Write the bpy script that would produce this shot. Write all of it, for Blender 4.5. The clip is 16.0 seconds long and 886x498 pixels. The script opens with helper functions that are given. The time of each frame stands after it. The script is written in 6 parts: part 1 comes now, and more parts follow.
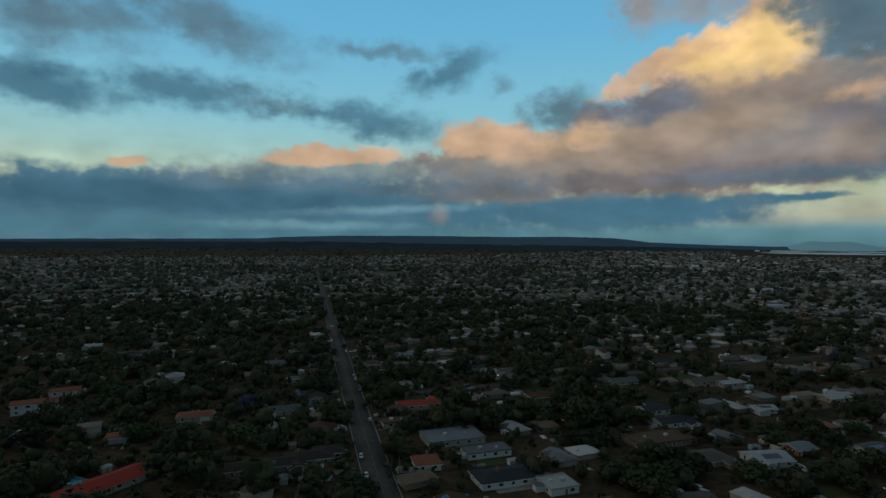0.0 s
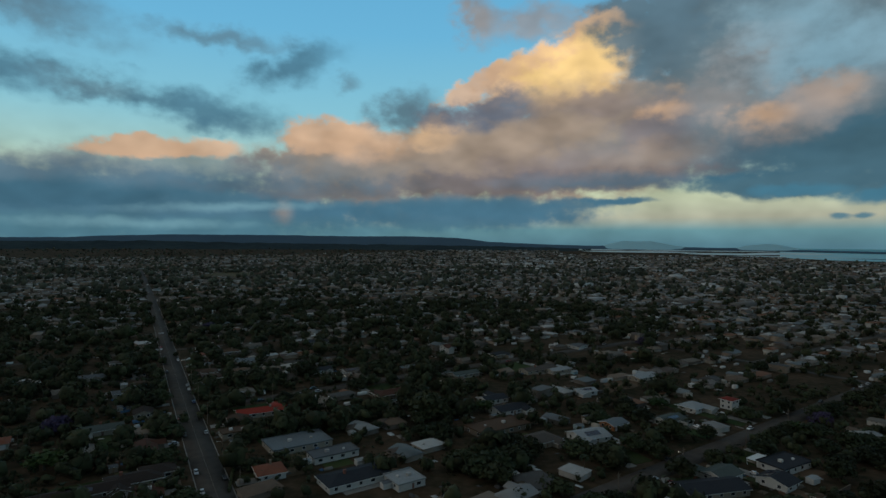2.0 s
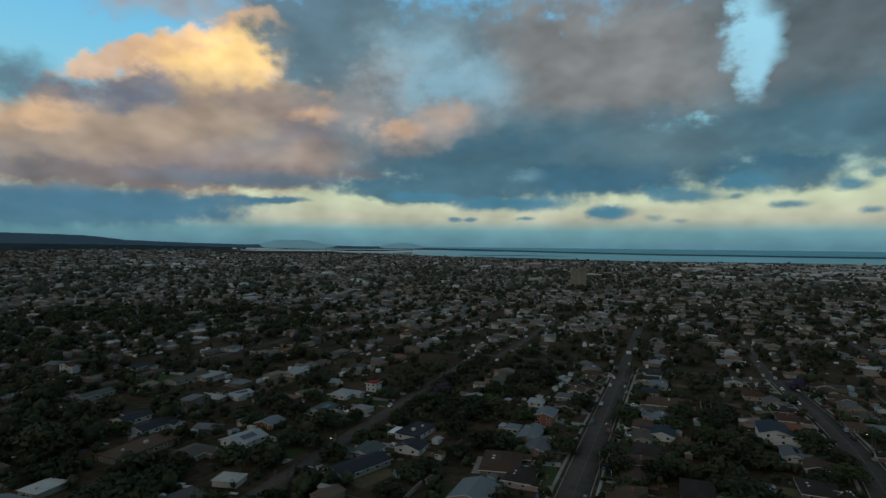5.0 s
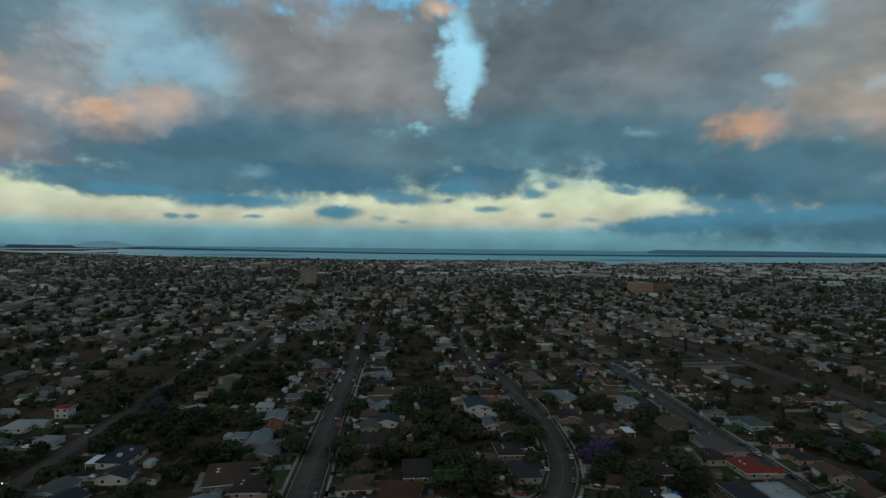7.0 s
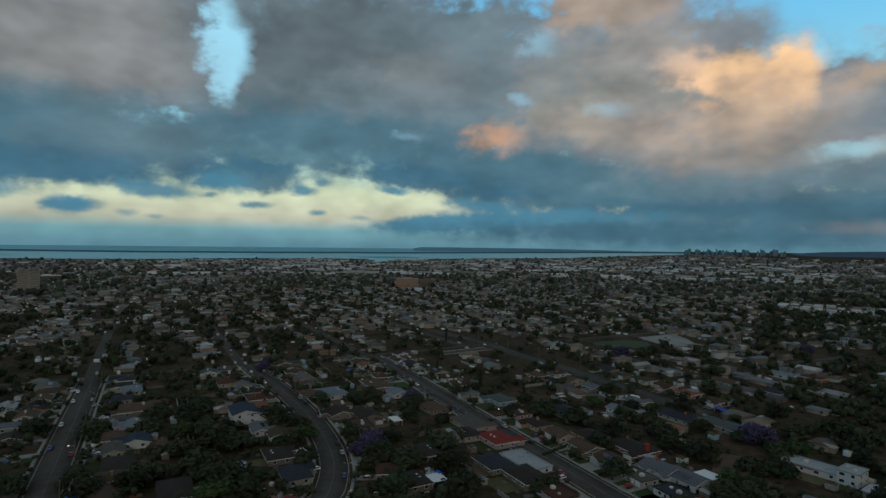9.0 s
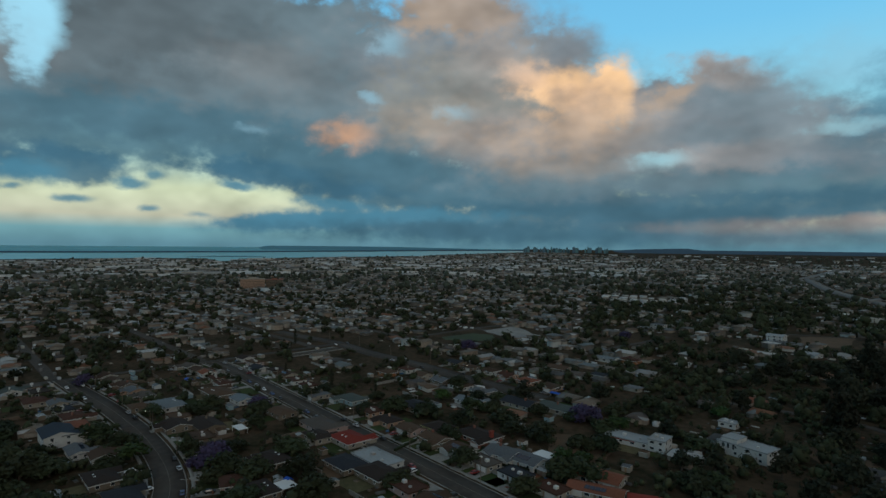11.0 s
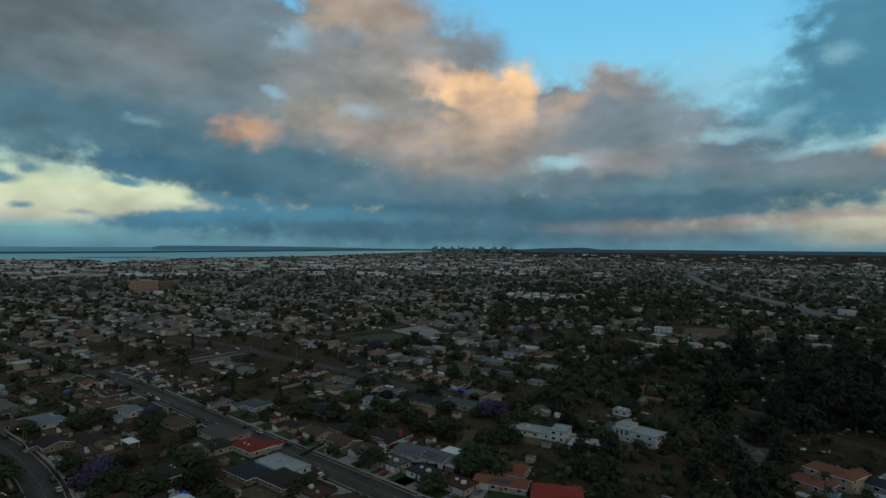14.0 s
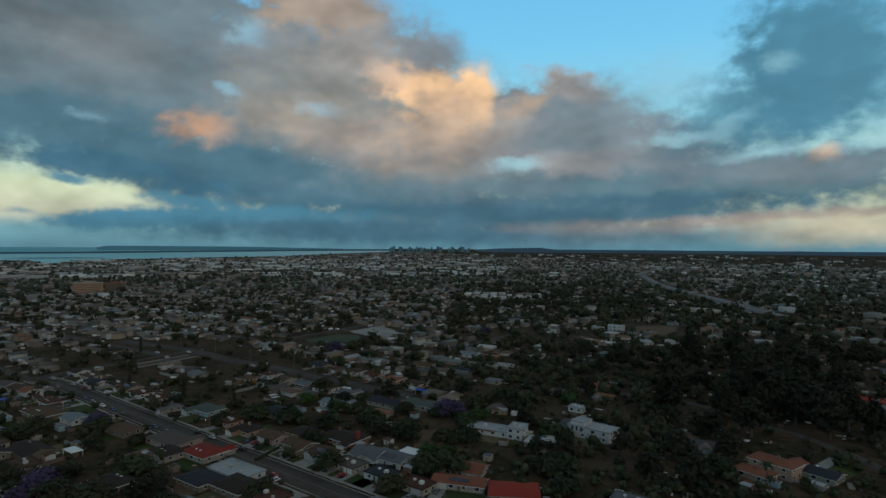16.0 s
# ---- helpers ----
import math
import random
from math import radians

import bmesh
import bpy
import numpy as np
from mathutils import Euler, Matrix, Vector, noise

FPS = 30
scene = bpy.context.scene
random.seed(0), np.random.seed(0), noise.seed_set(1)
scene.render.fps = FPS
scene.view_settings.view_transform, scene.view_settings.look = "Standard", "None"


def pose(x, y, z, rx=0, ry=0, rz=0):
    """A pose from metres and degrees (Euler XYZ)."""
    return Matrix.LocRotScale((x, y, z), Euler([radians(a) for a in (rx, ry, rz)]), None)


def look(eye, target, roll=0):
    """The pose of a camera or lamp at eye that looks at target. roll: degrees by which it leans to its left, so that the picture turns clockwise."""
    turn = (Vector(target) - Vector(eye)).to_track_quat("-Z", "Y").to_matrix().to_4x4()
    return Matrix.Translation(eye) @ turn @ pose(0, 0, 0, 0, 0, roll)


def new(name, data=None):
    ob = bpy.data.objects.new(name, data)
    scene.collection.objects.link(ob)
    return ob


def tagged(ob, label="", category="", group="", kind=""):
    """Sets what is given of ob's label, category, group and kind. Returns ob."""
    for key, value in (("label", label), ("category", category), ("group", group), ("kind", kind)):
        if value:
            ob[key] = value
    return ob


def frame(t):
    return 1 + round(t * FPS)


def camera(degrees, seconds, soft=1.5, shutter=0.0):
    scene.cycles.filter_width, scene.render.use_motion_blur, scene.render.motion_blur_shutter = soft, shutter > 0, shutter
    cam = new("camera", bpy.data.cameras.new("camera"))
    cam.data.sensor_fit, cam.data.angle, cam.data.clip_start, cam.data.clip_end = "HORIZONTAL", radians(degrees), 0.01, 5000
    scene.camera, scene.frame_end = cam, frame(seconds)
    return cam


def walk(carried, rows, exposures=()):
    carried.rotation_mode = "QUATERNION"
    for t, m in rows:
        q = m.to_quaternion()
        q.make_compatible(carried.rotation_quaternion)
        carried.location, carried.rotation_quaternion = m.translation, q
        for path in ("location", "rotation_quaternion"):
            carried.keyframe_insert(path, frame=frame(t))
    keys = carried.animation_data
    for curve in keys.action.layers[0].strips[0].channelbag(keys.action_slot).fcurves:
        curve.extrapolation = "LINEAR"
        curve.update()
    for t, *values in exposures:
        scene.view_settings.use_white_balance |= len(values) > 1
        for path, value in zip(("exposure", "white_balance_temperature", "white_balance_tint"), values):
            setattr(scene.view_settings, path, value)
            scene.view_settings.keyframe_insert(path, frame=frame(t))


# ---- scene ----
cam = camera(75.87, 16.0, soft=1.5)
H = 95.0
PATH = [
    (0.0, -0.00, -0.69, -0.44), (0.5, -2.58, -0.68, -0.43), (1.0, -6.44, -0.66, -0.44), (1.5, -11.00, -0.65, -0.44),
    (2.0, -15.34, -0.63, -0.46), (2.5, -19.66, -0.61, -0.49), (3.0, -24.38, -0.59, -0.51), (3.5, -29.31, -0.56, -0.54),
    (6.0, -63.25, -0.40, -0.57), (6.5, -69.63, -0.35, -0.61), (7.0, -75.78, -0.29, -0.64), (7.5, -82.08, -0.32, -0.64),
    (8.0, -87.83, -0.31, -0.63), (8.5, -93.51, -0.30, -0.63), (9.0, -98.59, -0.29, -0.62), (9.5, -103.01, -0.29, -0.57),
    (10.0, -106.92, -0.30, -0.53), (12.5, -119.90, -0.31, -0.49), (13.0, -121.02, -0.30, -0.46), (13.5, -121.89, -0.29, -0.42),
    (14.0, -122.73, -0.29, -0.40), (14.5, -123.46, -0.28, -0.38), (15.0, -124.47, -0.27, -0.36), (15.5, -125.53, -0.27, -0.37),
    (16.0, -126.97, -0.25, -0.39),
]
walk(cam, [(t, pose(0, 0, H, 90 + p, r, a)) for t, a, p, r in PATH],
     [(0.0, -0.12), (2.0, -0.08), (4.5, 0.08), (7.0, 0.22), (10.0, 0.24), (16.0, 0.26)])


def lin(r, g, b):
    """Linear colour from 0..255 display values."""
    return tuple((c / 255 / 12.92) if c <= 10 else ((c / 255 + 0.055) / 1.055) ** 2.4 for c in (r, g, b))


# ---------------------------------------------------------------- sky
# clouds: azimuth, elevation, half width, half height (degrees), tilt, softness, cover, hue
BANKS_SOUTH = [
    (-20.9, 3.2, 43.2, 4.10, 0, 0.57, 0.97, "slate"),
    (-25.7, 3.9, 28.2, 1.95, 0, 0.92, 0.75, "deep"),
    (-28.0, 1.2, 35.6, 1.73, 0, 1.03, 0.55, "haze"),
    (14.8, 3.2, 20.6, 2.46, 0, 0.69, 0.95, "slate"),
    (-4.8, 1.3, 48.5, 1.51, 0, 1.15, 0.5, "haze"),
    (6.0, 7.3, 12.5, 4.02, 0, 0.57, 0.97, "tan"),
    (18.4, 8.9, 14.3, 5.26, 8, 0.52, 0.97, "tan"),
    (31.4, 10.5, 16.3, 6.95, 12, 0.46, 0.98, "tan"),
    (-10.4, 6.8, 17.0, 2.58, 0, 1.03, 0.75, "mauve"),
    (21.1, 8.9, 14.5, 3.97, 0, 0.69, 0.95, "tan"),
    (-19.4, 6.2, 14.2, 1.82, 0, 1.03, 0.5, "mauve"),
]
BANKS_BAY = [
    (38.5, 19.5, 11.7, 5.88, -6, 0.57, 0.97, "grey"),
    (51.6, 14.7, 17.2, 12.22, 0, 0.69, 0.95, "ash"),
    (60.6, 14.1, 13.5, 9.64, 0, 0.57, 0.97, "taupe"),
    (41.3, 9.0, 19.3, 3.76, 0, 0.8, 0.9, "dusk"),
    (53.1, 13.6, 22.7, 8.75, 0, 0.57, 0.96, "ash"),
    (88.5, 16.8, 34.4, 9.20, 0, 0.46, 0.98, "ash"),
    (64.6, 17.7, 16.6, 8.67, 0, 0.92, 0.9, "taupe"),
    (89.5, 18.6, 18.1, 9.07, 0, 1.03, 0.85, "iron"),
    (97.2, 14.9, 15.0, 6.85, 0, 1.15, 0.7, "iron"),
    (113.4, 13.9, 14.2, 9.02, 0, 0.69, 0.95, "dusk"),
    (57.7, 9.0, 30.5, 5.68, 0, 1.03, 0.85, "storm"),
]
BANKS_NORTH = [
    (105.4, 15.3, 28.3, 9.20, 0, 0.57, 0.96, "ash"),
    (115.0, 16.3, 17.0, 9.90, 0, 0.92, 0.92, "dusk"),
    (119.4, 13.5, 17.6, 8.27, 0, 0.69, 0.95, "fawn"),
    (115.0, 22.3, 8.5, 3.34, 0, 0.8, 0.95, "tan"),
    (124.3, 9.1, 16.2, 5.57, 0, 0.69, 0.95, "dusk"),
    (86.9, 16.2, 18.7, 8.43, 0, 1.03, 0.85, "iron"),
    (94.3, 13.3, 17.9, 5.27, 0, 1.15, 0.7, "ash"),
    (137.9, 12.3, 10.2, 4.78, 0, 0.57, 0.97, "dusk"),
    (141.7, 9.2, 18.0, 4.24, 0, 0.69, 0.95, "dusk"),
    (160.0, 15.4, 8.9, 9.21, 0, 0.8, 0.95, "lake"),
    (155.4, 12.3, 8.9, 5.97, 15, 1.03, 0.8, "lake"),
]
BASES = [
    (54.1, 7.7, 24.6, 3.89, 0, 0.92, 0.92, "deep"),
    (61.5, 6.3, 10.8, 2.80, 0, 0.92, 0.85, "storm"),
    (58.7, 7.6, 26.2, 3.27, 0, 0.8, 0.92, "storm"),
    (82.9, 9.8, 33.4, 4.56, 0, 0.92, 0.92, "storm"),
    (103.5, 8.0, 20.2, 3.53, 0, 0.92, 0.92, "storm"),
    (113.5, 5.2, 17.3, 2.81, 0, 0.8, 0.92, "deep"),
    (106.6, 6.8, 19.1, 2.22, -6, 0.69, 0.92, "storm"),
    (119.0, 5.2, 25.8, 2.60, 0, 0.92, 0.92, "storm"),
    (126.9, 2.9, 31.1, 2.22, 0, 0.8, 0.9, "gloom"),
    (149.4, 6.3, 29.9, 3.56, 0, 0.69, 0.95, "storm"),
    (139.1, 3.7, 30.4, 2.31, 0, 0.8, 0.92, "gloom"),
]
BASE_EDGES = [
    (21.4, 6.0, 25.7, 1.70, 2, 0.92, 0.85, "umber"),
    (32.2, 6.4, 13.2, 1.54, 3, 0.92, 0.8, "umber"),
    (2.6, 5.1, 14.1, 1.33, 0, 0.92, 0.7, "umber"),
    (28.4, 4.0, 7.8, 0.74, 2, 0.92, 0.8, "slate"),
    (45.6, 5.4, 9.4, 1.35, 0, 0.8, 0.9, "deep"),
    (30.2, 6.2, 14.1, 1.23, 0, 1.03, 0.7, "slate"),
    (64.2, 6.5, 8.8, 1.97, 0, 0.69, 0.92, "deep"),
    (48.6, 5.2, 8.8, 1.70, 0, 0.8, 0.92, "storm"),
    (79.5, 6.6, 7.1, 2.21, 0, 0.69, 0.92, "deep"),
    (99.4, 6.5, 14.3, 1.78, -5, 0.8, 0.92, "deep"),
    (111.2, 7.0, 16.6, 2.40, -6, 0.8, 0.92, "storm"),
    (129.0, 6.7, 22.6, 3.16, 0, 1.03, 0.7, "ash"),
]
HIGH_SOUTH = [
    (-35.0, 17.8, 12.7, 3.45, -3, 1.4, 0.8, "grey"),
    (-21.9, 19.3, 12.4, 3.66, -16, 1.4, 0.85, "grey"),
    (-5.5, 18.3, 9.9, 1.29, 0, 1.4, 0.7, "grey"),
    (0.2, 16.4, 7.3, 2.42, 20, 1.26, 0.85, "slate"),
    (5.6, 15.3, 2.0, 1.14, 20, 1.4, 0.6, "grey"),
    (-35.4, 12.5, 9.3, 2.61, -4, 1.12, 0.9, "slate"),
    (-24.3, 13.5, 12.6, 2.27, -2, 1.26, 0.85, "slate"),
    (-15.8, 13.0, 8.2, 1.22, -6, 1.4, 0.7, "grey"),
    (-8.2, 12.2, 10.9, 2.30, -6, 1.26, 0.85, "slate"),
    (-4.8, 10.8, 6.6, 1.50, 0, 1.4, 0.6, "slate"),
    (-31.0, 18.9, 9.8, 2.55, 0, 1.4, 0.6, "grey"),
    (-34.6, 14.4, 4.5, 1.20, -20, 1.4, 0.5, "slate"),
]
LIT_SOUTH = [
    (28.3, 17.1, 7.2, 4.03, 24, 0.6, 1, "gold"),
    (23.2, 16.0, 7.3, 2.68, 24, 0.6, 0.97, "gold"),
    (30.4, 19.0, 3.9, 2.89, 10, 0.7, 0.97, "gold"),
    (28.5, 16.7, 7.0, 3.46, 20, 0.9, 1, "bright"),
    (18.3, 15.2, 4.7, 1.46, 28, 0.7, 0.9, "peach"),
    (14.2, 10.8, 3.7, 2.06, 0, 0.8, 0.85, "gold"),
    (3.7, 10.3, 5.4, 2.08, 6, 0.6, 0.95, "peach"),
    (7.9, 9.8, 5.5, 2.74, 0, 0.7, 0.9, "peach"),
    (-12.6, 8.3, 6.5, 1.09, 4, 0.6, 0.95, "peach"),
    (-7.6, 8.7, 4.4, 1.31, 0, 0.7, 0.9, "peach"),
    (-29.1, 6.8, 2.0, 0.64, 0, 0.7, 0.95, "peach"),
    (22.4, 10.2, 17.1, 3.44, 4, 1, 0.6, "apricot"),
]
LIT_SHADE = [
    (20.9, 13.2, 6.6, 2.75, 8, 0.98, 0.92, "violet"),
    (11.2, 12.8, 5.5, 2.84, 14, 1.26, 0.85, "grey"),
    (30.1, 13.3, 5.4, 1.99, 6, 1.12, 0.8, "plum"),
    (15.2, 12.2, 4.7, 1.87, 0, 1.26, 0.7, "violet"),
    (35.7, 11.1, 6.0, 4.76, 10, 1.26, 0.7, "plum"),
    (34.8, 18.5, 6.4, 2.92, -12, 0.98, 0.95, "grey"),
    (4.3, 6.7, 13.2, 3.28, 0, 1.4, 0.6, "mauve"),
    (28.4, 7.4, 22.4, 2.88, 4, 1.4, 0.6, "plum"),
    (18.5, 20.9, 3.0, 3.38, 0, 1.12, 0.85, "rose"),
    (24.6, 20.9, 10.1, 2.28, 0, 1.4, 0.75, "rose"),
    (35.3, 8.3, 8.9, 2.31, 6, 1.4, 0.6, "apricot"),
    (-9.3, 5.5, 27.7, 2.18, 0, 1.4, 0.6, "slate"),
]
MOTTLE_WEST = [
    (47.0, 18.0, 9.3, 5.86, 0, 1.43, 0.64, "blue"),
    (51.1, 15.7, 7.8, 4.88, -10, 1.43, 0.6, "blue"),
    (45.0, 14.7, 4.2, 3.47, 0, 1.43, 0.64, "blue"),
    (43.9, 16.5, 5.3, 3.02, 0, 1.43, 0.6, "rose"),
    (47.1, 11.8, 9.4, 2.79, 8, 1.38, 0.9, "rose"),
    (49.9, 12.8, 3.0, 1.62, 20, 1.43, 0.8, "peach"),
    (36.1, 12.2, 4.0, 1.29, 0, 1.43, 0.9, "peach"),
    (28.9, 14.0, 10.2, 3.20, 0, 1.43, 0.6, "apricot"),
    (41.3, 13.3, 6.5, 3.15, 0, 1.43, 0.6, "rose"),
    (45.5, 16.9, 4.4, 2.16, -10, 1.43, 0.6, "blue"),
    (48.2, 15.2, 5.5, 2.28, -8, 1.43, 0.64, "blue"),
    (52.5, 16.4, 5.2, 2.90, -20, 1.43, 0.6, "blue"),
]
MOTTLE_BAY = [
    (45.9, 11.2, 7.9, 2.89, 6, 1.38, 0.85, "rose"),
    (44.8, 11.4, 3.6, 1.74, 0, 1.43, 0.8, "peach"),
    (49.8, 12.7, 3.3, 1.82, 20, 1.43, 0.6, "rose"),
    (74.8, 22.6, 2.7, 1.54, 0, 1.43, 0.8, "peach"),
    (77.5, 17.7, 3.0, 3.88, 0, 0.82, 0.97, "clear"),
    (77.5, 15.2, 1.9, 2.70, 0, 0.96, 0.97, "clear"),
    (77.1, 20.8, 1.8, 2.86, 0, 1.38, 0.75, "clear"),
    (107.8, 19.6, 3.1, 2.18, 0, 1.43, 0.6, "blue"),
    (101.9, 16.6, 6.0, 4.90, 0, 1.43, 0.6, "ash"),
    (95.0, 10.8, 1.9, 0.64, 0, 1.43, 0.36, "blue"),
    (106.5, 14.2, 1.5, 0.87, 0, 1.43, 0.48, "blue"),
    (69.4, 15.3, 13.0, 5.16, 0, 1.43, 0.5, "taupe"),
]
MOTTLE_NORTH = [
    (124.8, 15.3, 4.5, 3.67, 0, 0.82, 1, "gold"),
    (129.8, 14.8, 3.3, 3.98, 0, 0.75, 1, "gold"),
    (127.3, 13.8, 6.0, 3.41, 0, 1.43, 0.85, "peach"),
    (121.8, 16.6, 4.1, 2.34, 0, 1.38, 0.85, "peach"),
    (118.8, 18.7, 7.6, 4.98, 0, 1.43, 0.6, "rose"),
    (125.8, 18.9, 4.1, 3.22, 10, 1.24, 0.9, "dusk"),
    (103.8, 10.6, 4.5, 2.42, 0, 1.43, 0.75, "orange"),
    (112.2, 12.4, 9.0, 3.24, 10, 1.43, 0.4, "apricot"),
    (118.9, 10.3, 12.0, 3.23, 0, 1.43, 0.45, "apricot"),
    (126.8, 11.8, 12.1, 4.72, 0, 1.43, 0.85, "apricot"),
    (125.8, 8.0, 13.2, 2.53, 0, 1.43, 0.5, "tan"),
    (107.6, 19.4, 2.7, 2.02, 0, 1.43, 0.32, "blue"),
]
MOTTLE_INLAND = [
    (96.4, 16.5, 9.9, 4.10, 0, 1.43, 0.4, "taupe"),
    (106.6, 14.0, 1.8, 1.07, 0, 1.43, 0.48, "blue"),
    (114.5, 13.1, 3.4, 1.28, -10, 1.43, 0.48, "blue"),
    (134.0, 8.1, 4.0, 1.20, 4, 1.43, 0.68, "pale"),
    (139.5, 15.6, 5.7, 1.82, -14, 1.24, 0.92, "rose"),
    (135.7, 14.1, 3.3, 1.86, 30, 1.24, 0.9, "apricot"),
    (142.2, 12.6, 9.5, 5.24, 0, 1.43, 0.6, "ash"),
    (138.2, 10.1, 9.8, 2.37, 0, 1.43, 0.5, "ash"),
    (136.8, 8.3, 6.6, 1.76, 0, 1.43, 0.6, "rose"),
    (142.2, 8.1, 7.4, 1.94, 0, 1.43, 0.6, "rose"),
    (125.8, 19.2, 4.4, 3.33, 0, 1.38, 0.6, "dusk"),
    (148.8, 14.9, 7.8, 3.94, 0, 1.43, 0.36, "blue"),
]
RIFTS = [
    (148.9, 10.2, 5.9, 0.92, 3, 1.43, 0.6, "pale"),
    (155.8, 8.4, 6.8, 0.85, 4, 1.38, 0.68, "pale"),
    (161.6, 8.4, 7.7, 0.83, 5, 1.43, 0.64, "pale"),
    (134.3, 8.3, 4.0, 1.00, 0, 1.43, 0.64, "pale"),
    (157.7, 15.7, 2.0, 1.45, 0, 1.43, 0.4, "pale"),
    (154.0, 11.3, 3.1, 1.17, 30, 1.43, 0.36, "pale"),
    (160.7, 8.1, 2.0, 1.26, 0, 1.38, 0.85, "peach"),
    (158.4, 6.9, 15.8, 2.30, 0, 1.43, 0.7, "dusk"),
    (146.4, 8.0, 12.1, 1.68, 0, 1.43, 0.6, "dusk"),
    (155.4, 2.7, 14.5, 0.87, 3, 1.38, 0.8, "rust"),
    (163.5, 3.0, 7.8, 0.71, 4, 1.38, 0.75, "rust"),
    (162.0, 1.5, 12.2, 1.81, 2, 1.24, 0.9, "cream"),
]
LOW_WEST = [
    (32.0, 4.2, 4.5, 0.44, 0, 0.98, 0.9, "slate"),
    (-0.4, 2.8, 1.5, 1.67, 0, 1.4, 0.3, "peach"),
    (-5.4, 3.2, 14.3, 0.67, 2, 1.4, 0.36, "pale"),
    (-13.6, 1.6, 13.6, 0.75, 0, 1.4, 0.32, "pale"),
    (18.9, 3.4, 13.3, 1.86, 0, 0.98, 0.9, "slate"),
    (32.2, 4.2, 4.8, 0.52, 0, 0.98, 0.9, "slate"),
    (47.7, 4.8, 5.0, 0.81, 0, 0.98, 0.9, "lake"),
    (55.0, 4.3, 6.4, 0.83, 0, 1.12, 0.9, "lake"),
    (65.5, 3.2, 2.9, 0.91, 0, 0.98, 0.9, "lake"),
    (50.3, 2.5, 1.1, 0.44, 0, 1.12, 0.85, "lake"),
    (51.9, 2.5, 1.0, 0.35, 0, 1.12, 0.85, "lake"),
    (57.2, 2.6, 1.5, 0.33, 0, 1.12, 0.85, "lake"),
]
LOW_BAY = [
    (56.4, 4.0, 9.1, 0.92, 0, 1.12, 0.9, "lake"),
    (71.7, 4.9, 4.5, 1.19, -4, 0.98, 0.92, "lake"),
    (65.1, 3.1, 2.7, 1.07, 0, 0.98, 0.92, "lake"),
    (77.2, 5.8, 3.6, 1.88, 0, 0.98, 0.9, "lake"),
    (84.8, 5.3, 2.0, 0.74, 0, 1.12, 0.9, "lake"),
    (80.4, 3.8, 2.2, 0.56, 4, 1.12, 0.85, "lake"),
    (86.2, 3.1, 1.2, 0.47, 0, 1.12, 0.8, "lake"),
    (86.6, 6.2, 1.3, 0.74, 0, 1.12, 0.8, "lake"),
    (93.5, 5.6, 2.7, 0.72, -8, 1.12, 0.9, "lake"),
    (76.1, 4.5, 1.1, 0.46, 0, 1.12, 0.8, "lake"),
    (103.0, 4.1, 5.2, 0.96, -4, 1.12, 0.9, "lake"),
    (90.3, 2.6, 1.8, 0.44, 0, 1.4, 0.6, "lake"),
]
LOW_NORTH = [
    (98.5, 2.4, 9.6, 0.92, 2, 0.84, 0.92, "lake"),
    (108.8, 2.5, 17.9, 1.86, 0, 0.98, 0.9, "lake"),
    (69.4, 9.4, 11.6, 3.60, 0, 1.4, 0.5, "ash"),
    (115.6, 1.6, 15.7, 1.25, 0, 1.12, 0.8, "gloom"),
    (101.6, 2.3, 15.0, 1.20, 3, 0.84, 0.92, "lake"),
    (121.7, 1.4, 35.4, 1.81, 0, 1.12, 0.85, "gloom"),
    (142.3, 1.3, 13.4, 1.45, 0, 1.4, 0.6, "rust"),
    (133.5, 1.0, 44.0, 1.77, 0, 1.4, 0.8, "gloom"),
    (69.5, 2.7, 1.3, 0.43, 0, 1.4, 0.6, "lake"),
    (71.7, 2.5, 1.1, 0.32, 0, 1.4, 0.5, "lake"),
    (145.9, 2.0, 19.8, 1.06, 0, 1.4, 0.4, "rust"),
    (57.3, 6.7, 2.8, 0.89, 0, 1.4, 0.24, "pale"),
]
HUES = {
    "slate": lin(72, 114, 136), "deep": lin(60, 99, 119), "haze": lin(80, 122, 136), "pale": lin(146, 192, 204),
    "grey": lin(92, 118, 132), "peach": lin(206, 172, 142), "mauve": lin(118, 130, 138), "tan": lin(154, 140, 127),
    "umber": lin(108, 104, 106), "gold": lin(232, 192, 148), "bright": lin(252, 214, 146), "violet": lin(102, 112, 128),
    "rose": lin(151, 145, 142), "ash": lin(99, 118, 127), "dusk": lin(118, 127, 134), "blue": lin(134, 174, 192),
    "clear": lin(150, 207, 230), "taupe": lin(124, 126, 127), "iron": lin(86, 98, 104), "lake": lin(70, 120, 142),
    "orange": lin(206, 160, 126), "cream": lin(190, 182, 156), "apricot": lin(167, 149, 132), "plum": lin(132, 124, 128),
    "storm": lin(72, 106, 121), "fawn": lin(126, 130, 128), "gloom": lin(62, 97, 114), "rust": lin(140, 130, 124),
}
world = bpy.data.worlds.new("dusk_sky")
scene.world = world
world.use_nodes = True
wt = world.node_tree
wt.nodes.clear()


def wnode(kind, *links, **props):
    n = wt.nodes.new(kind)
    for key, value in props.items():
        setattr(n, key, value)
    for i, v in enumerate(links):
        if v is None:
            continue
        if isinstance(v, bpy.types.NodeSocket):
            wt.links.new(v, n.inputs[i])
        else:
            n.inputs[i].default_value = v
    return n


def wmath(op, *v):
    return wnode("ShaderNodeMath", *v, operation=op).outputs[0]


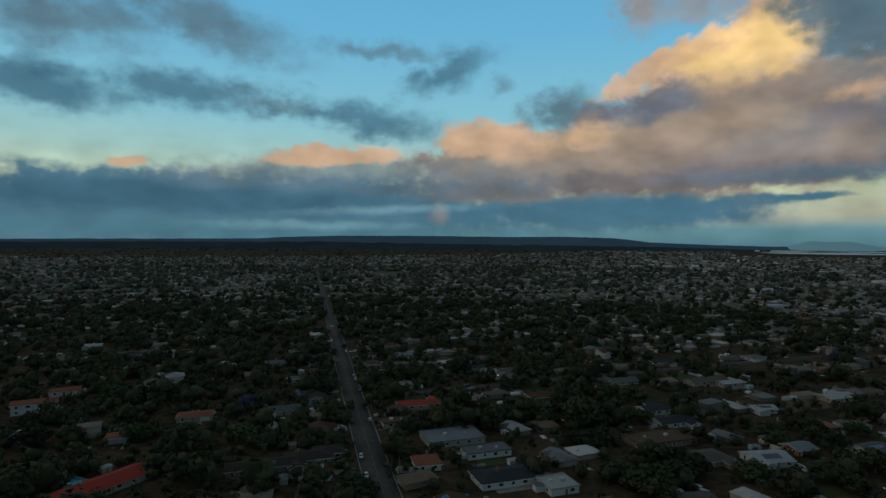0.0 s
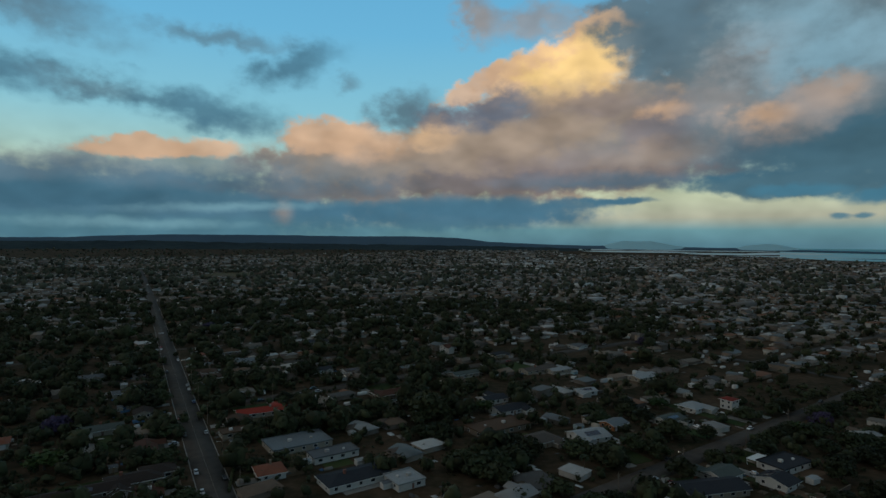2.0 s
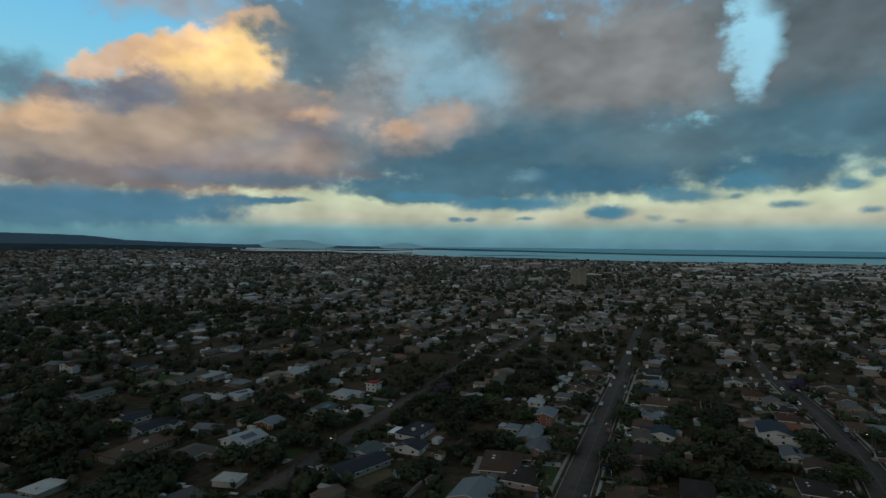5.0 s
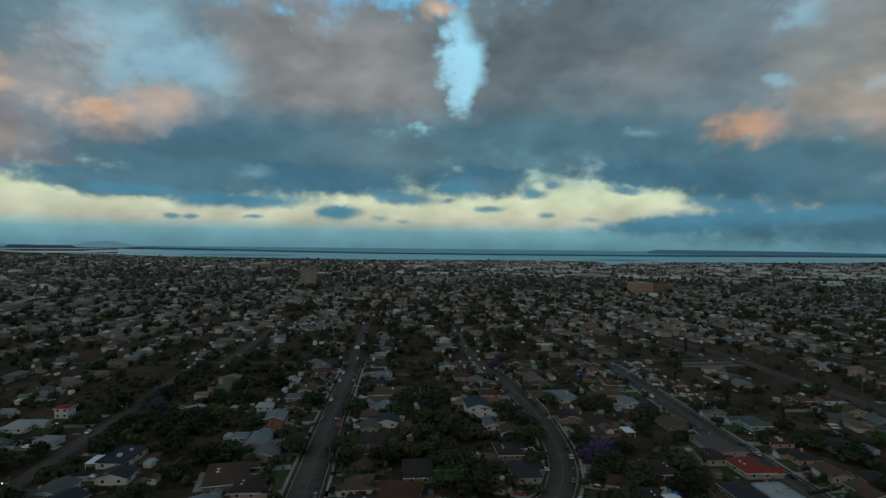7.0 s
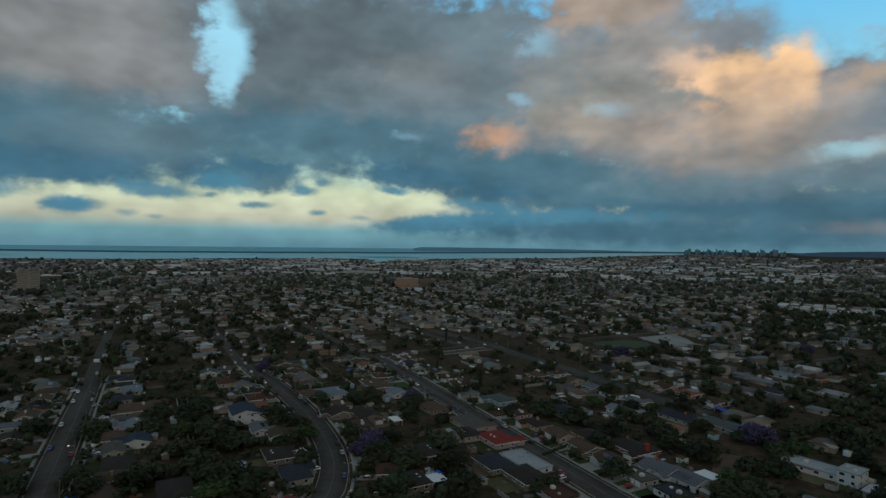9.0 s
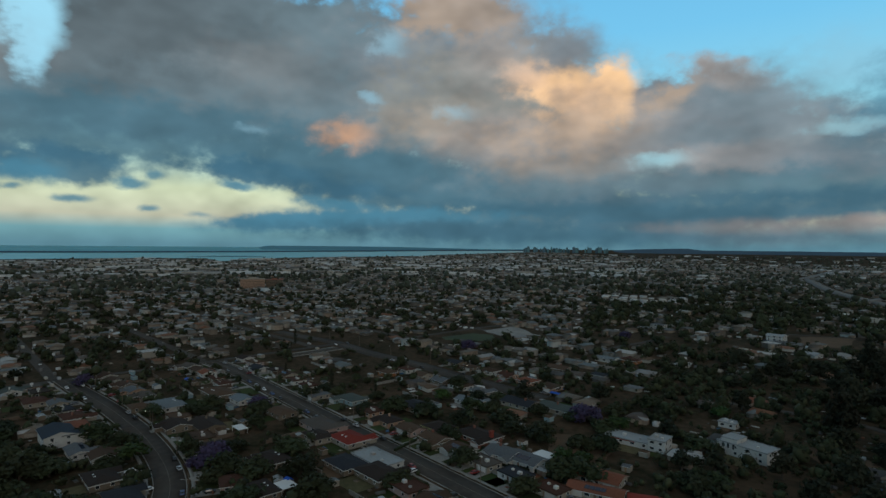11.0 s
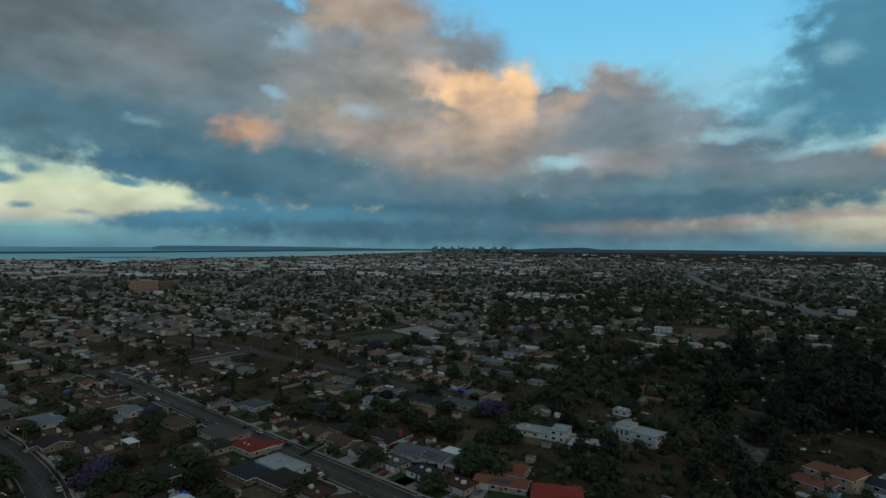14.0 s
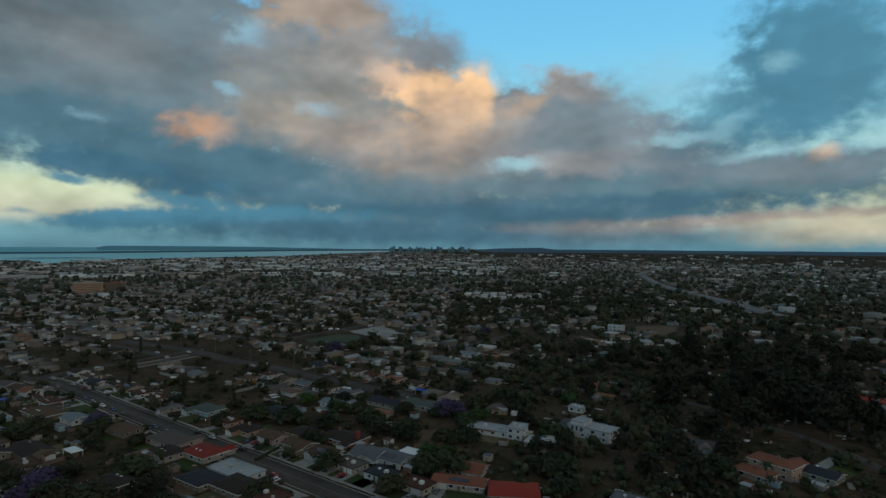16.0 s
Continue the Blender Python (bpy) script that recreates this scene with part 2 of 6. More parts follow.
direction = wnode("ShaderNodeTexCoord").outputs["Generated"]
sep = wnode("ShaderNodeSeparateXYZ", direction)
dx, dy, dz = sep.outputs
s60, c60 = math.sin(radians(60)), 0.5
sin_a = wmath("SUBTRACT", wmath("MULTIPLY", dx, c60), wmath("MULTIPLY", dy, s60))
cos_a = wmath("ADD", wmath("MULTIPLY", dy, c60), wmath("MULTIPLY", dx, s60))
azim = wmath("ADD", wmath("MULTIPLY", wmath("ARCTAN2", sin_a, cos_a), 180 / math.pi), 60.0)
elev = wmath("MULTIPLY", wmath("ARCSINE", dz), 180 / math.pi)
place = wnode("ShaderNodeCombineXYZ", azim, elev).outputs[0]
flat = wnode("ShaderNodeVectorMath", place, (0.14, 0.19, 0.0), operation="MULTIPLY").outputs[0]
swirl = wnode("ShaderNodeTexNoise", flat, None, 1.7, 4.5, 0.52, noise_dimensions="3D")
fine = wnode("ShaderNodeTexNoise", flat, None, 5.0, 4.0, 0.5, noise_dimensions="3D")
puffs = [wnode("ShaderNodeTexNoise", wnode("ShaderNodeVectorMath", flat, (0.0, lift_, 0.0), operation="ADD").outputs[0], None, 1.5, 2.2, 0.42,
               noise_dimensions="3D").outputs["Fac"] for lift_ in (0.0, 0.07)]
reach = wnode("ShaderNodeMapRange", elev, 0.0, 14.0, 0.12, 1.0).outputs[0]
drift = wnode("ShaderNodeVectorMath", swirl.outputs["Color"], (0.5, 0.5, 0.5), operation="SUBTRACT").outputs[0]
drift = wnode("ShaderNodeVectorMath", drift, (4.0, 3.0, 0.0), operation="MULTIPLY").outputs[0]
drift = wnode("ShaderNodeVectorMath", drift, operation="SCALE")
wt.links.new(reach, drift.inputs["Scale"])
curl = wnode("ShaderNodeVectorMath", fine.outputs["Color"], (0.5, 0.5, 0.5), operation="SUBTRACT").outputs[0]
curl = wnode("ShaderNodeVectorMath", curl, (1.8, 1.5, 0.0), operation="MULTIPLY").outputs[0]
curl = wnode("ShaderNodeVectorMath", curl, operation="SCALE")
wt.links.new(reach, curl.inputs["Scale"])
warped = wnode("ShaderNodeVectorMath", place, drift.outputs[0], operation="ADD").outputs[0]
warped = wnode("ShaderNodeVectorMath", warped, curl.outputs[0], operation="ADD").outputs[0]

# where the cloud is thick and where it frays
fray = wmath("ADD", wmath("MULTIPLY", fine.outputs["Fac"], 0.55), wmath("MULTIPLY", swirl.outputs["Fac"], 0.75))
fluff = wmath("SUBTRACT", fray, 0.66)

# clear air from the horizon to the zenith
ramp = wnode("ShaderNodeValToRGB", wmath("DIVIDE", elev, 30.0))
stops = [(0.0, (86, 126, 140)), (0.045, (104, 148, 156)), (0.085, (176, 178, 158)), (0.17, (196, 208, 176)),
         (0.27, (166, 204, 198)), (0.40, (138, 200, 218)), (0.66, (110, 184, 222)), (1.0, (94, 168, 214))]
els = ramp.color_ramp.elements
while len(els) < len(stops):
    els.new(0.5)
for e, (p, c) in zip(els, stops):
    e.position, e.color = p, (*lin(*c), 1)
colour = ramp.outputs[0]


def mixed(fac, a, b):
    n = wnode("ShaderNodeMixRGB", fac, a, None if isinstance(b, tuple) else b)
    if isinstance(b, tuple):
        n.inputs[2].default_value = (*b, 1)
    return n.outputs[0]


# a broken deck added overhead and behind, unseen, to dim the ground light
unseen_deck = wnode("ShaderNodeMapRange", swirl.outputs["Fac"], 0.42, 0.58, 0.0, 1.0).outputs[0]
high = wnode("ShaderNodeMapRange", elev, 24.0, 36.0, 0.0, 0.92).outputs[0]
behind = wnode("ShaderNodeMapRange", wmath("ABSOLUTE", wmath("SUBTRACT", azim, 63.0)), 108.0, 125.0, 0.0, 0.9).outputs[0]
cover = wmath("MULTIPLY", wmath("MAXIMUM", high, behind), wmath("ADD", wmath("MULTIPLY", unseen_deck, 0.3), 0.7))
colour = mixed(cover, colour, lin(119, 111, 97))

for bank in (BANKS_SOUTH, BANKS_BAY, BANKS_NORTH, BASES, BASE_EDGES, HIGH_SOUTH, LIT_SOUTH, LIT_SHADE,
             MOTTLE_WEST, MOTTLE_BAY, MOTTLE_NORTH, MOTTLE_INLAND, RIFTS, LOW_WEST, LOW_BAY, LOW_NORTH):
    for a, e, w, h, tilt, soft, op, hue in bank:
        m = wnode("ShaderNodeMapping", warped, (a, e, 0), (0, 0, radians(tilt)), (w, h, 1), vector_type="TEXTURE")
        g = wnode("ShaderNodeTexGradient", m.outputs[0], gradient_type="SPHERICAL")
        k = wnode("ShaderNodeMapRange", wmath("ADD", g.outputs["Fac"], wmath("MULTIPLY", wmath("MINIMUM", wmath("MULTIPLY", g.outputs["Fac"], 4.0), 1.0), fluff)), 0.0, soft * 0.7, 0.0, op, interpolation_type="SMOOTHSTEP")
        colour = mixed(k.outputs[0], colour, HUES[hue])

# billows: light and shade inside the cloud, none in the clear air
crgb = wnode("ShaderNodeSeparateColor", colour)
clear = wmath("MULTIPLY", wmath("SUBTRACT", crgb.outputs[2], crgb.outputs[0]), 2.2)
relief = wmath("MULTIPLY", wmath("SUBTRACT", puffs[0], puffs[1]), 0.7)
billow = wmath("ADD", wnode("ShaderNodeMapRange", puffs[0], 0.3, 0.7, 0.82, 1.18).outputs[0], relief)
weight = wnode("ShaderNodeClamp", wmath("SUBTRACT", 1.0, clear)).outputs[0]
gain = wmath("ADD", 1.0, wmath("MULTIPLY", weight, wmath("SUBTRACT", billow, 1.0)))
shaded = wnode("ShaderNodeVectorMath", colour, operation="SCALE")
wt.links.new(gain, shaded.inputs["Scale"])
bg = wnode("ShaderNodeBackground", shaded.outputs[0], 1.0)
out = wnode("ShaderNodeOutputWorld", bg.outputs[0])
world.cycles.sampling_method = "MANUAL"
world.cycles.sample_map_resolution = 256

# the low sun behind thin cloud
sun = new("sun", bpy.data.lights.new("sun", "SUN"))
sun.data.energy, sun.data.angle, sun.data.color = 0.3, radians(20), (1.0, 0.90, 0.78)
sun.matrix_world = look((-290, 50, 130), (0, 0, 0))

# ---------------------------------------------------------------- materials
MATS = {}


def material(name, base, rough=0.85, other=None, scale=0.5, amount=0.6, bump=0.2, vary=0.0, island=False, metal=0.0, big=0.06, spec=0.25):
    """A surface with grain and stains: two noises blend base and other; vary shifts its value from piece to piece."""
    if name in MATS:
        return MATS[name]
    m = bpy.data.materials.new(name)
    m.use_nodes = True
    t = m.node_tree
    b = t.nodes["Principled BSDF"]
    b.inputs["Roughness"].default_value = rough
    b.inputs["Metallic"].default_value = metal
    b.inputs["Specular IOR Level"].default_value = spec
    other = other or tuple(c * 0.55 for c in base)
    co = t.nodes.new("ShaderNodeTexCoord").outputs["Object"]
    n1 = t.nodes.new("ShaderNodeTexNoise")
    n1.inputs["Scale"].default_value, n1.inputs["Detail"].default_value = scale, 5
    n2 = t.nodes.new("ShaderNodeTexNoise")
    n2.inputs["Scale"].default_value, n2.inputs["Detail"].default_value = big, 3
    add = t.nodes.new("ShaderNodeMath")
    add.operation = "ADD"
    rng = t.nodes.new("ShaderNodeMapRange")
    rng.inputs[1].default_value, rng.inputs[2].default_value, rng.inputs[4].default_value = 0.8, 1.25, amount
    mix = t.nodes.new("ShaderNodeMixRGB")
    mix.inputs[1].default_value, mix.inputs[2].default_value = (*base, 1), (*other, 1)
    for n in (n1, n2):
        t.links.new(co, n.inputs["Vector"])
    t.links.new(n1.outputs["Fac"], add.inputs[0])
    t.links.new(n2.outputs["Fac"], add.inputs[1])
    t.links.new(add.outputs[0], rng.inputs[0])
    t.links.new(rng.outputs[0], mix.inputs[0])
    col = mix.outputs[0]
    if vary:
        src = t.nodes.new("ShaderNodeNewGeometry").outputs["Random Per Island"] if island else t.nodes.new("ShaderNodeObjectInfo").outputs["Random"]
        hsv = t.nodes.new("ShaderNodeHueSaturation")
        r2 = t.nodes.new("ShaderNodeMapRange")
        r2.inputs[3].default_value, r2.inputs[4].default_value = 1 - vary, 1 + vary
        t.links.new(src, r2.inputs[0])
        t.links.new(r2.outputs[0], hsv.inputs["Value"])
        r3 = t.nodes.new("ShaderNodeMapRange")
        r3.inputs[3].default_value, r3.inputs[4].default_value = 0.47, 0.53
        wn = t.nodes.new("ShaderNodeTexWhiteNoise")
        wn.noise_dimensions = "1D"
        t.links.new(src, wn.inputs["W"])
        t.links.new(wn.outputs[0], r3.inputs[0])
        t.links.new(r3.outputs[0], hsv.inputs["Hue"])
        t.links.new(col, hsv.inputs["Color"])
        col = hsv.outputs[0]
    t.links.new(col, b.inputs["Base Color"])
    if bump:
        bp = t.nodes.new("ShaderNodeBump")
        bp.inputs["Strength"].default_value, bp.inputs["Distance"].default_value = bump, 0.1
        t.links.new(n1.outputs["Fac"], bp.inputs["Height"])
        t.links.new(bp.outputs[0], b.inputs["Normal"])
    MATS[name] = m
    return m


def palette(name, stops, rough=0.85):
    """A surface whose colour is drawn piece by piece from stops."""
    m = material(name, (0.5, 0.5, 0.5), rough, (0.36, 0.36, 0.36), 0.4, 0.7, 0)
    t = m.node_tree
    r = t.nodes.new("ShaderNodeValToRGB")
    r.color_ramp.interpolation = "CONSTANT"
    el = r.color_ramp.elements
    while len(el) < len(stops):
        el.new(0.5)
    for i, (e, c) in enumerate(zip(el, stops)):
        e.position, e.color = i / len(stops), (*c, 1)
    t.links.new(t.nodes.new("ShaderNodeNewGeometry").outputs["Random Per Island"], r.inputs[0])
    mul = t.nodes.new("ShaderNodeMixRGB")
    mul.blend_type, mul.inputs[0].default_value = "MULTIPLY", 1
    src = t.nodes["Principled BSDF"].inputs["Base Color"].links[0].from_socket
    gain = t.nodes.new("ShaderNodeVectorMath")
    gain.operation = "SCALE"
    gain.inputs["Scale"].default_value = 2.0
    t.links.new(src, gain.inputs[0])
    t.links.new(gain.outputs[0], mul.inputs[1])
    t.links.new(r.outputs[0], mul.inputs[2])
    t.links.new(mul.outputs[0], t.nodes["Principled BSDF"].inputs["Base Color"])
    return m


ROOF = {k: material("roof_" + k, tuple(v * (0.70 if sp > 0.1 else 0.95 if k in ("red", "bright_red", "terracotta") else 0.56) for v in c), 0.8, None, 1.2, 0.55, 0.5, spec=sp) for k, c, sp in (
    ("pale", (0.40, 0.42, 0.42), 0.15), ("slate_blue", (0.20, 0.23, 0.245), 0.15), ("sage", (0.13, 0.155, 0.14), 0.1), ("red", (0.20, 0.035, 0.025), 0.08),
    ("charcoal", (0.055, 0.06, 0.07), 0.08), ("brown", (0.12, 0.075, 0.05), 0.08), ("grey", (0.19, 0.20, 0.21), 0.08), ("rust", (0.13, 0.06, 0.04), 0.08),
    ("tawny", (0.16, 0.10, 0.065), 0.08), ("navy", (0.04, 0.055, 0.075), 0.12), ("dark_brown", (0.065, 0.048, 0.04), 0.08), ("taupe", (0.16, 0.135, 0.115), 0.08),
    ("terracotta", (0.20, 0.075, 0.045), 0.08), ("bright_red", (0.28, 0.042, 0.028), 0.08))}
WALL = {k: material("wall_" + k, tuple(v * 0.88 for v in c), 0.9, tuple(v * 0.68 for v in c), 0.8, 0.6, 0.1) for k, c in (
    ("white", (0.54, 0.53, 0.50)), ("cream", (0.34, 0.30, 0.245)), ("tan", (0.20, 0.16, 0.12)), ("orange", (0.34, 0.14, 0.06)), ("brick", (0.24, 0.10, 0.07)),
    ("pink", (0.40, 0.29, 0.26)), ("yellow", (0.42, 0.36, 0.16)), ("aqua", (0.28, 0.38, 0.40)), ("peach", (0.42, 0.27, 0.19)))}
M_ASPHALT = material("worn_asphalt", (0.082, 0.071, 0.060), 0.9, (0.050, 0.044, 0.039), 0.25, 0.9, 0.05, big=0.02, spec=0.06)
M_CONCRETE = material("pale_concrete", (0.25, 0.235, 0.21), 0.85, (0.16, 0.15, 0.135), 0.4, 0.8, 0.05)
M_GROUND = material("dry_ground", (0.074, 0.049, 0.031), 0.95, (0.021, 0.021, 0.011), 0.22, 1.0, 0.3, big=0.03, spec=0.03)
M_LAWN = material("lawn", (0.035, 0.055, 0.018), 0.9, (0.05, 0.05, 0.025), 0.5, 0.8, 0.3, vary=0.35, spec=0.05)
M_DIRT = material("bare_earth", (0.13, 0.085, 0.055), 0.95, (0.08, 0.06, 0.04), 0.2, 0.8, 0.2, spec=0.05)
M_LEAF = material("dark_leaves", (0.032, 0.040, 0.017), 0.7, (0.017, 0.021, 0.010), 0.8, 0.9, 0, vary=0.5, spec=0.15)
M_GUM = material("gum_leaves", (0.027, 0.030, 0.018), 0.7, (0.016, 0.017, 0.010), 0.6, 0.9, 0, vary=0.3, spec=0.12)
M_PURPLE = material("jacaranda_bloom", (0.070, 0.055, 0.105), 0.8, (0.04, 0.03, 0.062), 0.8, 0.9, 0, spec=0.1)
M_LUSH = material("bright_leaves", (0.040, 0.065, 0.018), 0.7, (0.02, 0.034, 0.01), 0.8, 0.9, 0, vary=0.3, spec=0.15)
M_BARK = material("bark", (0.09, 0.07, 0.055), 0.95, None, 2.0, 0.8, 0.5)
M_FARLEAF = material("wood_leaves", (0.041, 0.047, 0.023), 0.8, (0.022, 0.026, 0.013), 0.05, 0.8, 0, vary=0.5, island=True, spec=0.12)
M_GLASS = material("window_glass", (0.02, 0.025, 0.03), 0.08, None, 1.0, 0.3, 0, spec=0.6)
M_TRIM = material("white_trim", (0.6, 0.6, 0.58), 0.6, None, 2.0, 0.2, 0)
M_DOOR = material("painted_door", (0.20, 0.12, 0.08), 0.6, None, 2.0, 0.4, 0, vary=0.5)
M_GARAGE = material("garage_door_paint", (0.45, 0.43, 0.40), 0.6, None, 2.0, 0.3, 0, vary=0.3)
M_SOLAR = material("solar_cells", (0.015, 0.02, 0.04), 0.15, None, 4.0, 0.5, 0, spec=0.6)
M_WOOD = material("weathered_wood", (0.16, 0.12, 0.09), 0.9, None, 1.5, 0.8, 0.3)
M_TYRE = material("tyre_rubber", (0.02, 0.02, 0.02), 0.9, None, 3, 0.3, 0)
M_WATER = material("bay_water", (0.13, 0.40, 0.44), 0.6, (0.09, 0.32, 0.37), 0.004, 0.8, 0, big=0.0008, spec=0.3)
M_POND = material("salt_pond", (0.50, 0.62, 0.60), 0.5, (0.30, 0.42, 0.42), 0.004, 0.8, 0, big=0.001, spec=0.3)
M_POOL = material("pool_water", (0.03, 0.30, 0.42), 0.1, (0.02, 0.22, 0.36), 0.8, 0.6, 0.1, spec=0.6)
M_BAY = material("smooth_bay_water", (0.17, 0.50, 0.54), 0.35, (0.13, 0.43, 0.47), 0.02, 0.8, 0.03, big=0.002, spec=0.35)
# air haze is put into the islands' colour, close to the low sky
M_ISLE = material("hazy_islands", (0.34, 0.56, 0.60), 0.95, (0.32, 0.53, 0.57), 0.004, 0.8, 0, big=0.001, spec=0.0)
# woodland colour with some of the distance's haze blue mixed in
M_RISE = material("hazed_wooded_rise", (0.040, 0.058, 0.062), 0.95, (0.028, 0.040, 0.044), 0.02, 0.9, 0, big=0.003, spec=0.0)
# bluish base colour stands in for haze over hills and banks
M_HAZED_LAND = material("hazed_far_land", (0.080, 0.125, 0.165), 0.95, (0.066, 0.105, 0.14), 0.004, 0.8, 0, big=0.001, spec=0.0)
# teal blue painted for the haze that lies before the headland
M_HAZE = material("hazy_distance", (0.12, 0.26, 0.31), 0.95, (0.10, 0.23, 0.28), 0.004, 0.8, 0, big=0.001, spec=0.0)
# skyline towers carry the haze in their bluish base colour
M_TOWER = material("hazed_tower", (0.12, 0.20, 0.23), 0.9, (0.09, 0.16, 0.19), 0.02, 0.8, 0, vary=0.4, spec=0.05)
M_ROOFS = palette("town_roofs", [(0.13, 0.11, 0.088), (0.12, 0.08, 0.053), (0.22, 0.215, 0.205), (0.125, 0.14, 0.14), (0.065, 0.06, 0.055), (0.18, 0.082, 0.044), (0.38, 0.37, 0.345),
                                 (0.18, 0.137, 0.10), (0.12, 0.125, 0.125), (0.095, 0.072, 0.058), (0.27, 0.265, 0.25), (0.17, 0.125, 0.09), (0.075, 0.07, 0.064), (0.15, 0.125, 0.105)])
M_WALLS = palette("town_walls", [(0.30, 0.265, 0.22), (0.21, 0.17, 0.135), (0.44, 0.42, 0.38), (0.27, 0.205, 0.155), (0.15, 0.13, 0.11), (0.34, 0.27, 0.205)])
M_SHEDS = palette("shed_roofs", [(0.52, 0.52, 0.50), (0.34, 0.34, 0.33), (0.58, 0.57, 0.54), (0.14, 0.13, 0.12), (0.38, 0.335, 0.275), (0.2, 0.175, 0.15)])
# leaf colour lifted and greyed to imitate haze on far trees
M_HAZE_LEAF = material("hazed_leaves", (0.064, 0.070, 0.048), 0.8, (0.038, 0.043, 0.030), 0.05, 0.8, 0, vary=0.5, island=True, spec=0.12)
PAINTS = [material("car_paint_" + n, c, 0.35, tuple(v * 0.9 for v in c), 2, 0.2, 0, spec=0.5) for n, c in (
    ("white", (0.7, 0.7, 0.7)), ("silver", (0.36, 0.37, 0.38)), ("black", (0.02, 0.02, 0.022)), ("red", (0.25, 0.02, 0.02)), ("blue", (0.04, 0.07, 0.16)), ("grey", (0.12, 0.12, 0.13)))]
CAR_WORDS = ["white", "silver", "black", "dark red", "dark blue", "grey"]

# ---------------------------------------------------------------- mesh helpers


def part(name, bm, mat, parent=None, label=""):
    me = bpy.data.meshes.new(name)
    bm.to_mesh(me)
    bm.free()
    for m in (mat if isinstance(mat, (list, tuple)) else [mat]):
        me.materials.append(m)
    ob = new(name, me)
    ob.parent = parent
    return tagged(ob, label)


def bulk(name, verts, faces, mat, mat_index=None):
    """One mesh from arrays of corners and of equal-sided faces."""
    verts, faces = np.asarray(verts, np.float32), np.asarray(faces, np.int32)
    k = faces.shape[1]
    me = bpy.data.meshes.new(name)
    me.vertices.add(len(verts))
    me.vertices.foreach_set("co", verts.ravel())
    me.loops.add(faces.size)
    me.loops.foreach_set("vertex_index", faces.ravel())
    me.polygons.add(len(faces))
    me.polygons.foreach_set("loop_start", np.arange(0, faces.size, k, dtype=np.int32))
    for m in (mat if isinstance(mat, (list, tuple)) else [mat]):
        me.materials.append(m)
    if mat_index is not None:
        me.polygons.foreach_set("material_index", np.asarray(mat_index, np.int32))
    me.update(calc_edges=True)
    me.validate()
    return new(name, me)


def box(bm, x0, x1, y0, y1, z0, z1, mi=0):
    v = [bm.verts.new(p) for p in ((x0, y0, z0), (x1, y0, z0), (x1, y1, z0), (x0, y1, z0), (x0, y0, z1), (x1, y0, z1), (x1, y1, z1), (x0, y1, z1))]
    for f in ((3, 2, 1, 0), (4, 5, 6, 7), (0, 1, 5, 4), (1, 2, 6, 5), (2, 3, 7, 6), (3, 0, 4, 7)):
        bm.faces.new([v[i] for i in f]).material_index = mi


def tube(bm, p, q, r0, r1, n=8):
    p, q = Vector(p), Vector(q)
    a = (q - p).orthogonal().normalized()
    b = (q - p).normalized().cross(a)
    rings = [[bm.verts.new(c + r * (math.cos(2 * math.pi * i / n) * a + math.sin(2 * math.pi * i / n) * b)) for i in range(n)] for c, r in ((p, r0), (q, r1))]
    for i in range(n):
        bm.faces.new((rings[0][i], rings[0][(i + 1) % n], rings[1][(i + 1) % n], rings[1][i]))
    bm.faces.new(rings[1])
    bm.faces.new(rings[0][::-1])


GRID = radians(19)          # the streets run along this angle
CU, SU = math.cos(GRID), math.sin(GRID)


def uv_xy(u, v):
    """Along and across the streets, to the plan."""
    return u * CU + v * SU, u * SU - v * CU


def xy_uv(x, y):
    return x * CU + y * SU, x * SU - y * CU


def lift(r):
    """The land climbs slowly towards the rim of the plain."""
    return 72.0 * np.clip((np.asarray(r, float) - 3450.0) / 1450.0, 0, 1) ** 1.1


# ---------------------------------------------------------------- ground, water, far land
rings = [0, 60, 120, 200, 300, 450, 700, 1000, 1400, 1900, 2500, 2900, 3100, 3300, 3500, 3700, 3900, 4100, 4300, 4500, 4700, 4900]
NA = 180
ga = np.arange(NA) * 2 * math.pi / NA
gv = np.array([(r * math.sin(a), r * math.cos(a), float(lift(r))) for r in rings for a in ga])
gf = [(i * NA + k, i * NA + NA + k, i * NA + NA + (k + 1) % NA, i * NA + (k + 1) % NA) for i in range(len(rings) - 1) for k in range(NA)]
tagged(bulk("ground", gv, gf, M_GROUND), "dark dry ground with patches of grass under the town", "ground", kind="structure")


def sector(name, a0, a1, near, far, up, mat, label, steps=60, wob=0.0, seed=0):
    """A sheet between two distances, which are functions of the azimuth."""
    v, f = [], []
    cols = 7
    for i in range(steps + 1):
        az = a0 + (a1 - a0) * i / steps
        n0, f0 = near(az), far(az)
        if wob:
            n0 += wob * noise.noise((az * 0.9, seed, 0)) + wob * 0.5 * noise.noise((az * 3.1, seed, 4))
        for j in range(cols):
            r = n0 + (f0 - n0) * j / (cols - 1)
            v.append((r * math.sin(radians(az)), r * math.cos(radians(az)), float(lift(r)) + up))
    for i in range(steps):
        for j in range(cols - 1):
            a = i * cols + j
            f.append((a, a + 1, a + cols + 1, a + cols))
    return tagged(bulk(name, v, f, mat), label, "water" if "water" in name else "land", kind="structure")


def reach_at(el):
    """How far off the rising land shows at that elevation."""
    lo, hi = 2600.0, 4900.0
    for _ in range(40):
        mid = (lo + hi) / 2
        if math.degrees(math.atan2(float(lift(mid)) - H, mid)) < el:
            lo = mid
        else:
            hi = mid
    return lo


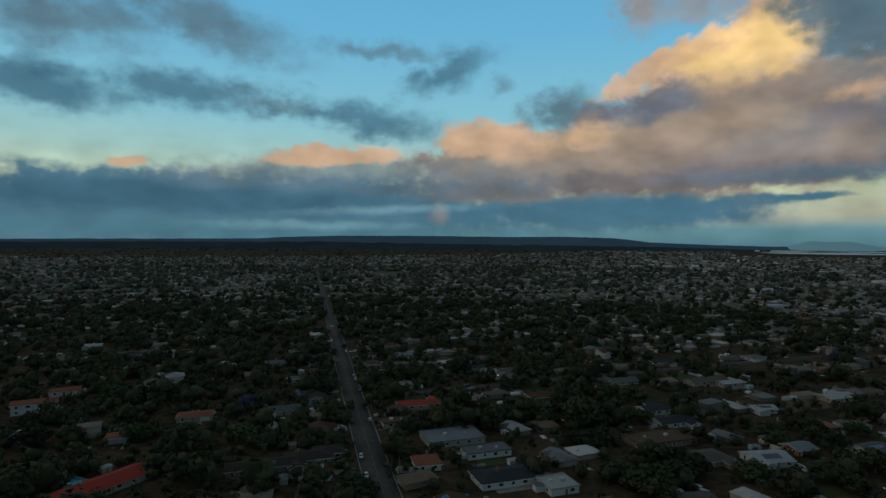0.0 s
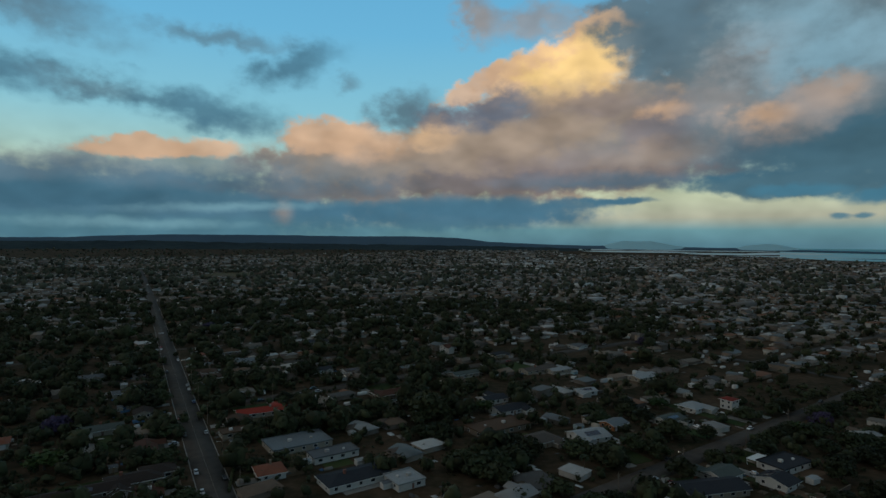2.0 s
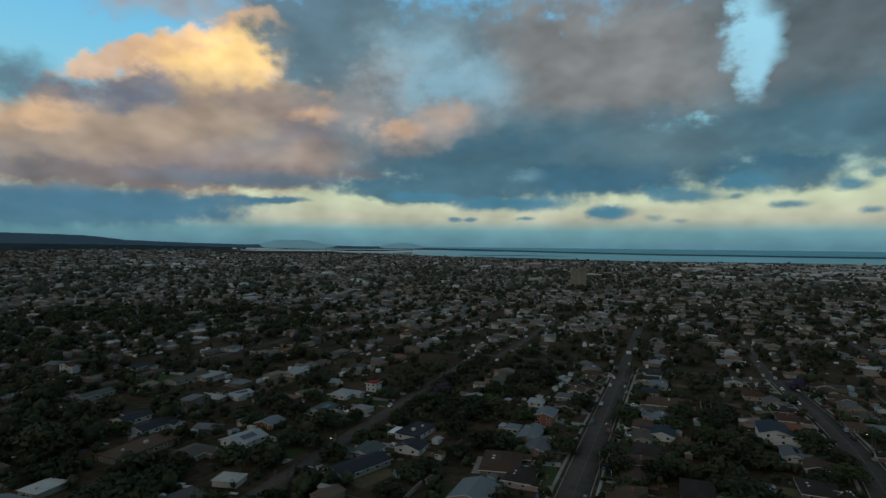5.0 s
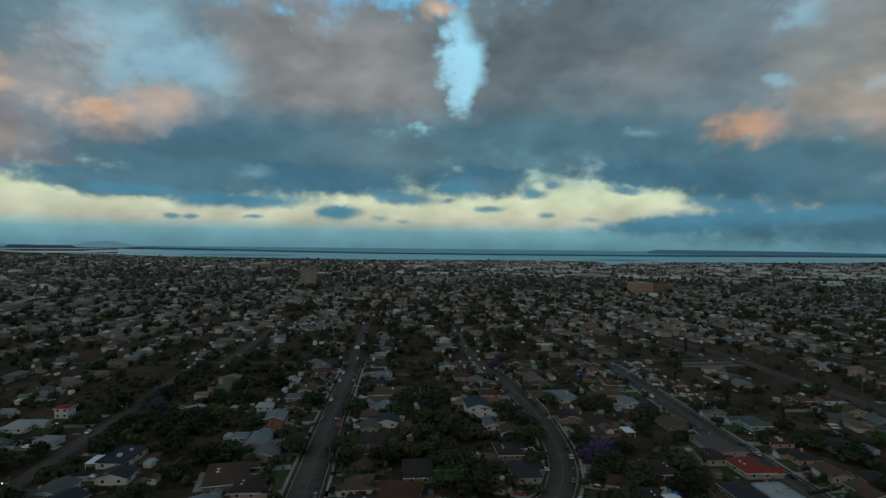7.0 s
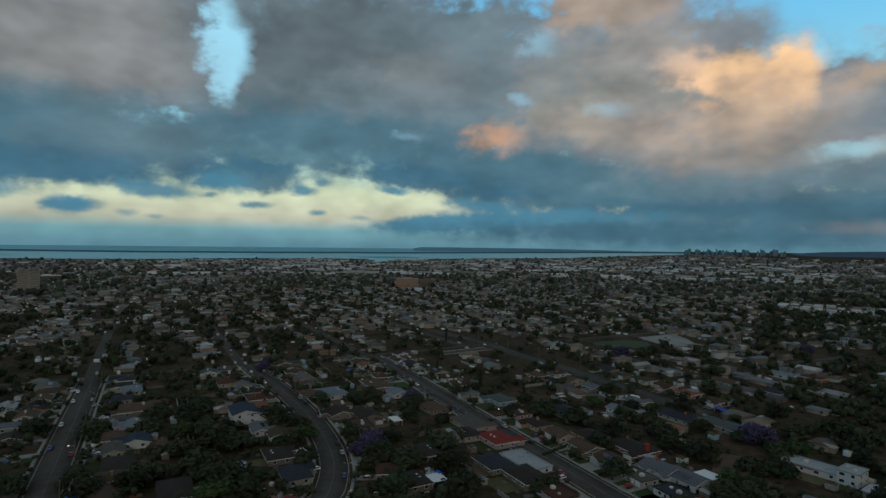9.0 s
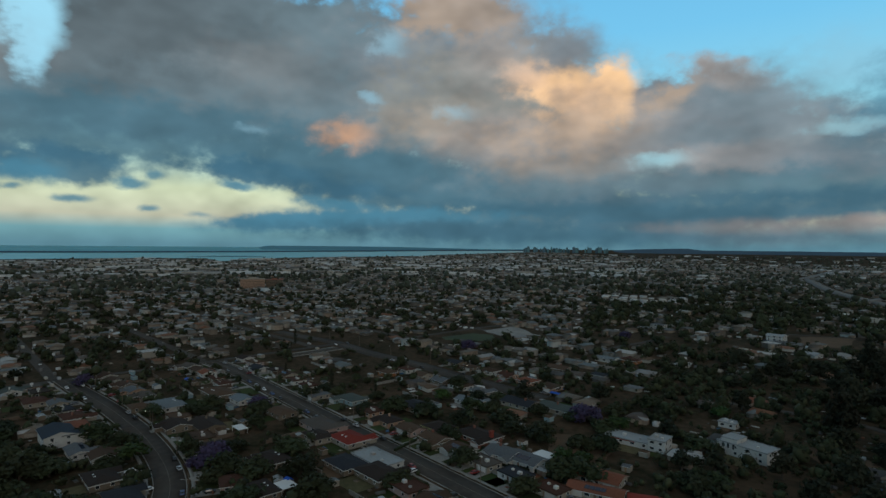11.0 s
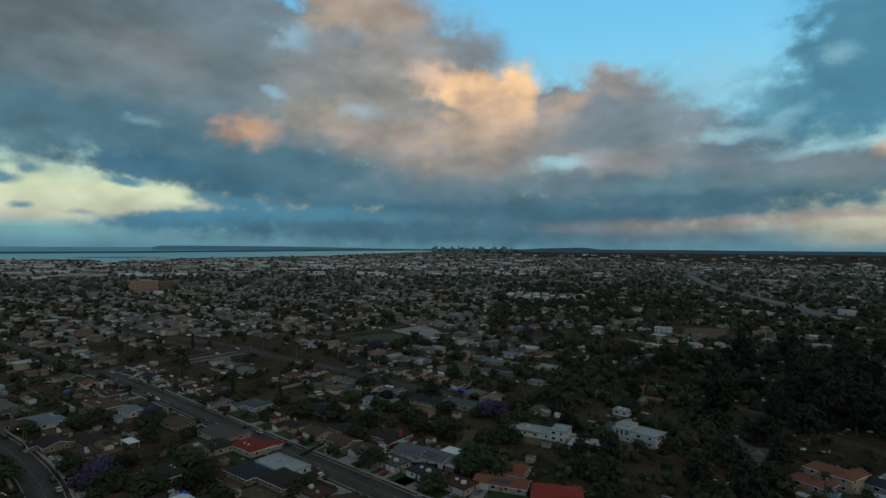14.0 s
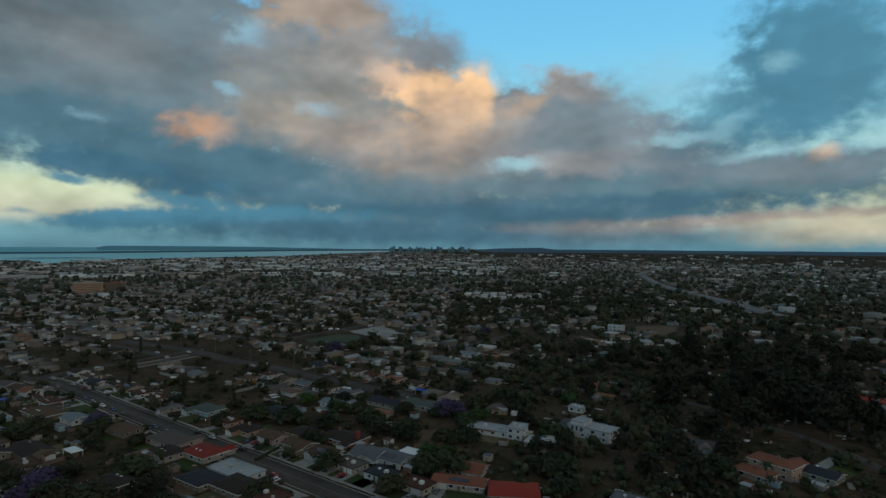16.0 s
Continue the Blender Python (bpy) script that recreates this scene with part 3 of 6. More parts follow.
def along(line, az):
    return float(np.interp(az, [p[0] for p in line], [p[1] for p in line]))


# the lines of the shore and of the sand bar: azimuth, elevation
SHORE = [(44, -1.0), (47, -1.12), (50, -1.22), (54, -1.26), (62, -1.36), (69, -1.46), (79, -1.36), (86, -1.33), (91, -1.37), (91.8, -1.62), (92.8, -1.62), (94, -1.4),
         (96.5, -1.33), (107, -1.13), (111, -1.05), (115, -0.84), (119, -0.68), (122, -0.56)]
BAR = [(26, -0.29), (31, -0.34), (36, -0.37), (44, -0.43), (52, -0.53), (57, -0.62), (61, -0.69), (70, -0.80), (82, -0.80), (94, -0.74), (105, -0.60), (115, -0.46), (122, -0.40)]
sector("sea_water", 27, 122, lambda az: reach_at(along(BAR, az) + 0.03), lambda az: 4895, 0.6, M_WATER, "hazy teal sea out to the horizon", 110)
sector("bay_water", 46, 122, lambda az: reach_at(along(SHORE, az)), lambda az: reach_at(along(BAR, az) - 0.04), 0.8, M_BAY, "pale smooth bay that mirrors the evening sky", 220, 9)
sector("sand_bar", 26, 122, lambda az: reach_at(along(BAR, az) - (0.10 if az < 55 else 0.06)), lambda az: reach_at(along(BAR, az) + 0.05), 3.0, M_HAZED_LAND, "low dark sand bar between bay and sea", 160, 16, 7)
for k, (a0, a1, e0, e1) in enumerate(((27.2, 33.5, -0.62, -0.52), (29.0, 39.5, -0.80, -0.66), (33.0, 47.0, -0.62, -0.54), (38.0, 46.0, -0.92, -0.76), (41.5, 53.0, -1.04, -0.97),
                                      (43.5, 50.0, -0.84, -0.66))):
    sector("salt_pond_water", a0, a1, lambda az: reach_at(e0 + 0.5 * (e1 - e0) * abs(2 * (az - a0) / (a1 - a0) - 1) ** 3),
           lambda az: reach_at(e1 - 0.5 * (e1 - e0) * abs(2 * (az - a0) / (a1 - a0) - 1) ** 3), 1.4, M_POND, "pale still salt pond at the edge of the bay", 50, 8, 3 + k)
sector("mud_bank", 89, 97, lambda az: reach_at(-1.22), lambda az: reach_at(-1.22 + 0.05 * math.sin(radians((az - 89) * 22.5))), 2.0, M_HAZED_LAND, "thin dark mud bank in the shallow bay", 60)
sector("mud_bank", 50, 62, lambda az: reach_at(-1.10), lambda az: reach_at(-1.10 + 0.05 * math.sin(radians((az - 50) * 15))), 2.0, M_HAZED_LAND, "thin dark mud bank in the shallow bay", 60)


def ridge(name, r, line, label, rough=2.0, seed=0, mat=None):
    """A far range of hills, rounded front and crest, whose skyline is given by azimuth and elevation."""
    v, f = [], []
    a0, a1 = line[0][0], line[-1][0]
    n = int((a1 - a0) * 5)
    for i in range(n + 1):
        az = a0 + (a1 - a0) * i / n
        base = float(lift(r)) - 1.0
        top = H + r * math.tan(radians(along(line, az))) - base
        top += rough * noise.noise((az * 0.6, seed, 0)) + rough * 0.5 * noise.noise((az * 2.3, seed, 5))
        top = max(top, 0.0)
        for dr, g in ((-320, 0.0), (-200, 0.42), (-90, 0.80), (0, 1.0), (40, 0.9)):
            rr = r + dr
            v.append((rr * math.sin(radians(az)), rr * math.cos(radians(az)), float(lift(rr)) - 1.0 + g * top))
    for i in range(n):
        for j in range(4):
            a = i * 5 + j
            f.append((a, a + 1, a + 6, a + 5))
    return tagged(bulk(name, v, f, mat or M_HAZED_LAND), label, "hills", kind="structure")


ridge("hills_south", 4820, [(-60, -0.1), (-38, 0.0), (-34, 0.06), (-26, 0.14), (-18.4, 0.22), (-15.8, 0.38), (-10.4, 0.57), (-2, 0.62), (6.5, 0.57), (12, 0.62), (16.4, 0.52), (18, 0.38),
                            (20, 0.12), (25, -0.06), (30, -0.18), (36, -0.24), (45, -0.31)], "long range of low hills, dark blue with painted haze", 3, 1)
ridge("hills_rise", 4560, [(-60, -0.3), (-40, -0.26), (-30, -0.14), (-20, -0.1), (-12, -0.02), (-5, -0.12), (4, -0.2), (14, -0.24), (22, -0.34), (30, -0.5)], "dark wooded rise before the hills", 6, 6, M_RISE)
ridge("headland", 4840, [(93.4, -0.42), (95.3, -0.36), (96.3, -0.13), (102, -0.13), (108, -0.15), (114, -0.25), (119, -0.34), (123, -0.42)], "low headland beyond the bay, bluish with painted haze", 2, 2, M_HAZE)
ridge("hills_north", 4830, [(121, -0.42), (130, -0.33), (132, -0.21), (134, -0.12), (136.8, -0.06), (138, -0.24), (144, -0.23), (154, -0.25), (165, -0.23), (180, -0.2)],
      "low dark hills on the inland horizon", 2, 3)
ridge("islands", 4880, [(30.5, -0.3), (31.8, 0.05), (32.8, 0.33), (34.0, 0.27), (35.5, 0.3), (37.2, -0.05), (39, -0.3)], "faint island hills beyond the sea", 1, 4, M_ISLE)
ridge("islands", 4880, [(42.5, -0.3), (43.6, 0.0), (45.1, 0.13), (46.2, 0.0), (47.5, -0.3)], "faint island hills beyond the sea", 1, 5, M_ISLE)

# ---------------------------------------------------------------- streets
ROADS = [
    ("street", 12, [(-5, 150), (-21, 211), (-50, 329), (-98, 531), (-178, 870), (-300, 1380), (-450, 2000)]),
    ("street", 12, [uv_xy(120, -33.6), uv_xy(300, -33.6), uv_xy(466, -32)]),
    ("street", 11.5, [(205, 18), (217, 11), (230, 9), (251, 9), (281, 14), (324, 26), (375, 45), (425, 67), (465, 84)]),
    ("street", 12, [(130, -118), (246, -85), (360, -53), (453, -27), (490, -13)]),
    ("avenue", 15, [(300, -200), (386, -173), (419, -165), (485, -141), (547, -125), (590, -104), (640, -82)]),
    ("street", 11, [uv_xy(150, -142), uv_xy(260, -146), uv_xy(466, -152)]),
    ("street", 11, [(-34, 350), (18, 370), (58, 386), (110, 406), (230, 450), (330, 485)]),
    ("street", 8, [uv_xy(466, -350), uv_xy(467, -150), uv_xy(466, 0), uv_xy(464, 160), uv_xy(470, 300)]),
    ("lane", 7, [(60, -285), (81, -300), (121, -320), (145, -322), (190, -330), (250, -300)]),
    ("street", 9, [(497, -73), (506, -94), (518, -122)]),
    ("lane", 8, [(548, -205), (556, -220), (583, -285), (603, -357)]),
    ("lane", 7, [(420, -350), (432, -376), (442, -416), (460, -463)]),
    ("lane", 6, [(430, -595), (418, -611), (370, -652)]),
]


def spline(pts, step=6.0):
    """Points along a smooth line through pts."""
    p = [Vector((*q, 0)) for q in pts]
    p = [2 * p[0] - p[1]] + p + [2 * p[-1] - p[-2]]
    o = []
    for i in range(1, len(p) - 2):
        n = max(2, int((p[i + 1] - p[i]).length / step))
        for k in range(n):
            t = k / n
            o.append(0.5 * (2 * p[i] + (p[i + 1] - p[i - 1]) * t + (2 * p[i - 1] - 5 * p[i] + 4 * p[i + 1] - p[i + 2]) * t * t
                            + (3 * p[i] - p[i - 1] - 3 * p[i + 1] + p[i + 2]) * t ** 3))
    o.append(p[-2])
    return o


def strip(name, line, a, b, z0, z1, mat, label, category="road"):
    """A slab along a line between two side offsets."""
    v, f = [], []
    for i, p in enumerate(line):
        d = (line[min(i + 1, len(line) - 1)] - line[max(i - 1, 0)]).normalized()
        s = Vector((d.y, -d.x, 0))
        for off, z in ((a, z0), (a, z1), (b, z1), (b, z0)):
            q = p + s * off
            v.append((q.x, q.y, z + float(lift(q.length))))
    for i in range(len(line) - 1):
        for j in range(3):
            k = i * 4 + j
            f.append((k, k + 1, k + 5, k + 4))
    return tagged(bulk(name, v, f, mat), label, category, kind="structure")


M_LINE = material("faded_road_paint", (0.20, 0.18, 0.13), 0.8, (0.1, 0.09, 0.08), 1.5, 0.9, 0)
LINES = []
for name, w, pts in ROADS:
    line = spline(pts)
    LINES.append((w, line))
    strip("road", line, -w / 2, w / 2, -0.3, 0.05 + 0.003 * len(LINES), M_ASPHALT, "worn dark asphalt %s between concrete kerbs" % name)
    if name != "lane" and len(LINES) not in (5, 6, 7, 8):
        near = [p for p in line if p.length < 900]
        for s in (-1, 1):
            lo, hi = sorted((s * w / 2, s * (w / 2 + 0.35)))
            strip("kerb", near, lo, hi, 0, 0.17, M_CONCRETE, "pale concrete kerb along the street", "kerb")
            lo, hi = sorted((s * (w / 2 + 1.9), s * (w / 2 + 3.3)))
            if len(LINES) > 1:
                strip("pavement", near, lo, hi, 0, 0.15, M_CONCRETE, "pale concrete pavement beside a dry verge", "pavement")
        strip("trim", near, -0.06, 0.06, 0.05, 0.10 + 0.003 * len(LINES), M_LINE, "faded painted centre line of the street", "road marking")

M_FREEWAY = material("grey_freeway_concrete", (0.19, 0.185, 0.175), 0.9, (0.13, 0.125, 0.12), 0.1, 0.8, 0, spec=0.05)
FREEWAY = spline([(1700, -2750), (1472, -2328), (1219, -1828), (898, -1401), (723, -1207), (608, -1101), (519, -1018), (432, -929), (368, -867), (345, -845)], 20)
strip("road", FREEWAY, -12, 12, 0, 2.0, M_FREEWAY, "broad pale concrete freeway crossing the valley", "freeway")
strip("barrier", FREEWAY, -0.4, 0.4, 0, 3.0, M_CONCRETE, "pale concrete barrier along the middle of the freeway", "barrier")
strip("road", spline([(373, -896), (422, -933), (457, -982), (478, -1055), (476, -1100), (454, -1106), (410, -1110)], 15), -4, 4, 0, 2.6, M_FREEWAY,
      "curved pale concrete freeway ramp", "freeway ramp")
strip("road", spline([(1401, -2208), (1232, -1830), (1086, -1560), (978, -1400), (900, -1340)], 20), -6, 6, 0, 2.6, M_FREEWAY, "curved pale concrete freeway ramp", "freeway ramp")
strip("road", spline([(640, -1225), (645, -1168), (620, -1085), (599, -1019)], 15), -5, 5, 0, 4.0, M_FREEWAY, "pale concrete road over the freeway", "overpass")
strip("road", spline([(660, -1250), (617, -1255), (585, -1257), (520, -1275)], 15), -4, 4, 0, 4.5, M_FREEWAY, "pale concrete bridge road in the valley", "road")
strip("road", spline([(1800, -1060), (1429, -1091), (1264, -1089), (1142, -1104), (1040, -1105)], 20), -7, 7, 0, 3.0, M_FREEWAY, "pale concrete valley road", "road")
strip("road", spline([(939, -998), (843, -1038), (743, -1037), (599, -1019)], 20), -5, 5, 0, 2.2, M_FREEWAY, "pale concrete valley road", "road")

# the wider net of streets, in one sheet
sv, sf = [], []


def far_street(p, q, w):
    a, b = Vector((*p, 0)), Vector((*q, 0))
    n = max(1, int((b - a).length / 150))
    d = (b - a).normalized()
    s = Vector((d.y, -d.x, 0)) * w / 2
    for i in range(n):
        m0, m1 = a + (b - a) * i / n, a + (b - a) * (i + 1) / n
        if m0.length > 3450 or m1.length > 3450:
            continue
        k = len(sv)
        for c in (m0 - s, m0 + s, m1 + s, m1 - s):
            sv.append((c.x, c.y, float(lift(c.length)) + 0.04))
        sf.append((k, k + 3, k + 2, k + 1))


ROWS_V = [-34 + 101 * k for k in range(-34, 36)]
for v in ROWS_V:
    if -370 < v < 320:
        far_street(uv_xy(470, v), uv_xy(800, v), 8)
    elif v <= -370:
        far_street(uv_xy(-900, v), uv_xy(800, v), 8)
    elif v < 700:
        far_street(uv_xy(330, v), uv_xy(800, v), 8)
    else:
        far_street(uv_xy(900, v), uv_xy(800, v), 8)
for k in range(-3, 10):
    u = 466 + 330 * k
    if u > 470:
        far_street(uv_xy(u, -3300), uv_xy(u, 900), 10)
    else:
        far_street(uv_xy(u, -3300), uv_xy(u, -380), 10)
tagged(bulk("road_net", sv, sf, M_ASPHALT), "net of worn asphalt town streets", "road", kind="structure")

# ---------------------------------------------------------------- houses
HOUSES_ELM = [
    (142, 247, 19, 15, 10, "gable", "pale", "white", 1),
    (164, 260, 13, 11, 0, "gable", "slate_blue", "orange", 1),
    (182, 322, 15, 10, 15, "gable", "pale", "white", 1),
    (197, 259, 18, 11, 0, "gable", "sage", "white", 1),
    (226, 276, 16, 13, 0, "hip", "pale", "white", 1),
    (249, 274, 9, 8, 0, "hip", "red", "white", 2),
    (171, 192, 16, 12, 0, "gable", "sage", "white", 1),
    (188, 181, 12, 14, 0, "gable", "charcoal", "white", 1),
    (157, 182, 30, 14, 20, "gable", "charcoal", "cream", 1),
    (206, 195, 24, 14, 5, "flat", "charcoal", "white", 1),
    (194, 381, 22, 9, 0, "gable", "pale", "cream", 1),
    (169, 130, 20, 16, 0, "gable", "slate_blue", "cream", 1),
    (200, 139, 26, 18, -10, "hip", "brown", "tan", 1),
]
HOUSES_OAK = [
    (241, 150, 24, 11, 0, "gable", "slate_blue", "cream", 1),
    (267, 157, 16, 11, 0, "gable", "slate_blue", "brick", 2),
    (242, 161, 9, 7, 0, "hip", "slate_blue", "cream", 1),
    (292, 178, 11, 10, 0, "hip", "pale", "white", 1),
    (314, 171, 12, 12, 0, "hip", "grey", "cream", 1),
    (351, 194, 14, 11, 0, "gable", "pale", "white", 1),
    (399, 197, 16, 12, 0, "gable", "grey", "cream", 1),
    (203, 67, 20, 17, 10, "hip", "rust", "tan", 1),
    (341, 122, 22, 19, 0, "hip", "tawny", "tan", 1),
    (385, 140, 20, 12, 0, "hip", "slate_blue", "cream", 1),
    (309, 111, 16, 13, 0, "gable", "slate_blue", "white", 1),
    (285, 102, 14, 14, 0, "gable", "navy", "white", 1),
    (255, 98, 20, 13, 0, "hip", "dark_brown", "tan", 1),
]
HOUSES_BEND = [
    (320, 60, 22, 15, 0, "gable", "navy", "white", 2),
    (297, 48, 16, 9, 0, "gable", "grey", "white", 1),
    (259, 34, 18, 12, 0, "hip", "dark_brown", "tan", 1),
    (236, 24, 18, 12, 0, "hip", "charcoal", "cream", 1),
    (399, 86, 18, 13, 0, "hip", "rust", "cream", 1),
    (430, 105, 15, 12, 0, "gable", "sage", "white", 1),
    (364, 14, 24, 16, 0, "hip", "slate_blue", "white", 1),
    (365, 29, 12, 12, 0, "hip", "tawny", "tan", 1),
    (320, 9, 16, 14, 0, "gable", "dark_brown", "tan", 1),
    (315, -6, 22, 14, 0, "gable", "dark_brown", "tan", 1),
    (382, -13, 28, 15, 0, "hip", "tawny", "tan", 1),
    (360, -26, 16, 11, 0, "gable", "slate_blue", "white", 1),
    (226, 67, 22, 13, 0, "hip", "dark_brown", "tan", 1),
]
HOUSES_CEDAR = [
    (325, -44, 20, 12, 0, "hip", "tawny", "tan", 1),
    (294, -60, 26, 15, 0, "hip", "taupe", "pink", 1),
    (268, -68, 20, 14, 0, "hip", "red", "cream", 1),
    (238, -73, 26, 14, 0, "flat", "pale", "white", 1),
    (238, -59, 18, 13, 0, "hip", "charcoal", "tan", 1),
    (255, -31, 18, 12, 0, "hip", "dark_brown", "tan", 1),
    (224, -23, 16, 11, 0, "hip", "dark_brown", "tan", 1),
    (337, -87, 20, 13, 0, "hip", "sage", "aqua", 1),
    (309, -118, 22, 15, 0, "hip", "charcoal", "cream", 1),
    (267, -115, 16, 13, 0, "hip", "dark_brown", "yellow", 1),
    (446, -44, 18, 11, 0, "gable", "charcoal", "white", 1),
    (355, -71, 14, 10, 0, "hip", "grey", "cream", 1),
    (397, -130, 14, 12, 0, "hip", "tawny", "orange", 1),
]
HOUSES_HILL = [
    (249, -128, 24, 15, 0, "hip", "dark_brown", "brick", 1),
    (223, -128, 17, 13, 0, "gable", "grey", "white", 1),
    (213, -133, 20, 13, 0, "gable", "grey", "white", 1),
    (305, -152, 22, 11, 0, "gable", "slate_blue", "white", 1),
    (291, -178, 24, 15, 0, "gable", "charcoal", "cream", 1),
    (273, -193, 26, 14, 0, "gable", "sage", "cream", 1),
    (363, -256, 20, 14, 0, "gable", "tawny", "cream", 1),
    (379, -315, 20, 11, 0, "gable", "slate_blue", "white", 1),
    (368, -329, 18, 12, 0, "hip", "rust", "orange", 1),
    (333, -270, 14, 11, 0, "hip", "charcoal", "white", 1),
    (509, -497, 18, 12, 10, "hip", "grey", "white", 2),
    (401, -551, 18, 12, 0, "gable", "pale", "white", 2),
    (329, -499, 16, 10, 20, "gable", "pale", "white", 1),
    (223, -69, 20, 14, 0, "hip", "dark_brown", "tan", 1),
]
HOUSES_VILLA = [
    (217, -195, 26, 12, -8, "flat", "pale", "white", 1),
    (204, -201, 9, 12, -8, "flat", "pale", "white", 2),
    (182, -232, 26, 13, 8, "flat", "pale", "white", 2),
    (216, -261, 10, 8, 0, "flat", "pale", "white", 1),
    (187, -150, 26, 13, -10, "gable", "terracotta", "cream", 1),
    (175, -141, 24, 10, -18, "gable", "terracotta", "cream", 1),
    (156, -152, 21, 15, -28, "hip", "bright_red", "cream", 1),
    (107, -257, 20, 12, 20, "hip", "terracotta", "peach", 2),
    (110, -246, 16, 10, 20, "hip", "terracotta", "peach", 1),
    (94, -267, 18, 12, 20, "gable", "charcoal", "cream", 1),
    (124, -181, 16, 9, 0, "flat", "grey", "cream", 1),
    (240, -314, 16, 10, 0, "hip", "terracotta", "cream", 1),
    (120, -419, 30, 14, 10, "flat", "bright_red", "cream", 1),
]
HOUSES_PALM = [
    (-13, 326, 30, 12, 5, "gable", "bright_red", "cream", 1),
    (5, 272, 32, 20, 0, "flat", "slate_blue", "cream", 1),
    (20, 254, 24, 11, 0, "flat", "grey", "white", 1),
    (64, 346, 28, 13, 0, "hip", "rust", "tan", 1),
    (26, 226, 30, 15, 0, "hip", "charcoal", "white", 1),
    (45, 219, 14, 14, 0, "flat", "pale", "white", 1),
    (119, 319, 18, 12, 0, "gable", "charcoal", "white", 1),
    (121, 298, 24, 13, 0, "gable", "charcoal", "white", 1),
    (104, 271, 36, 18, 0, "flat", "tawny", "tan", 1),
    (116, 247, 20, 14, 0, "hip", "taupe", "cream", 1),
    (122, 385, 24, 11, 0, "gable", "sage", "cream", 1),
    (180, 387, 34, 12, 0, "gable", "taupe", "cream", 1),
    (24, 421, 16, 11, 0, "gable", "charcoal", "white", 1),
    (45, 412, 14, 11, 0, "gable", "taupe", "white", 1),
]
HOUSES_GROVE = [
    (-224, 312, 24, 12, -10, "gable", "terracotta", "white", 2),
    (-231, 348, 18, 11, -10, "gable", "terracotta", "white", 1),
    (-129, 215, 40, 15, -42, "gable", "bright_red", "cream", 1),
    (-153, 267, 10, 10, 0, "hip", "terracotta", "aqua", 1),
    (-131, 301, 20, 12, 0, "hip", "terracotta", "cream", 1),
    (-253, 459, 20, 11, 0, "hip", "charcoal", "cream", 1),
    (-305, 495, 16, 10, 0, "gable", "pale", "white", 1),
    (-130, 431, 24, 10, 0, "gable", "grey", "cream", 1),
    (-120, 464, 10, 10, 0, "hip", "taupe", "tan", 2),
    (-88, 313, 22, 12, 0, "gable", "sage", "cream", 1),
    (-73, 235, 36, 11, 0, "gable", "dark_brown", "tan", 1),
    (-57, 244, 22, 13, 0, "hip", "dark_brown", "tan", 1),
    (-243, 472, 14, 10, 0, "gable", "taupe", "cream", 1),
]
HOUSES_LANE = [
    (-316, 445, 20, 10, 0, "hip", "pale", "cream", 1),
    (-24, 294, 16, 10, 0, "flat", "tawny", "cream", 1),
    (28, 540, 24, 14, 0, "hip", "charcoal", "cream", 1),
    (136, 475, 14, 11, 0, "gable", "rust", "white", 2),
    (-31, 466, 16, 11, 0, "gable", "slate_blue", "white", 1),
    (-47, 507, 18, 12, 0, "hip", "tawny", "tan", 1),
    (-93, 385, 20, 9, 0, "gable", "grey", "cream", 1),
    (-50, 251, 14, 12, 0, "hip", "dark_brown", "tan", 1),
    (257, 468, 18, 12, 0, "hip", "grey", "white", 1),
    (172, 446, 18, 12, 0, "hip", "charcoal", "cream", 1),
    (242, 348, 24, 12, 0, "gable", "pale", "cream", 1),
]
ALL_HOUSES = (HOUSES_ELM + HOUSES_OAK + HOUSES_BEND + HOUSES_CEDAR + HOUSES_HILL + HOUSES_VILLA + HOUSES_PALM + HOUSES_GROVE + HOUSES_LANE)
rnd = random.Random(7)
TAKEN = []                       # places that are built on: x, y, radius


def free(x, y, r):
    return all((x - a) ** 2 + (y - b) ** 2 > (r + c) ** 2 for a, b, c in TAKEN)


ROAD_PTS = np.array([(p.x, p.y, w) for w, line in LINES for p in line])


def road_gap(x, y):
    """Distance to the edge of the nearest street, and the foot of the way there."""
    d = np.hypot(ROAD_PTS[:, 0] - x, ROAD_PTS[:, 1] - y) - ROAD_PTS[:, 2] / 2
    i = int(d.argmin())
    return float(d[i]), ROAD_PTS[i, 0], ROAD_PTS[i, 1]


def gable(bm, x0, x1, y0, y1, z, rise, over=0.7, thick=0.22):
    """A ridge roof along x, as a slab with eaves."""
    ym = (y0 + y1) / 2
    x0, x1, y0, y1 = x0 - over, x1 + over, y0 - over, y1 + over
    drop = rise * over / ((y1 - y0) / 2)
    vs = []
    for x in (x0, x1):
        for y, h in ((y0, z - drop), (ym, z + rise), (y1, z - drop), (y1, z - drop + thick), (ym, z + rise + thick), (y0, z - drop + thick)):
            vs.append(bm.verts.new((x, y, h)))
    for f in ((0, 6, 7, 1), (1, 7, 8, 2), (2, 8, 9, 3), (3, 9, 10, 4), (4, 10, 11, 5), (5, 11, 6, 0), (0, 1, 4, 5), (1, 2, 3, 4), (6, 11, 10, 7), (7, 10, 9, 8)):
        bm.faces.new([vs[i] for i in f]).material_index = 0 if f in ((3, 9, 10, 4), (4, 10, 11, 5)) else 1


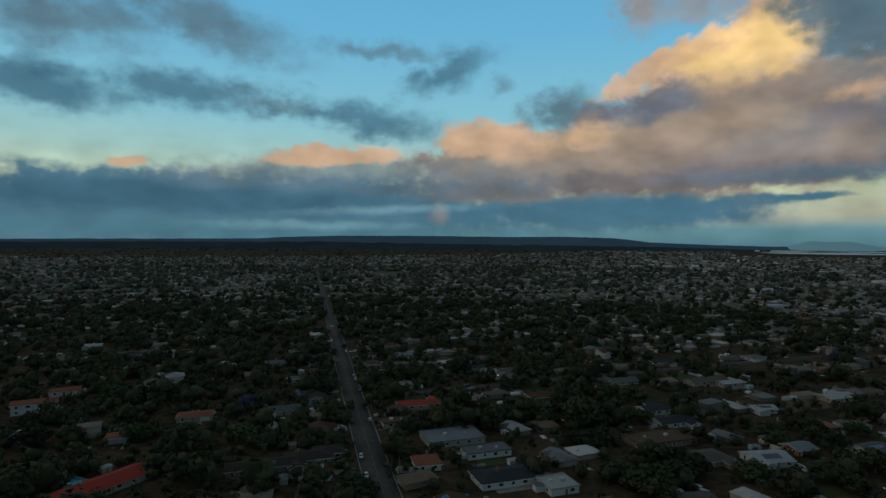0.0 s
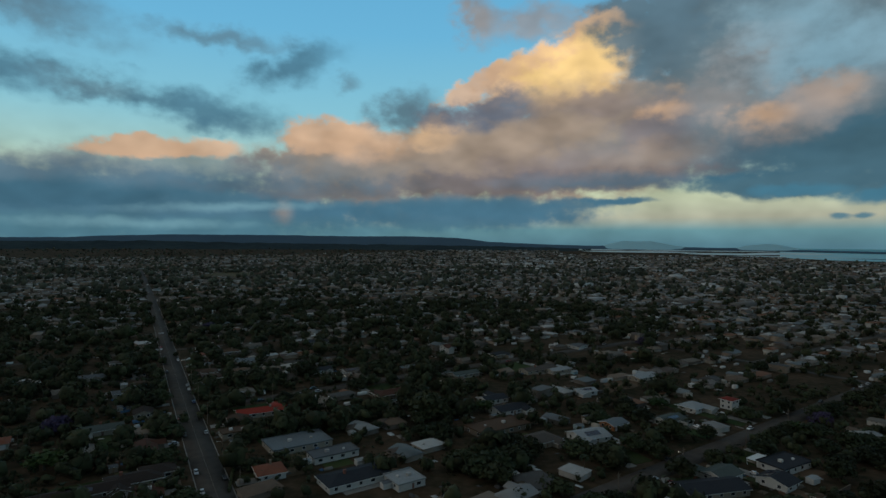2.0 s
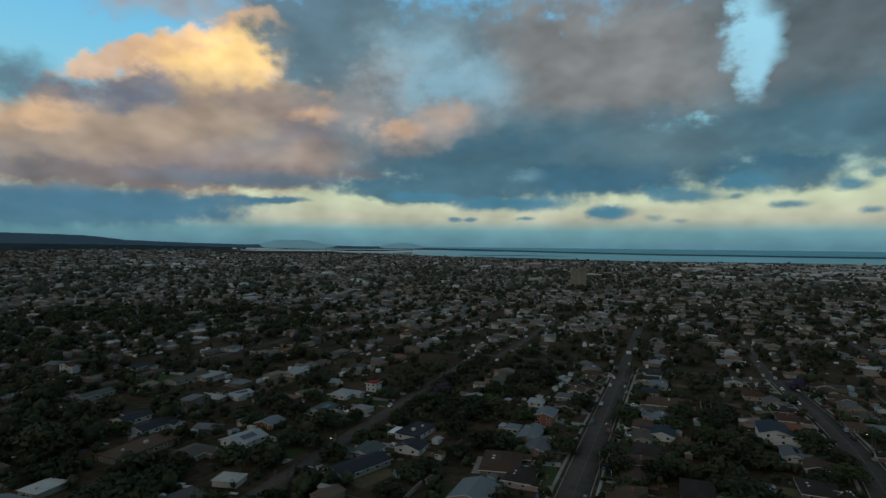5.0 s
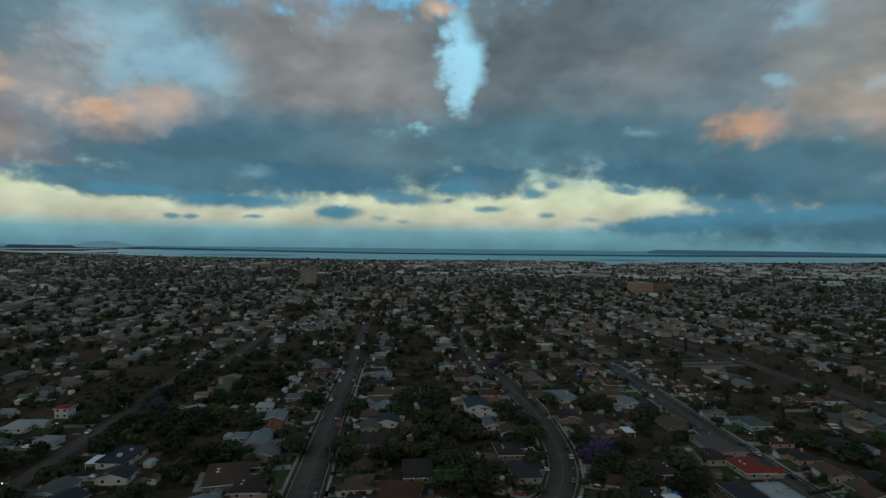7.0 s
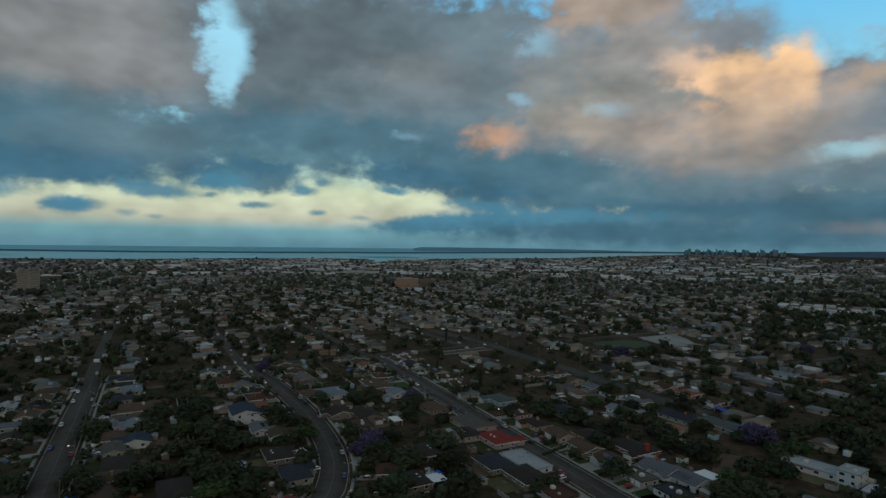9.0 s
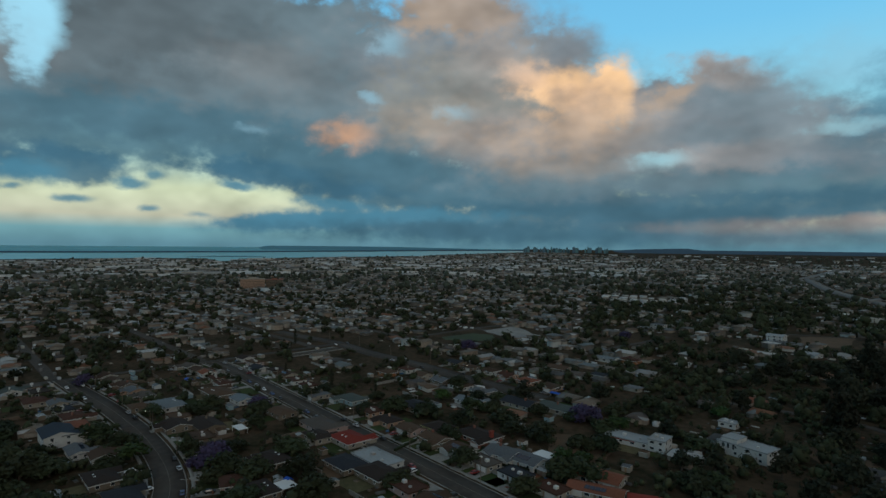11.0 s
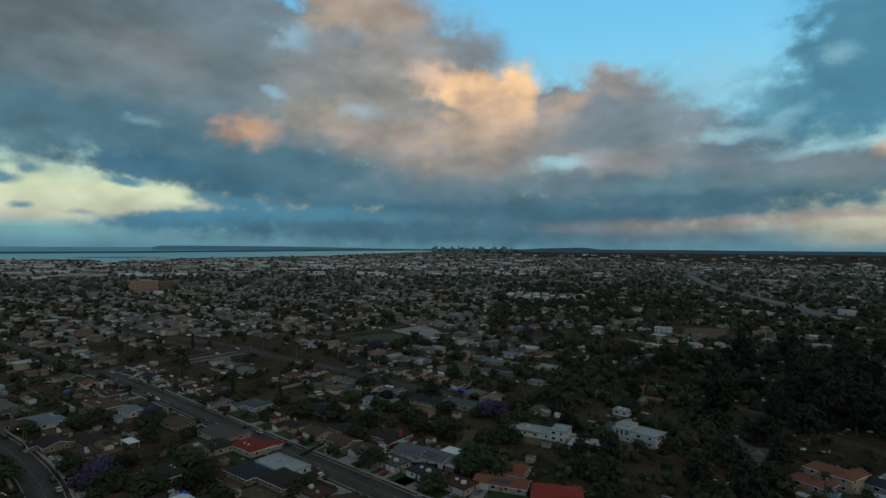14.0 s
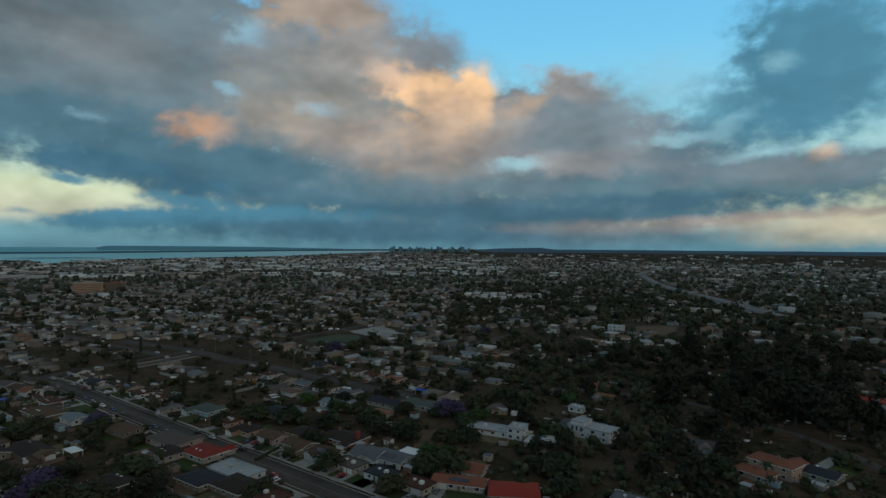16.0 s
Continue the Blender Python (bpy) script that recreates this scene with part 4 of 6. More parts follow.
def hip(bm, x0, x1, y0, y1, z, rise, over=0.75, thick=0.2):
    x0, x1, y0, y1 = x0 - over, x1 + over, y0 - over, y1 + over
    ym, run = (y0 + y1) / 2, min((y1 - y0) / 2, (x1 - x0) / 2 - 0.3)
    b = [bm.verts.new((x, y, z - 0.1)) for x, y in ((x0, y0), (x1, y0), (x1, y1), (x0, y1))]
    e = [bm.verts.new((x, y, z + thick)) for x, y in ((x0, y0), (x1, y0), (x1, y1), (x0, y1))]
    r = [bm.verts.new((x0 + run, ym, z + rise)), bm.verts.new((x1 - run, ym, z + rise))]
    bm.faces.new(b[::-1])
    for i in range(4):
        bm.faces.new((b[i], b[(i + 1) % 4], e[(i + 1) % 4], e[i])).material_index = 1
    bm.faces.new((e[0], e[1], r[1], r[0]))
    bm.faces.new((e[2], e[3], r[0], r[1]))
    bm.faces.new((e[1], e[2], r[1]))
    bm.faces.new((e[3], e[0], r[0]))


def flat_roof(bm, x0, x1, y0, y1, z):
    box(bm, x0 - 0.3, x1 + 0.3, y0 - 0.3, y1 + 0.3, z, z + 0.25)
    for a in ((x0 - 0.3, x1 + 0.3, y0 - 0.3, y0), (x0 - 0.3, x1 + 0.3, y1, y1 + 0.3), (x0 - 0.3, x0, y0, y1), (x1, x1 + 0.3, y0, y1)):
        box(bm, *a, z + 0.25, z + 0.55)


def gable_walls(bm, x0, x1, y0, y1, h, rise):
    v = [bm.verts.new(p) for p in ((x0, y0, 0), (x1, y0, 0), (x1, y1, 0), (x0, y1, 0), (x0, y0, h), (x1, y0, h), (x1, y1, h), (x0, y1, h),
                                   (x0, (y0 + y1) / 2, h + rise), (x1, (y0 + y1) / 2, h + rise))]
    for f in ((3, 2, 1, 0), (0, 1, 5, 4), (2, 3, 7, 6), (1, 2, 6, 9, 5), (3, 0, 4, 8, 7)):
        bm.faces.new([v[i] for i in f])


WINDOWS = {}


def window_mesh(w, h):
    """A framed pane, 8 cm proud of its wall; shared by all windows of the size."""
    if (w, h) not in WINDOWS:
        bm = bmesh.new()
        rows = [[(-w / 2 - e, y, -e), (w / 2 + e, y, -e), (w / 2 + e, y, h + e), (-w / 2 - e, y, h + e)] for y, e in ((-0.05, 0.12), (0.08, 0.12), (0.08, 0.0), (0.03, 0.0))]
        rings_ = [[bm.verts.new(p) for p in row] for row in rows]
        for a, b in zip(rings_, rings_[1:]):
            for i in range(4):
                bm.faces.new((a[i], a[(i + 1) % 4], b[(i + 1) % 4], b[i]))
        bm.faces.new(rings_[3]).material_index = 1
        bmesh.ops.recalc_face_normals(bm, faces=bm.faces)
        me = bpy.data.meshes.new("window")
        bm.to_mesh(me)
        bm.free()
        me.materials.append(M_TRIM)
        me.materials.append(M_GLASS)
        WINDOWS[(w, h)] = me
    return WINDOWS[(w, h)]


def shared(name, mesh, parent, m):
    ob = new(name, mesh)
    ob.parent = parent
    ob.matrix_basis = m
    return ob


def house(x, y, w, d, rot, roof, roof_hue, wall_hue, storeys, group="houses of the near streets", detail=True):
    """A bungalow or two-storey house: walls, roof, wing, windows, door, garage door and chimney."""
    words = {"gable": "ridge", "hip": "hipped", "flat": "flat"}[roof]
    top = tagged(new("house"), "%s house, %s walls under a %s %s roof" % ("two-storey" if storeys == 2 else "single-storey", wall_hue, roof_hue.replace("_", " "), words), "house", group)
    gap, fx, fy = road_gap(x, y)
    turn = 19 - rot
    # the front looks at the nearer street
    a = radians(turn)
    front = -1 if (fx - x) * -math.sin(a) + (fy - y) * math.cos(a) < 0 else 1
    if front > 0:
        turn += 180
    top.matrix_basis = pose(x, y, 0, 0, 0, turn)
    h = 2.6 if storeys == 1 else 5.3
    rise = {"gable": 0.145, "hip": 0.16, "flat": 0}[roof] * d
    x0, x1, y0, y1 = -w / 2, w / 2, -d / 2, d / 2
    bm = bmesh.new()
    if roof == "gable":
        gable_walls(bm, x0, x1, y0, y1, h, rise)
    else:
        box(bm, x0, x1, y0, y1, 0, h)
    part("wall", bm, WALL[wall_hue], top)
    bm = bmesh.new()
    {"gable": lambda: gable(bm, x0, x1, y0, y1, h, rise), "hip": lambda: hip(bm, x0, x1, y0, y1, h, rise), "flat": lambda: flat_roof(bm, x0, x1, y0, y1, h)}[roof]()
    fascia = M_TRIM if rnd.random() < 0.6 else WALL[wall_hue]
    part("roof", bm, [ROOF[roof_hue], fascia], top)
    wing = roof != "flat" and w > 11.5 and rnd.random() < 0.75
    side = rnd.choice((-1, 1))
    if wing:
        wx, ww, wd = side * (w / 2 - 3.0), 2.9, rnd.uniform(2.5, 5.0)
        bm = bmesh.new()
        gable_walls(bm, 0, wd + 2, -ww, ww, h - 0.25, 0.2 * ww * 2)
        bm.transform(Matrix.Translation((wx, y0 + 2, 0)) @ Matrix.Rotation(radians(-90), 4, "Z"))
        part("wing_wall", bm, WALL[wall_hue], top)
        bm = bmesh.new()
        gable(bm, -d * 0.25, wd + 2, -ww, ww, h - 0.25, 0.2 * ww * 2)
        bm.transform(Matrix.Translation((wx, y0 + 2, 0)) @ Matrix.Rotation(radians(-90), 4, "Z"))
        part("wing_roof", bm, [ROOF[roof_hue], fascia], top)
        gy = y0 - wd
    else:
        wx, gy = side * (w / 2 - 3.4), y0
    bm = bmesh.new()
    box(bm, wx - 2.4, wx + 2.4, gy - 0.06, gy + 0.04, 0.05, 2.2)
    for z in (0.6, 1.15, 1.7):
        box(bm, wx - 2.3, wx + 2.3, gy - 0.09, gy - 0.05, z - 0.2, z + 0.2)
    part("garage_door", bm, M_GARAGE, top)
    bm = bmesh.new()
    box(bm, -side * 0.5 - 0.5, -side * 0.5 + 0.5, y0 - 0.07, y0 + 0.03, 0.1, 2.15)
    part("door", bm, M_DOOR, top)
    for lvl in range(storeys):
        z = 1.0 + 2.75 * lvl
        for k in range(max(2, int(w / 5))):
            xx = x0 + (k + 0.5) * w / max(2, int(w / 5))
            wide = 1.9 if k % 2 else 1.3
            if not (lvl == 0 and (abs(xx - wx) < 4.2 or abs(xx + side * 0.5) < 1.8)):
                shared("window", window_mesh(wide, 1.2), top, pose(xx, y0 - 0.01, z, 0, 0, 180))
            shared("window", window_mesh(wide, 1.2), top, pose(xx, y1 + 0.01, z))
        for s, xx in ((1, x1 + 0.01), (-1, x0 - 0.01)):
            for yy in (-d / 4, d / 4):
                shared("window", window_mesh(1.3, 1.2), top, pose(xx, yy, z, 0, 0, -90 * s))
    roll = rnd.random()
    if roof != "flat" and roll < 0.4:
        cx = rnd.uniform(-w / 4, w / 4)
        bm = bmesh.new()
        box(bm, cx - 0.5, cx + 0.5, 0.4, 1.2, h, h + rise + 1.0)
        box(bm, cx - 0.6, cx + 0.6, 0.3, 1.3, h + rise + 1.0, h + rise + 1.2)
        part("chimney", bm, WALL[rnd.choice(("brick", "tan", wall_hue))], top, "stuccoed chimney stack")
    elif roof == "gable" and roll < 0.6:
        slope = math.atan2(rise, d / 2)
        bm = bmesh.new()
        for k in range(4):
            box(bm, -4 + k * 2.05, -4 + k * 2.05 + 1.9, -d * 0.36, -d * 0.12, 0, 0.06)
        for v in bm.verts:
            v.co.z += h + 0.30 + rise + v.co.y * rise / (d / 2)
        part("solar_panel", bm, M_SOLAR, top, "dark glossy solar panel row")
    elif roof == "hip" and roll < 0.6:
        for k in range(2):
            bm = bmesh.new()
            box(bm, -2 + k * 3, -1.2 + k * 3, d * 0.18, d * 0.26, h + rise * 0.4, h + rise * 0.72)
            part("skylight", bm, M_TRIM, top, "pale skylight on the slope")
    if roof == "flat":
        bm = bmesh.new()
        box(bm, w * 0.1, w * 0.1 + 1.6, -0.8, 0.8, h + 0.2, h + 1.3)
        part("roof_unit", bm, M_GARAGE, top, "pale rooftop air unit")
        bm = bmesh.new()
        box(bm, -w * 0.25, -w * 0.25 + 1.0, 0.5, 1.5, h + 0.2, h + 0.9)
        part("roof_unit", bm, M_GARAGE, top, "pale rooftop air unit")
    # drive and front lawn up to the pavement
    if detail and 3 < gap - d / 2 < 32:
        m = top.matrix_basis
        reach = max(1.5, gap - (-gy) - 1.9)
        for nm, xa, xb, ya, mat, z, lab in (("driveway", wx - 2.5, wx + 2.5, gy, M_CONCRETE, 0.12, "pale concrete drive from the street"),
                                            ("lawn", -side * w / 2, wx - side * 3.0, y0, M_LAWN, 0.07, "front lawn of dry green grass")):
            xa, xb = sorted((xa, xb))
            rr = reach if nm == "driveway" else max(1.5, gap - d / 2 - 3.6)
            bm = bmesh.new()
            box(bm, xa, xb, ya - rr, ya - 0.2, -0.2, z + 0.005 * (len(TAKEN) % 9))
            ob = part(nm, bm, mat, None)
            ob.matrix_basis = m
            tagged(ob, lab, nm, kind="structure")
        if rnd.random() < 0.45:
            DRIVE_CARS.append((m @ Vector((wx + rnd.uniform(-0.6, 0.6), gy - min(rr, 6) * 0.55 - 0.5, 0)), turn + 90))
    # back yard: grass, bare earth or paving, and here and there a shed
    yard = rnd.choice(((M_LAWN, "back lawn of uneven green grass"), (M_DIRT, "bare brown back yard"), (M_YARD, "dry straw-coloured back yard"), (M_CONCRETE, "pale paved patio behind the house")))
    yd = rnd.uniform(5, 11) if yard[0] is not M_CONCRETE else rnd.uniform(3, 5)
    bm = bmesh.new()
    box(bm, x0 + rnd.uniform(0, w * 0.3), x1 - rnd.uniform(0, w * 0.3), y1 + 0.2, y1 + yd, -0.2, 0.02 + 0.005 * (len(TAKEN) % 9))
    ob = part("yard", bm, yard[0])
    ob.matrix_basis = top.matrix_basis
    tagged(ob, yard[1], "yard", kind="structure")
    if detail and rnd.random() < 0.5:
        q = top.matrix_basis @ Vector((rnd.choice((-1, 1)) * w * 0.3, y1 + yd + 2.2, 0))
        if road_gap(q.x, q.y)[0] > 4:
            SHEDS.append((q.x, q.y, turn))
    TAKEN.append((x, y, max(w, d) * 0.42))
    return top


M_YARD = material("dry_straw", (0.115, 0.092, 0.055), 0.95, (0.06, 0.055, 0.03), 0.4, 0.9, 0.2, vary=0.3, spec=0.05)
DRIVE_CARS, SHEDS = [], []
BUILT = [house(x, y, round(w * 0.86, 1), round(d * 0.86, 1), *rest) for x, y, w, d, *rest in ALL_HOUSES]
# the tall red chimney of the dark house and the red band of the white villa
i = ALL_HOUSES.index(HOUSES_HILL[0])
bm = bmesh.new()
box(bm, 8.2, 9.6, -0.9, 0.9, 0, 6.0)
box(bm, 8.0, 9.8, -1.1, 1.1, 6.0, 6.3)
part("chimney", bm, material("red_brick", (0.22, 0.045, 0.03), 0.9, None, 2, 0.7, 0.3), BUILT[i], "tall red brick chimney stack")
i = ALL_HOUSES.index(HOUSES_VILLA[0])
bm = bmesh.new()
box(bm, -4, 9.6, -5.2, -4.69, 2.0, 2.58)
box(bm, -4, 9.6, 4.69, 5.2, 2.0, 2.58)
part("band", bm, material("red_band", (0.25, 0.03, 0.025), 0.8, None, 2, 0.4, 0), BUILT[i], "red painted band under the parapet")

i = ALL_HOUSES.index(HOUSES_VILLA[2])
villa_w, villa_d = round(HOUSES_VILLA[2][2] * 0.86, 1), round(HOUSES_VILLA[2][3] * 0.86, 1)
bm = bmesh.new()
box(bm, villa_w * 0.12, villa_w * 0.44, -villa_d * 0.38, villa_d * 0.40, 5.5, 7.2)
part("upper_block", bm, WALL["white"], BUILT[i])
bm = bmesh.new()
box(bm, villa_w * 0.11, villa_w * 0.45, -villa_d * 0.40, villa_d * 0.42, 7.2, 7.5)
part("upper_roof", bm, ROOF["pale"], BUILT[i])
for face in (-1, 1):
    for k in range(3):
        shared("tall_window", window_mesh(1.1, 2.4), BUILT[i], pose(villa_w * (0.16 + 0.11 * k), face * (villa_d / 2 + 0.06), 3.1, 0, 0, 0 if face > 0 else 180))

# more houses of the same kind on the free plots along the near streets
HUES_R = ["grey", "charcoal", "tawny", "dark_brown", "brown", "taupe", "brown", "rust", "tawny", "dark_brown", "terracotta", "rust", "brown"]
HUES_W = ["white", "cream", "tan", "cream", "white", "pink", "peach"]
extra = 0
for w_road, line in LINES[:8]:
    acc = 0.0
    for p, q in zip(line, line[1:]):
        acc += (q - p).length
        if acc < 15.5 or p.length > 520 or p.length < 150:
            continue
        acc = 0.0
        d = (q - p).normalized()
        s = Vector((d.y, -d.x, 0))
        for sd in (-1, 1):
            c = p + s * sd * (w_road / 2 + 14 + rnd.uniform(0, 3))
            az = math.degrees(math.atan2(c.x, c.y))
            wood = az < 0 and rnd.random() < 0.5
            if extra < 95 and not wood and free(c.x, c.y, 6.5) and road_gap(c.x, c.y)[0] > 9:
                ang = math.degrees(math.atan2(d.y, d.x))
                house(c.x, c.y, rnd.uniform(10.5, 14.5), rnd.uniform(8, 10.5), 19 - ang, rnd.choice(("hip", "gable", "hip", "gable", "flat")), rnd.choice(HUES_R), rnd.choice(HUES_W), 1)
                extra += 1



def shed(x, y, turn):
    hue = rnd.choice(("white", "cream", "tan", "aqua"))
    top = tagged(new("garden_shed"), "small %s garden shed with a low roof" % hue, "shed", "garden sheds")
    top.matrix_basis = pose(x, y, 0, 0, 0, turn)
    w, d = rnd.uniform(3, 6), rnd.uniform(2.5, 4)
    bm = bmesh.new()
    gable_walls(bm, -w / 2, w / 2, -d / 2, d / 2, 2.2, d * 0.12)
    part("wall", bm, WALL[hue], top)
    bm = bmesh.new()
    gable(bm, -w / 2, w / 2, -d / 2, d / 2, 2.2, d * 0.12, 0.2, 0.1)
    part("roof", bm, [ROOF[rnd.choice(("pale", "grey", "slate_blue", "pale", "tawny"))], M_TRIM], top)
    bm = bmesh.new()
    box(bm, -0.45, 0.45, -d / 2 - 0.05, -d / 2 + 0.03, 0, 1.95)
    part("door", bm, M_DOOR, top)


for q in SHEDS:
    if free(q[0], q[1], 2.0):
        shed(*q)
        TAKEN.append((q[0], q[1], 1.5))

# ---------------------------------------------------------------- trees


def lumps(n, seed, spread, height, size):
    r = random.Random(seed)
    o = []
    for i in range(n):
        a = i * 2.4 + r.uniform(-0.4, 0.4)
        q = math.sqrt((i + 0.5) / n)
        o.append((spread * q * math.cos(a), spread * q * math.sin(a), height * (1 - 0.55 * q * q) + r.uniform(-0.09, 0.09), size * r.uniform(0.75, 1.2)))
    return o


def crown_mesh(name, lobes, seed, mat, cards=46, card=0.10, squash=0.85):
    """A crown of unit height: uneven lobes, each a knobbly core in a coat of leaf sprays."""
    r = random.Random(seed)
    bm = bmesh.new()
    for x, y, z, s in lobes:
        k = bmesh.ops.create_icosphere(bm, subdivisions=1, radius=s * 0.8)["verts"]
        for v in k:
            f = 0.78 + 0.5 * noise.noise(v.co * (4.0 / s) * 0.6 + Vector((seed * 3.1, x * 9, y * 9)))
            v.co = Vector((v.co.x * f + x, v.co.y * f + y, v.co.z * f * squash + z))
        for i in range(cards):
            n = Vector((r.gauss(0, 1), r.gauss(0, 1), r.gauss(0.25, 1))).normalized()
            c = Vector((x, y, z)) + Vector((n.x, n.y, n.z * squash)) * s * r.uniform(0.78, 1.12)
            n = (n + Vector((r.gauss(0, 0.5), r.gauss(0, 0.5), r.gauss(0, 0.5)))).normalized()
            a = n.orthogonal().normalized()
            a = (Matrix.Rotation(r.uniform(0, 6.28), 3, n) @ a)
            b = n.cross(a)
            l = card * r.uniform(0.5, 1.2)
            vs = [bm.verts.new(c + p) for p in (a * l, b * l * 0.6 + n * l * 0.25, -a * l, -b * l * 0.6 + n * l * 0.15)]
            bm.faces.new(vs)
    me = bpy.data.meshes.new(name)
    bm.to_mesh(me)
    bm.free()
    me.materials.append(mat)
    return me


def trunk_mesh(name, lobes, base):
    bm = bmesh.new()
    tube(bm, (0, 0, -0.02), (0, 0, base), 0.04, 0.028)
    for x, y, z, s in lobes[:6]:
        tube(bm, (0, 0, base * 0.9), (x * 0.8, y * 0.8, z), 0.022, 0.007, 6)
    me = bpy.data.meshes.new(name)
    bm.to_mesh(me)
    bm.free()
    me.materials.append(M_BARK)
    return me


TREE_KINDS = {}
for k, (nm, n, spread, hgt, size, mat, cards, card) in enumerate((
        ("round", 9, 0.34, 0.62, 0.22, M_LEAF, 56, 0.075), ("round", 11, 0.40, 0.60, 0.20, M_LEAF, 46, 0.07), ("round", 8, 0.30, 0.66, 0.24, M_LUSH, 60, 0.075),
        ("gum", 13, 0.26, 0.74, 0.15, M_GUM, 38, 0.06), ("gum", 12, 0.22, 0.72, 0.15, M_GUM, 38, 0.06), ("bloom", 11, 0.44, 0.62, 0.22, M_PURPLE, 60, 0.075))):
    lob = lumps(n, 20 + k, spread, hgt, size)
    if nm == "gum":
        lob += [(x * 0.6, y * 0.6, z * 0.55 + 0.1, s * 0.9) for x, y, z, s in lob[::3]]
    TREE_KINDS.setdefault(nm, []).append((crown_mesh("crown", lob, k + 3, mat, cards, card), trunk_mesh("trunk", lob, 0.34)))
lob = [(0.02 * math.sin(i * 2), 0.02 * math.cos(i * 3), 0.14 + i * 0.1, 0.10 * (1 - (i / 9.5) ** 2) + 0.02) for i in range(9)]
TREE_KINDS["cypress"] = [(crown_mesh("crown", lob, 31, M_GUM, 40, 0.035, 1.2), trunk_mesh("trunk", lob, 0.3))]

TREE_WORDS = {"round": ("broad dark green garden tree with a dense crown", "tree"), "gum": ("tall dark eucalyptus tree with ragged foliage", "tree"),
              "bloom": ("jacaranda tree in full purple bloom", "tree"), "cypress": ("slim dark cypress standing upright", "tree")}


FRONTS = np.array([(row[0], row[1], row[2] * 0.38 + 1.5, math.hypot(row[0], row[1])) for row in ALL_HOUSES])


def hides(x, y, depth=26.0):
    """Whether a tree would stand close before the open side of a house that is clearly seen."""
    x, y = np.atleast_1d(x), np.atleast_1d(y)
    out_ = np.zeros(len(x), bool)
    for hx_, hy_, half, far in FRONTS:
        gap = far - (x * hx_ + y * hy_) / far
        side_ = np.abs(x * hy_ - y * hx_) / far
        out_ |= (gap > -2) & (gap < depth) & (side_ < half)
    return out_


def tree(kind, x, y, height, width, group="garden trees"):
    if group == "garden trees" and hides(x, y, height * 1.9)[0]:
        return
    c, t = rnd.choice(TREE_KINDS[kind] * (2 if kind != "round" else 1) if rnd.random() < 0.3 else TREE_KINDS[kind][:2])
    top = tagged(new({"round": "tree", "gum": "eucalyptus_tree", "bloom": "jacaranda_tree", "cypress": "cypress_tree"}[kind]), *TREE_WORDS[kind], group)
    top.matrix_basis = pose(x, y, 0, 0, 0, rnd.uniform(0, 360)) @ Matrix.Diagonal((width, width, height, 1))
    shared("trunk", t, top, Matrix.Identity(4))
    shared("crown", c, top, Matrix.Identity(4))
    TAKEN.append((x, y, width * 0.2))


TREES_DARK = [(74, 298, 13), (71, 324, 10), (90, 303, 10), (71, 264, 9), (81, 220, 11), (94, 225, 9), (73, 231, 8), (-108, 508, 8), (-94, 436, 8), (-84, 381, 8), (-73, 352, 7), (-147, 610, 9), (-54, 300, 7), (-50, 261, 7), (-30, 211, 7), (-34, 220, 6), (42, 488, 9), (68, 421, 9), (14, 292, 7), (36, 302, 8), (-7, 306, 5), (379, 737, 14), (346, 635, 12), (82, 852, 12), (-260, 1224, 14), (-186, 258, 9), (-144, 267, 8), (-124, 275, 7), (-96, 268, 9), (-161, 336, 10), (-151, 395, 10), (-194, 335, 9)]
TREES_WEST = [(378, 231, 9), (341, 199, 9), (416, 260, 8), (296, 201, 8), (256, 197, 9), (218, 151, 8), (227, 120, 8), (235, 129, 7), (231, 189, 7), (208, 284, 7), (185, 265, 7), (176, 160, 6), (220, 220, 6), (241, 108, 7), (233, 109, 6), (213, 90, 6), (249, 64, 9), (284, 64, 8), (295, 82, 7), (343, 88, 8), (353, 179, 6), (139, 195, 8), (152, 204, 8), (126, 230, 8), (134, 215, 9), (197, 160, 6), (180, 222, 6)]
TREES_NORTH = [(333, 87, 9), (275, 64, 9), (274, 54, 8), (269, 77, 8), (233, 39, 8), (228, 49, 10), (218, 51, 9), (217, 39, 9), (301, 31, 8), (274, -14, 8), (263, -40, 9), (235, -40, 9), (215, -15, 10), (212, -41, 9), (207, -3, 8), (213, -73, 7), (254, -114, 7), (269, -129, 8), (266, -152, 9), (344, -162, 8), (434, -165, 9), (337, -103, 6), (361, -74, 7), (354, -66, 6), (241, -160, 8), (250, -149, 8), (212, -175, 8), (189, -144, 10), (195, -139, 8), (234, -153, 7), (223, 8, 5), (353, -82, 6)]
TREES_GUM = [(135, -297, 13), (146, -350, 16), (151, -385, 17), (128, -356, 15), (125, -379, 15), (185, -481, 16), (200, -459, 14), (142, -449, 14), (170, -359, 12), (200, -367, 12), (232, -380, 12), (264, -407, 11), (277, -388, 10), (325, -406, 9), (250, -425, 12), (232, -452, 12), (159, -555, 14), (204, -579, 14), (235, -586, 14), (135, -209, 9), (139, -237, 10), (118, -213, 10), (158, -222, 8), (146, -280, 10), (170, -279, 9), (173, -201, 8), (181, -191, 7), (234, -293, 8), (215, -217, 7), (126, -255, 9), (296, -183, 9), (280, -228, 8)]
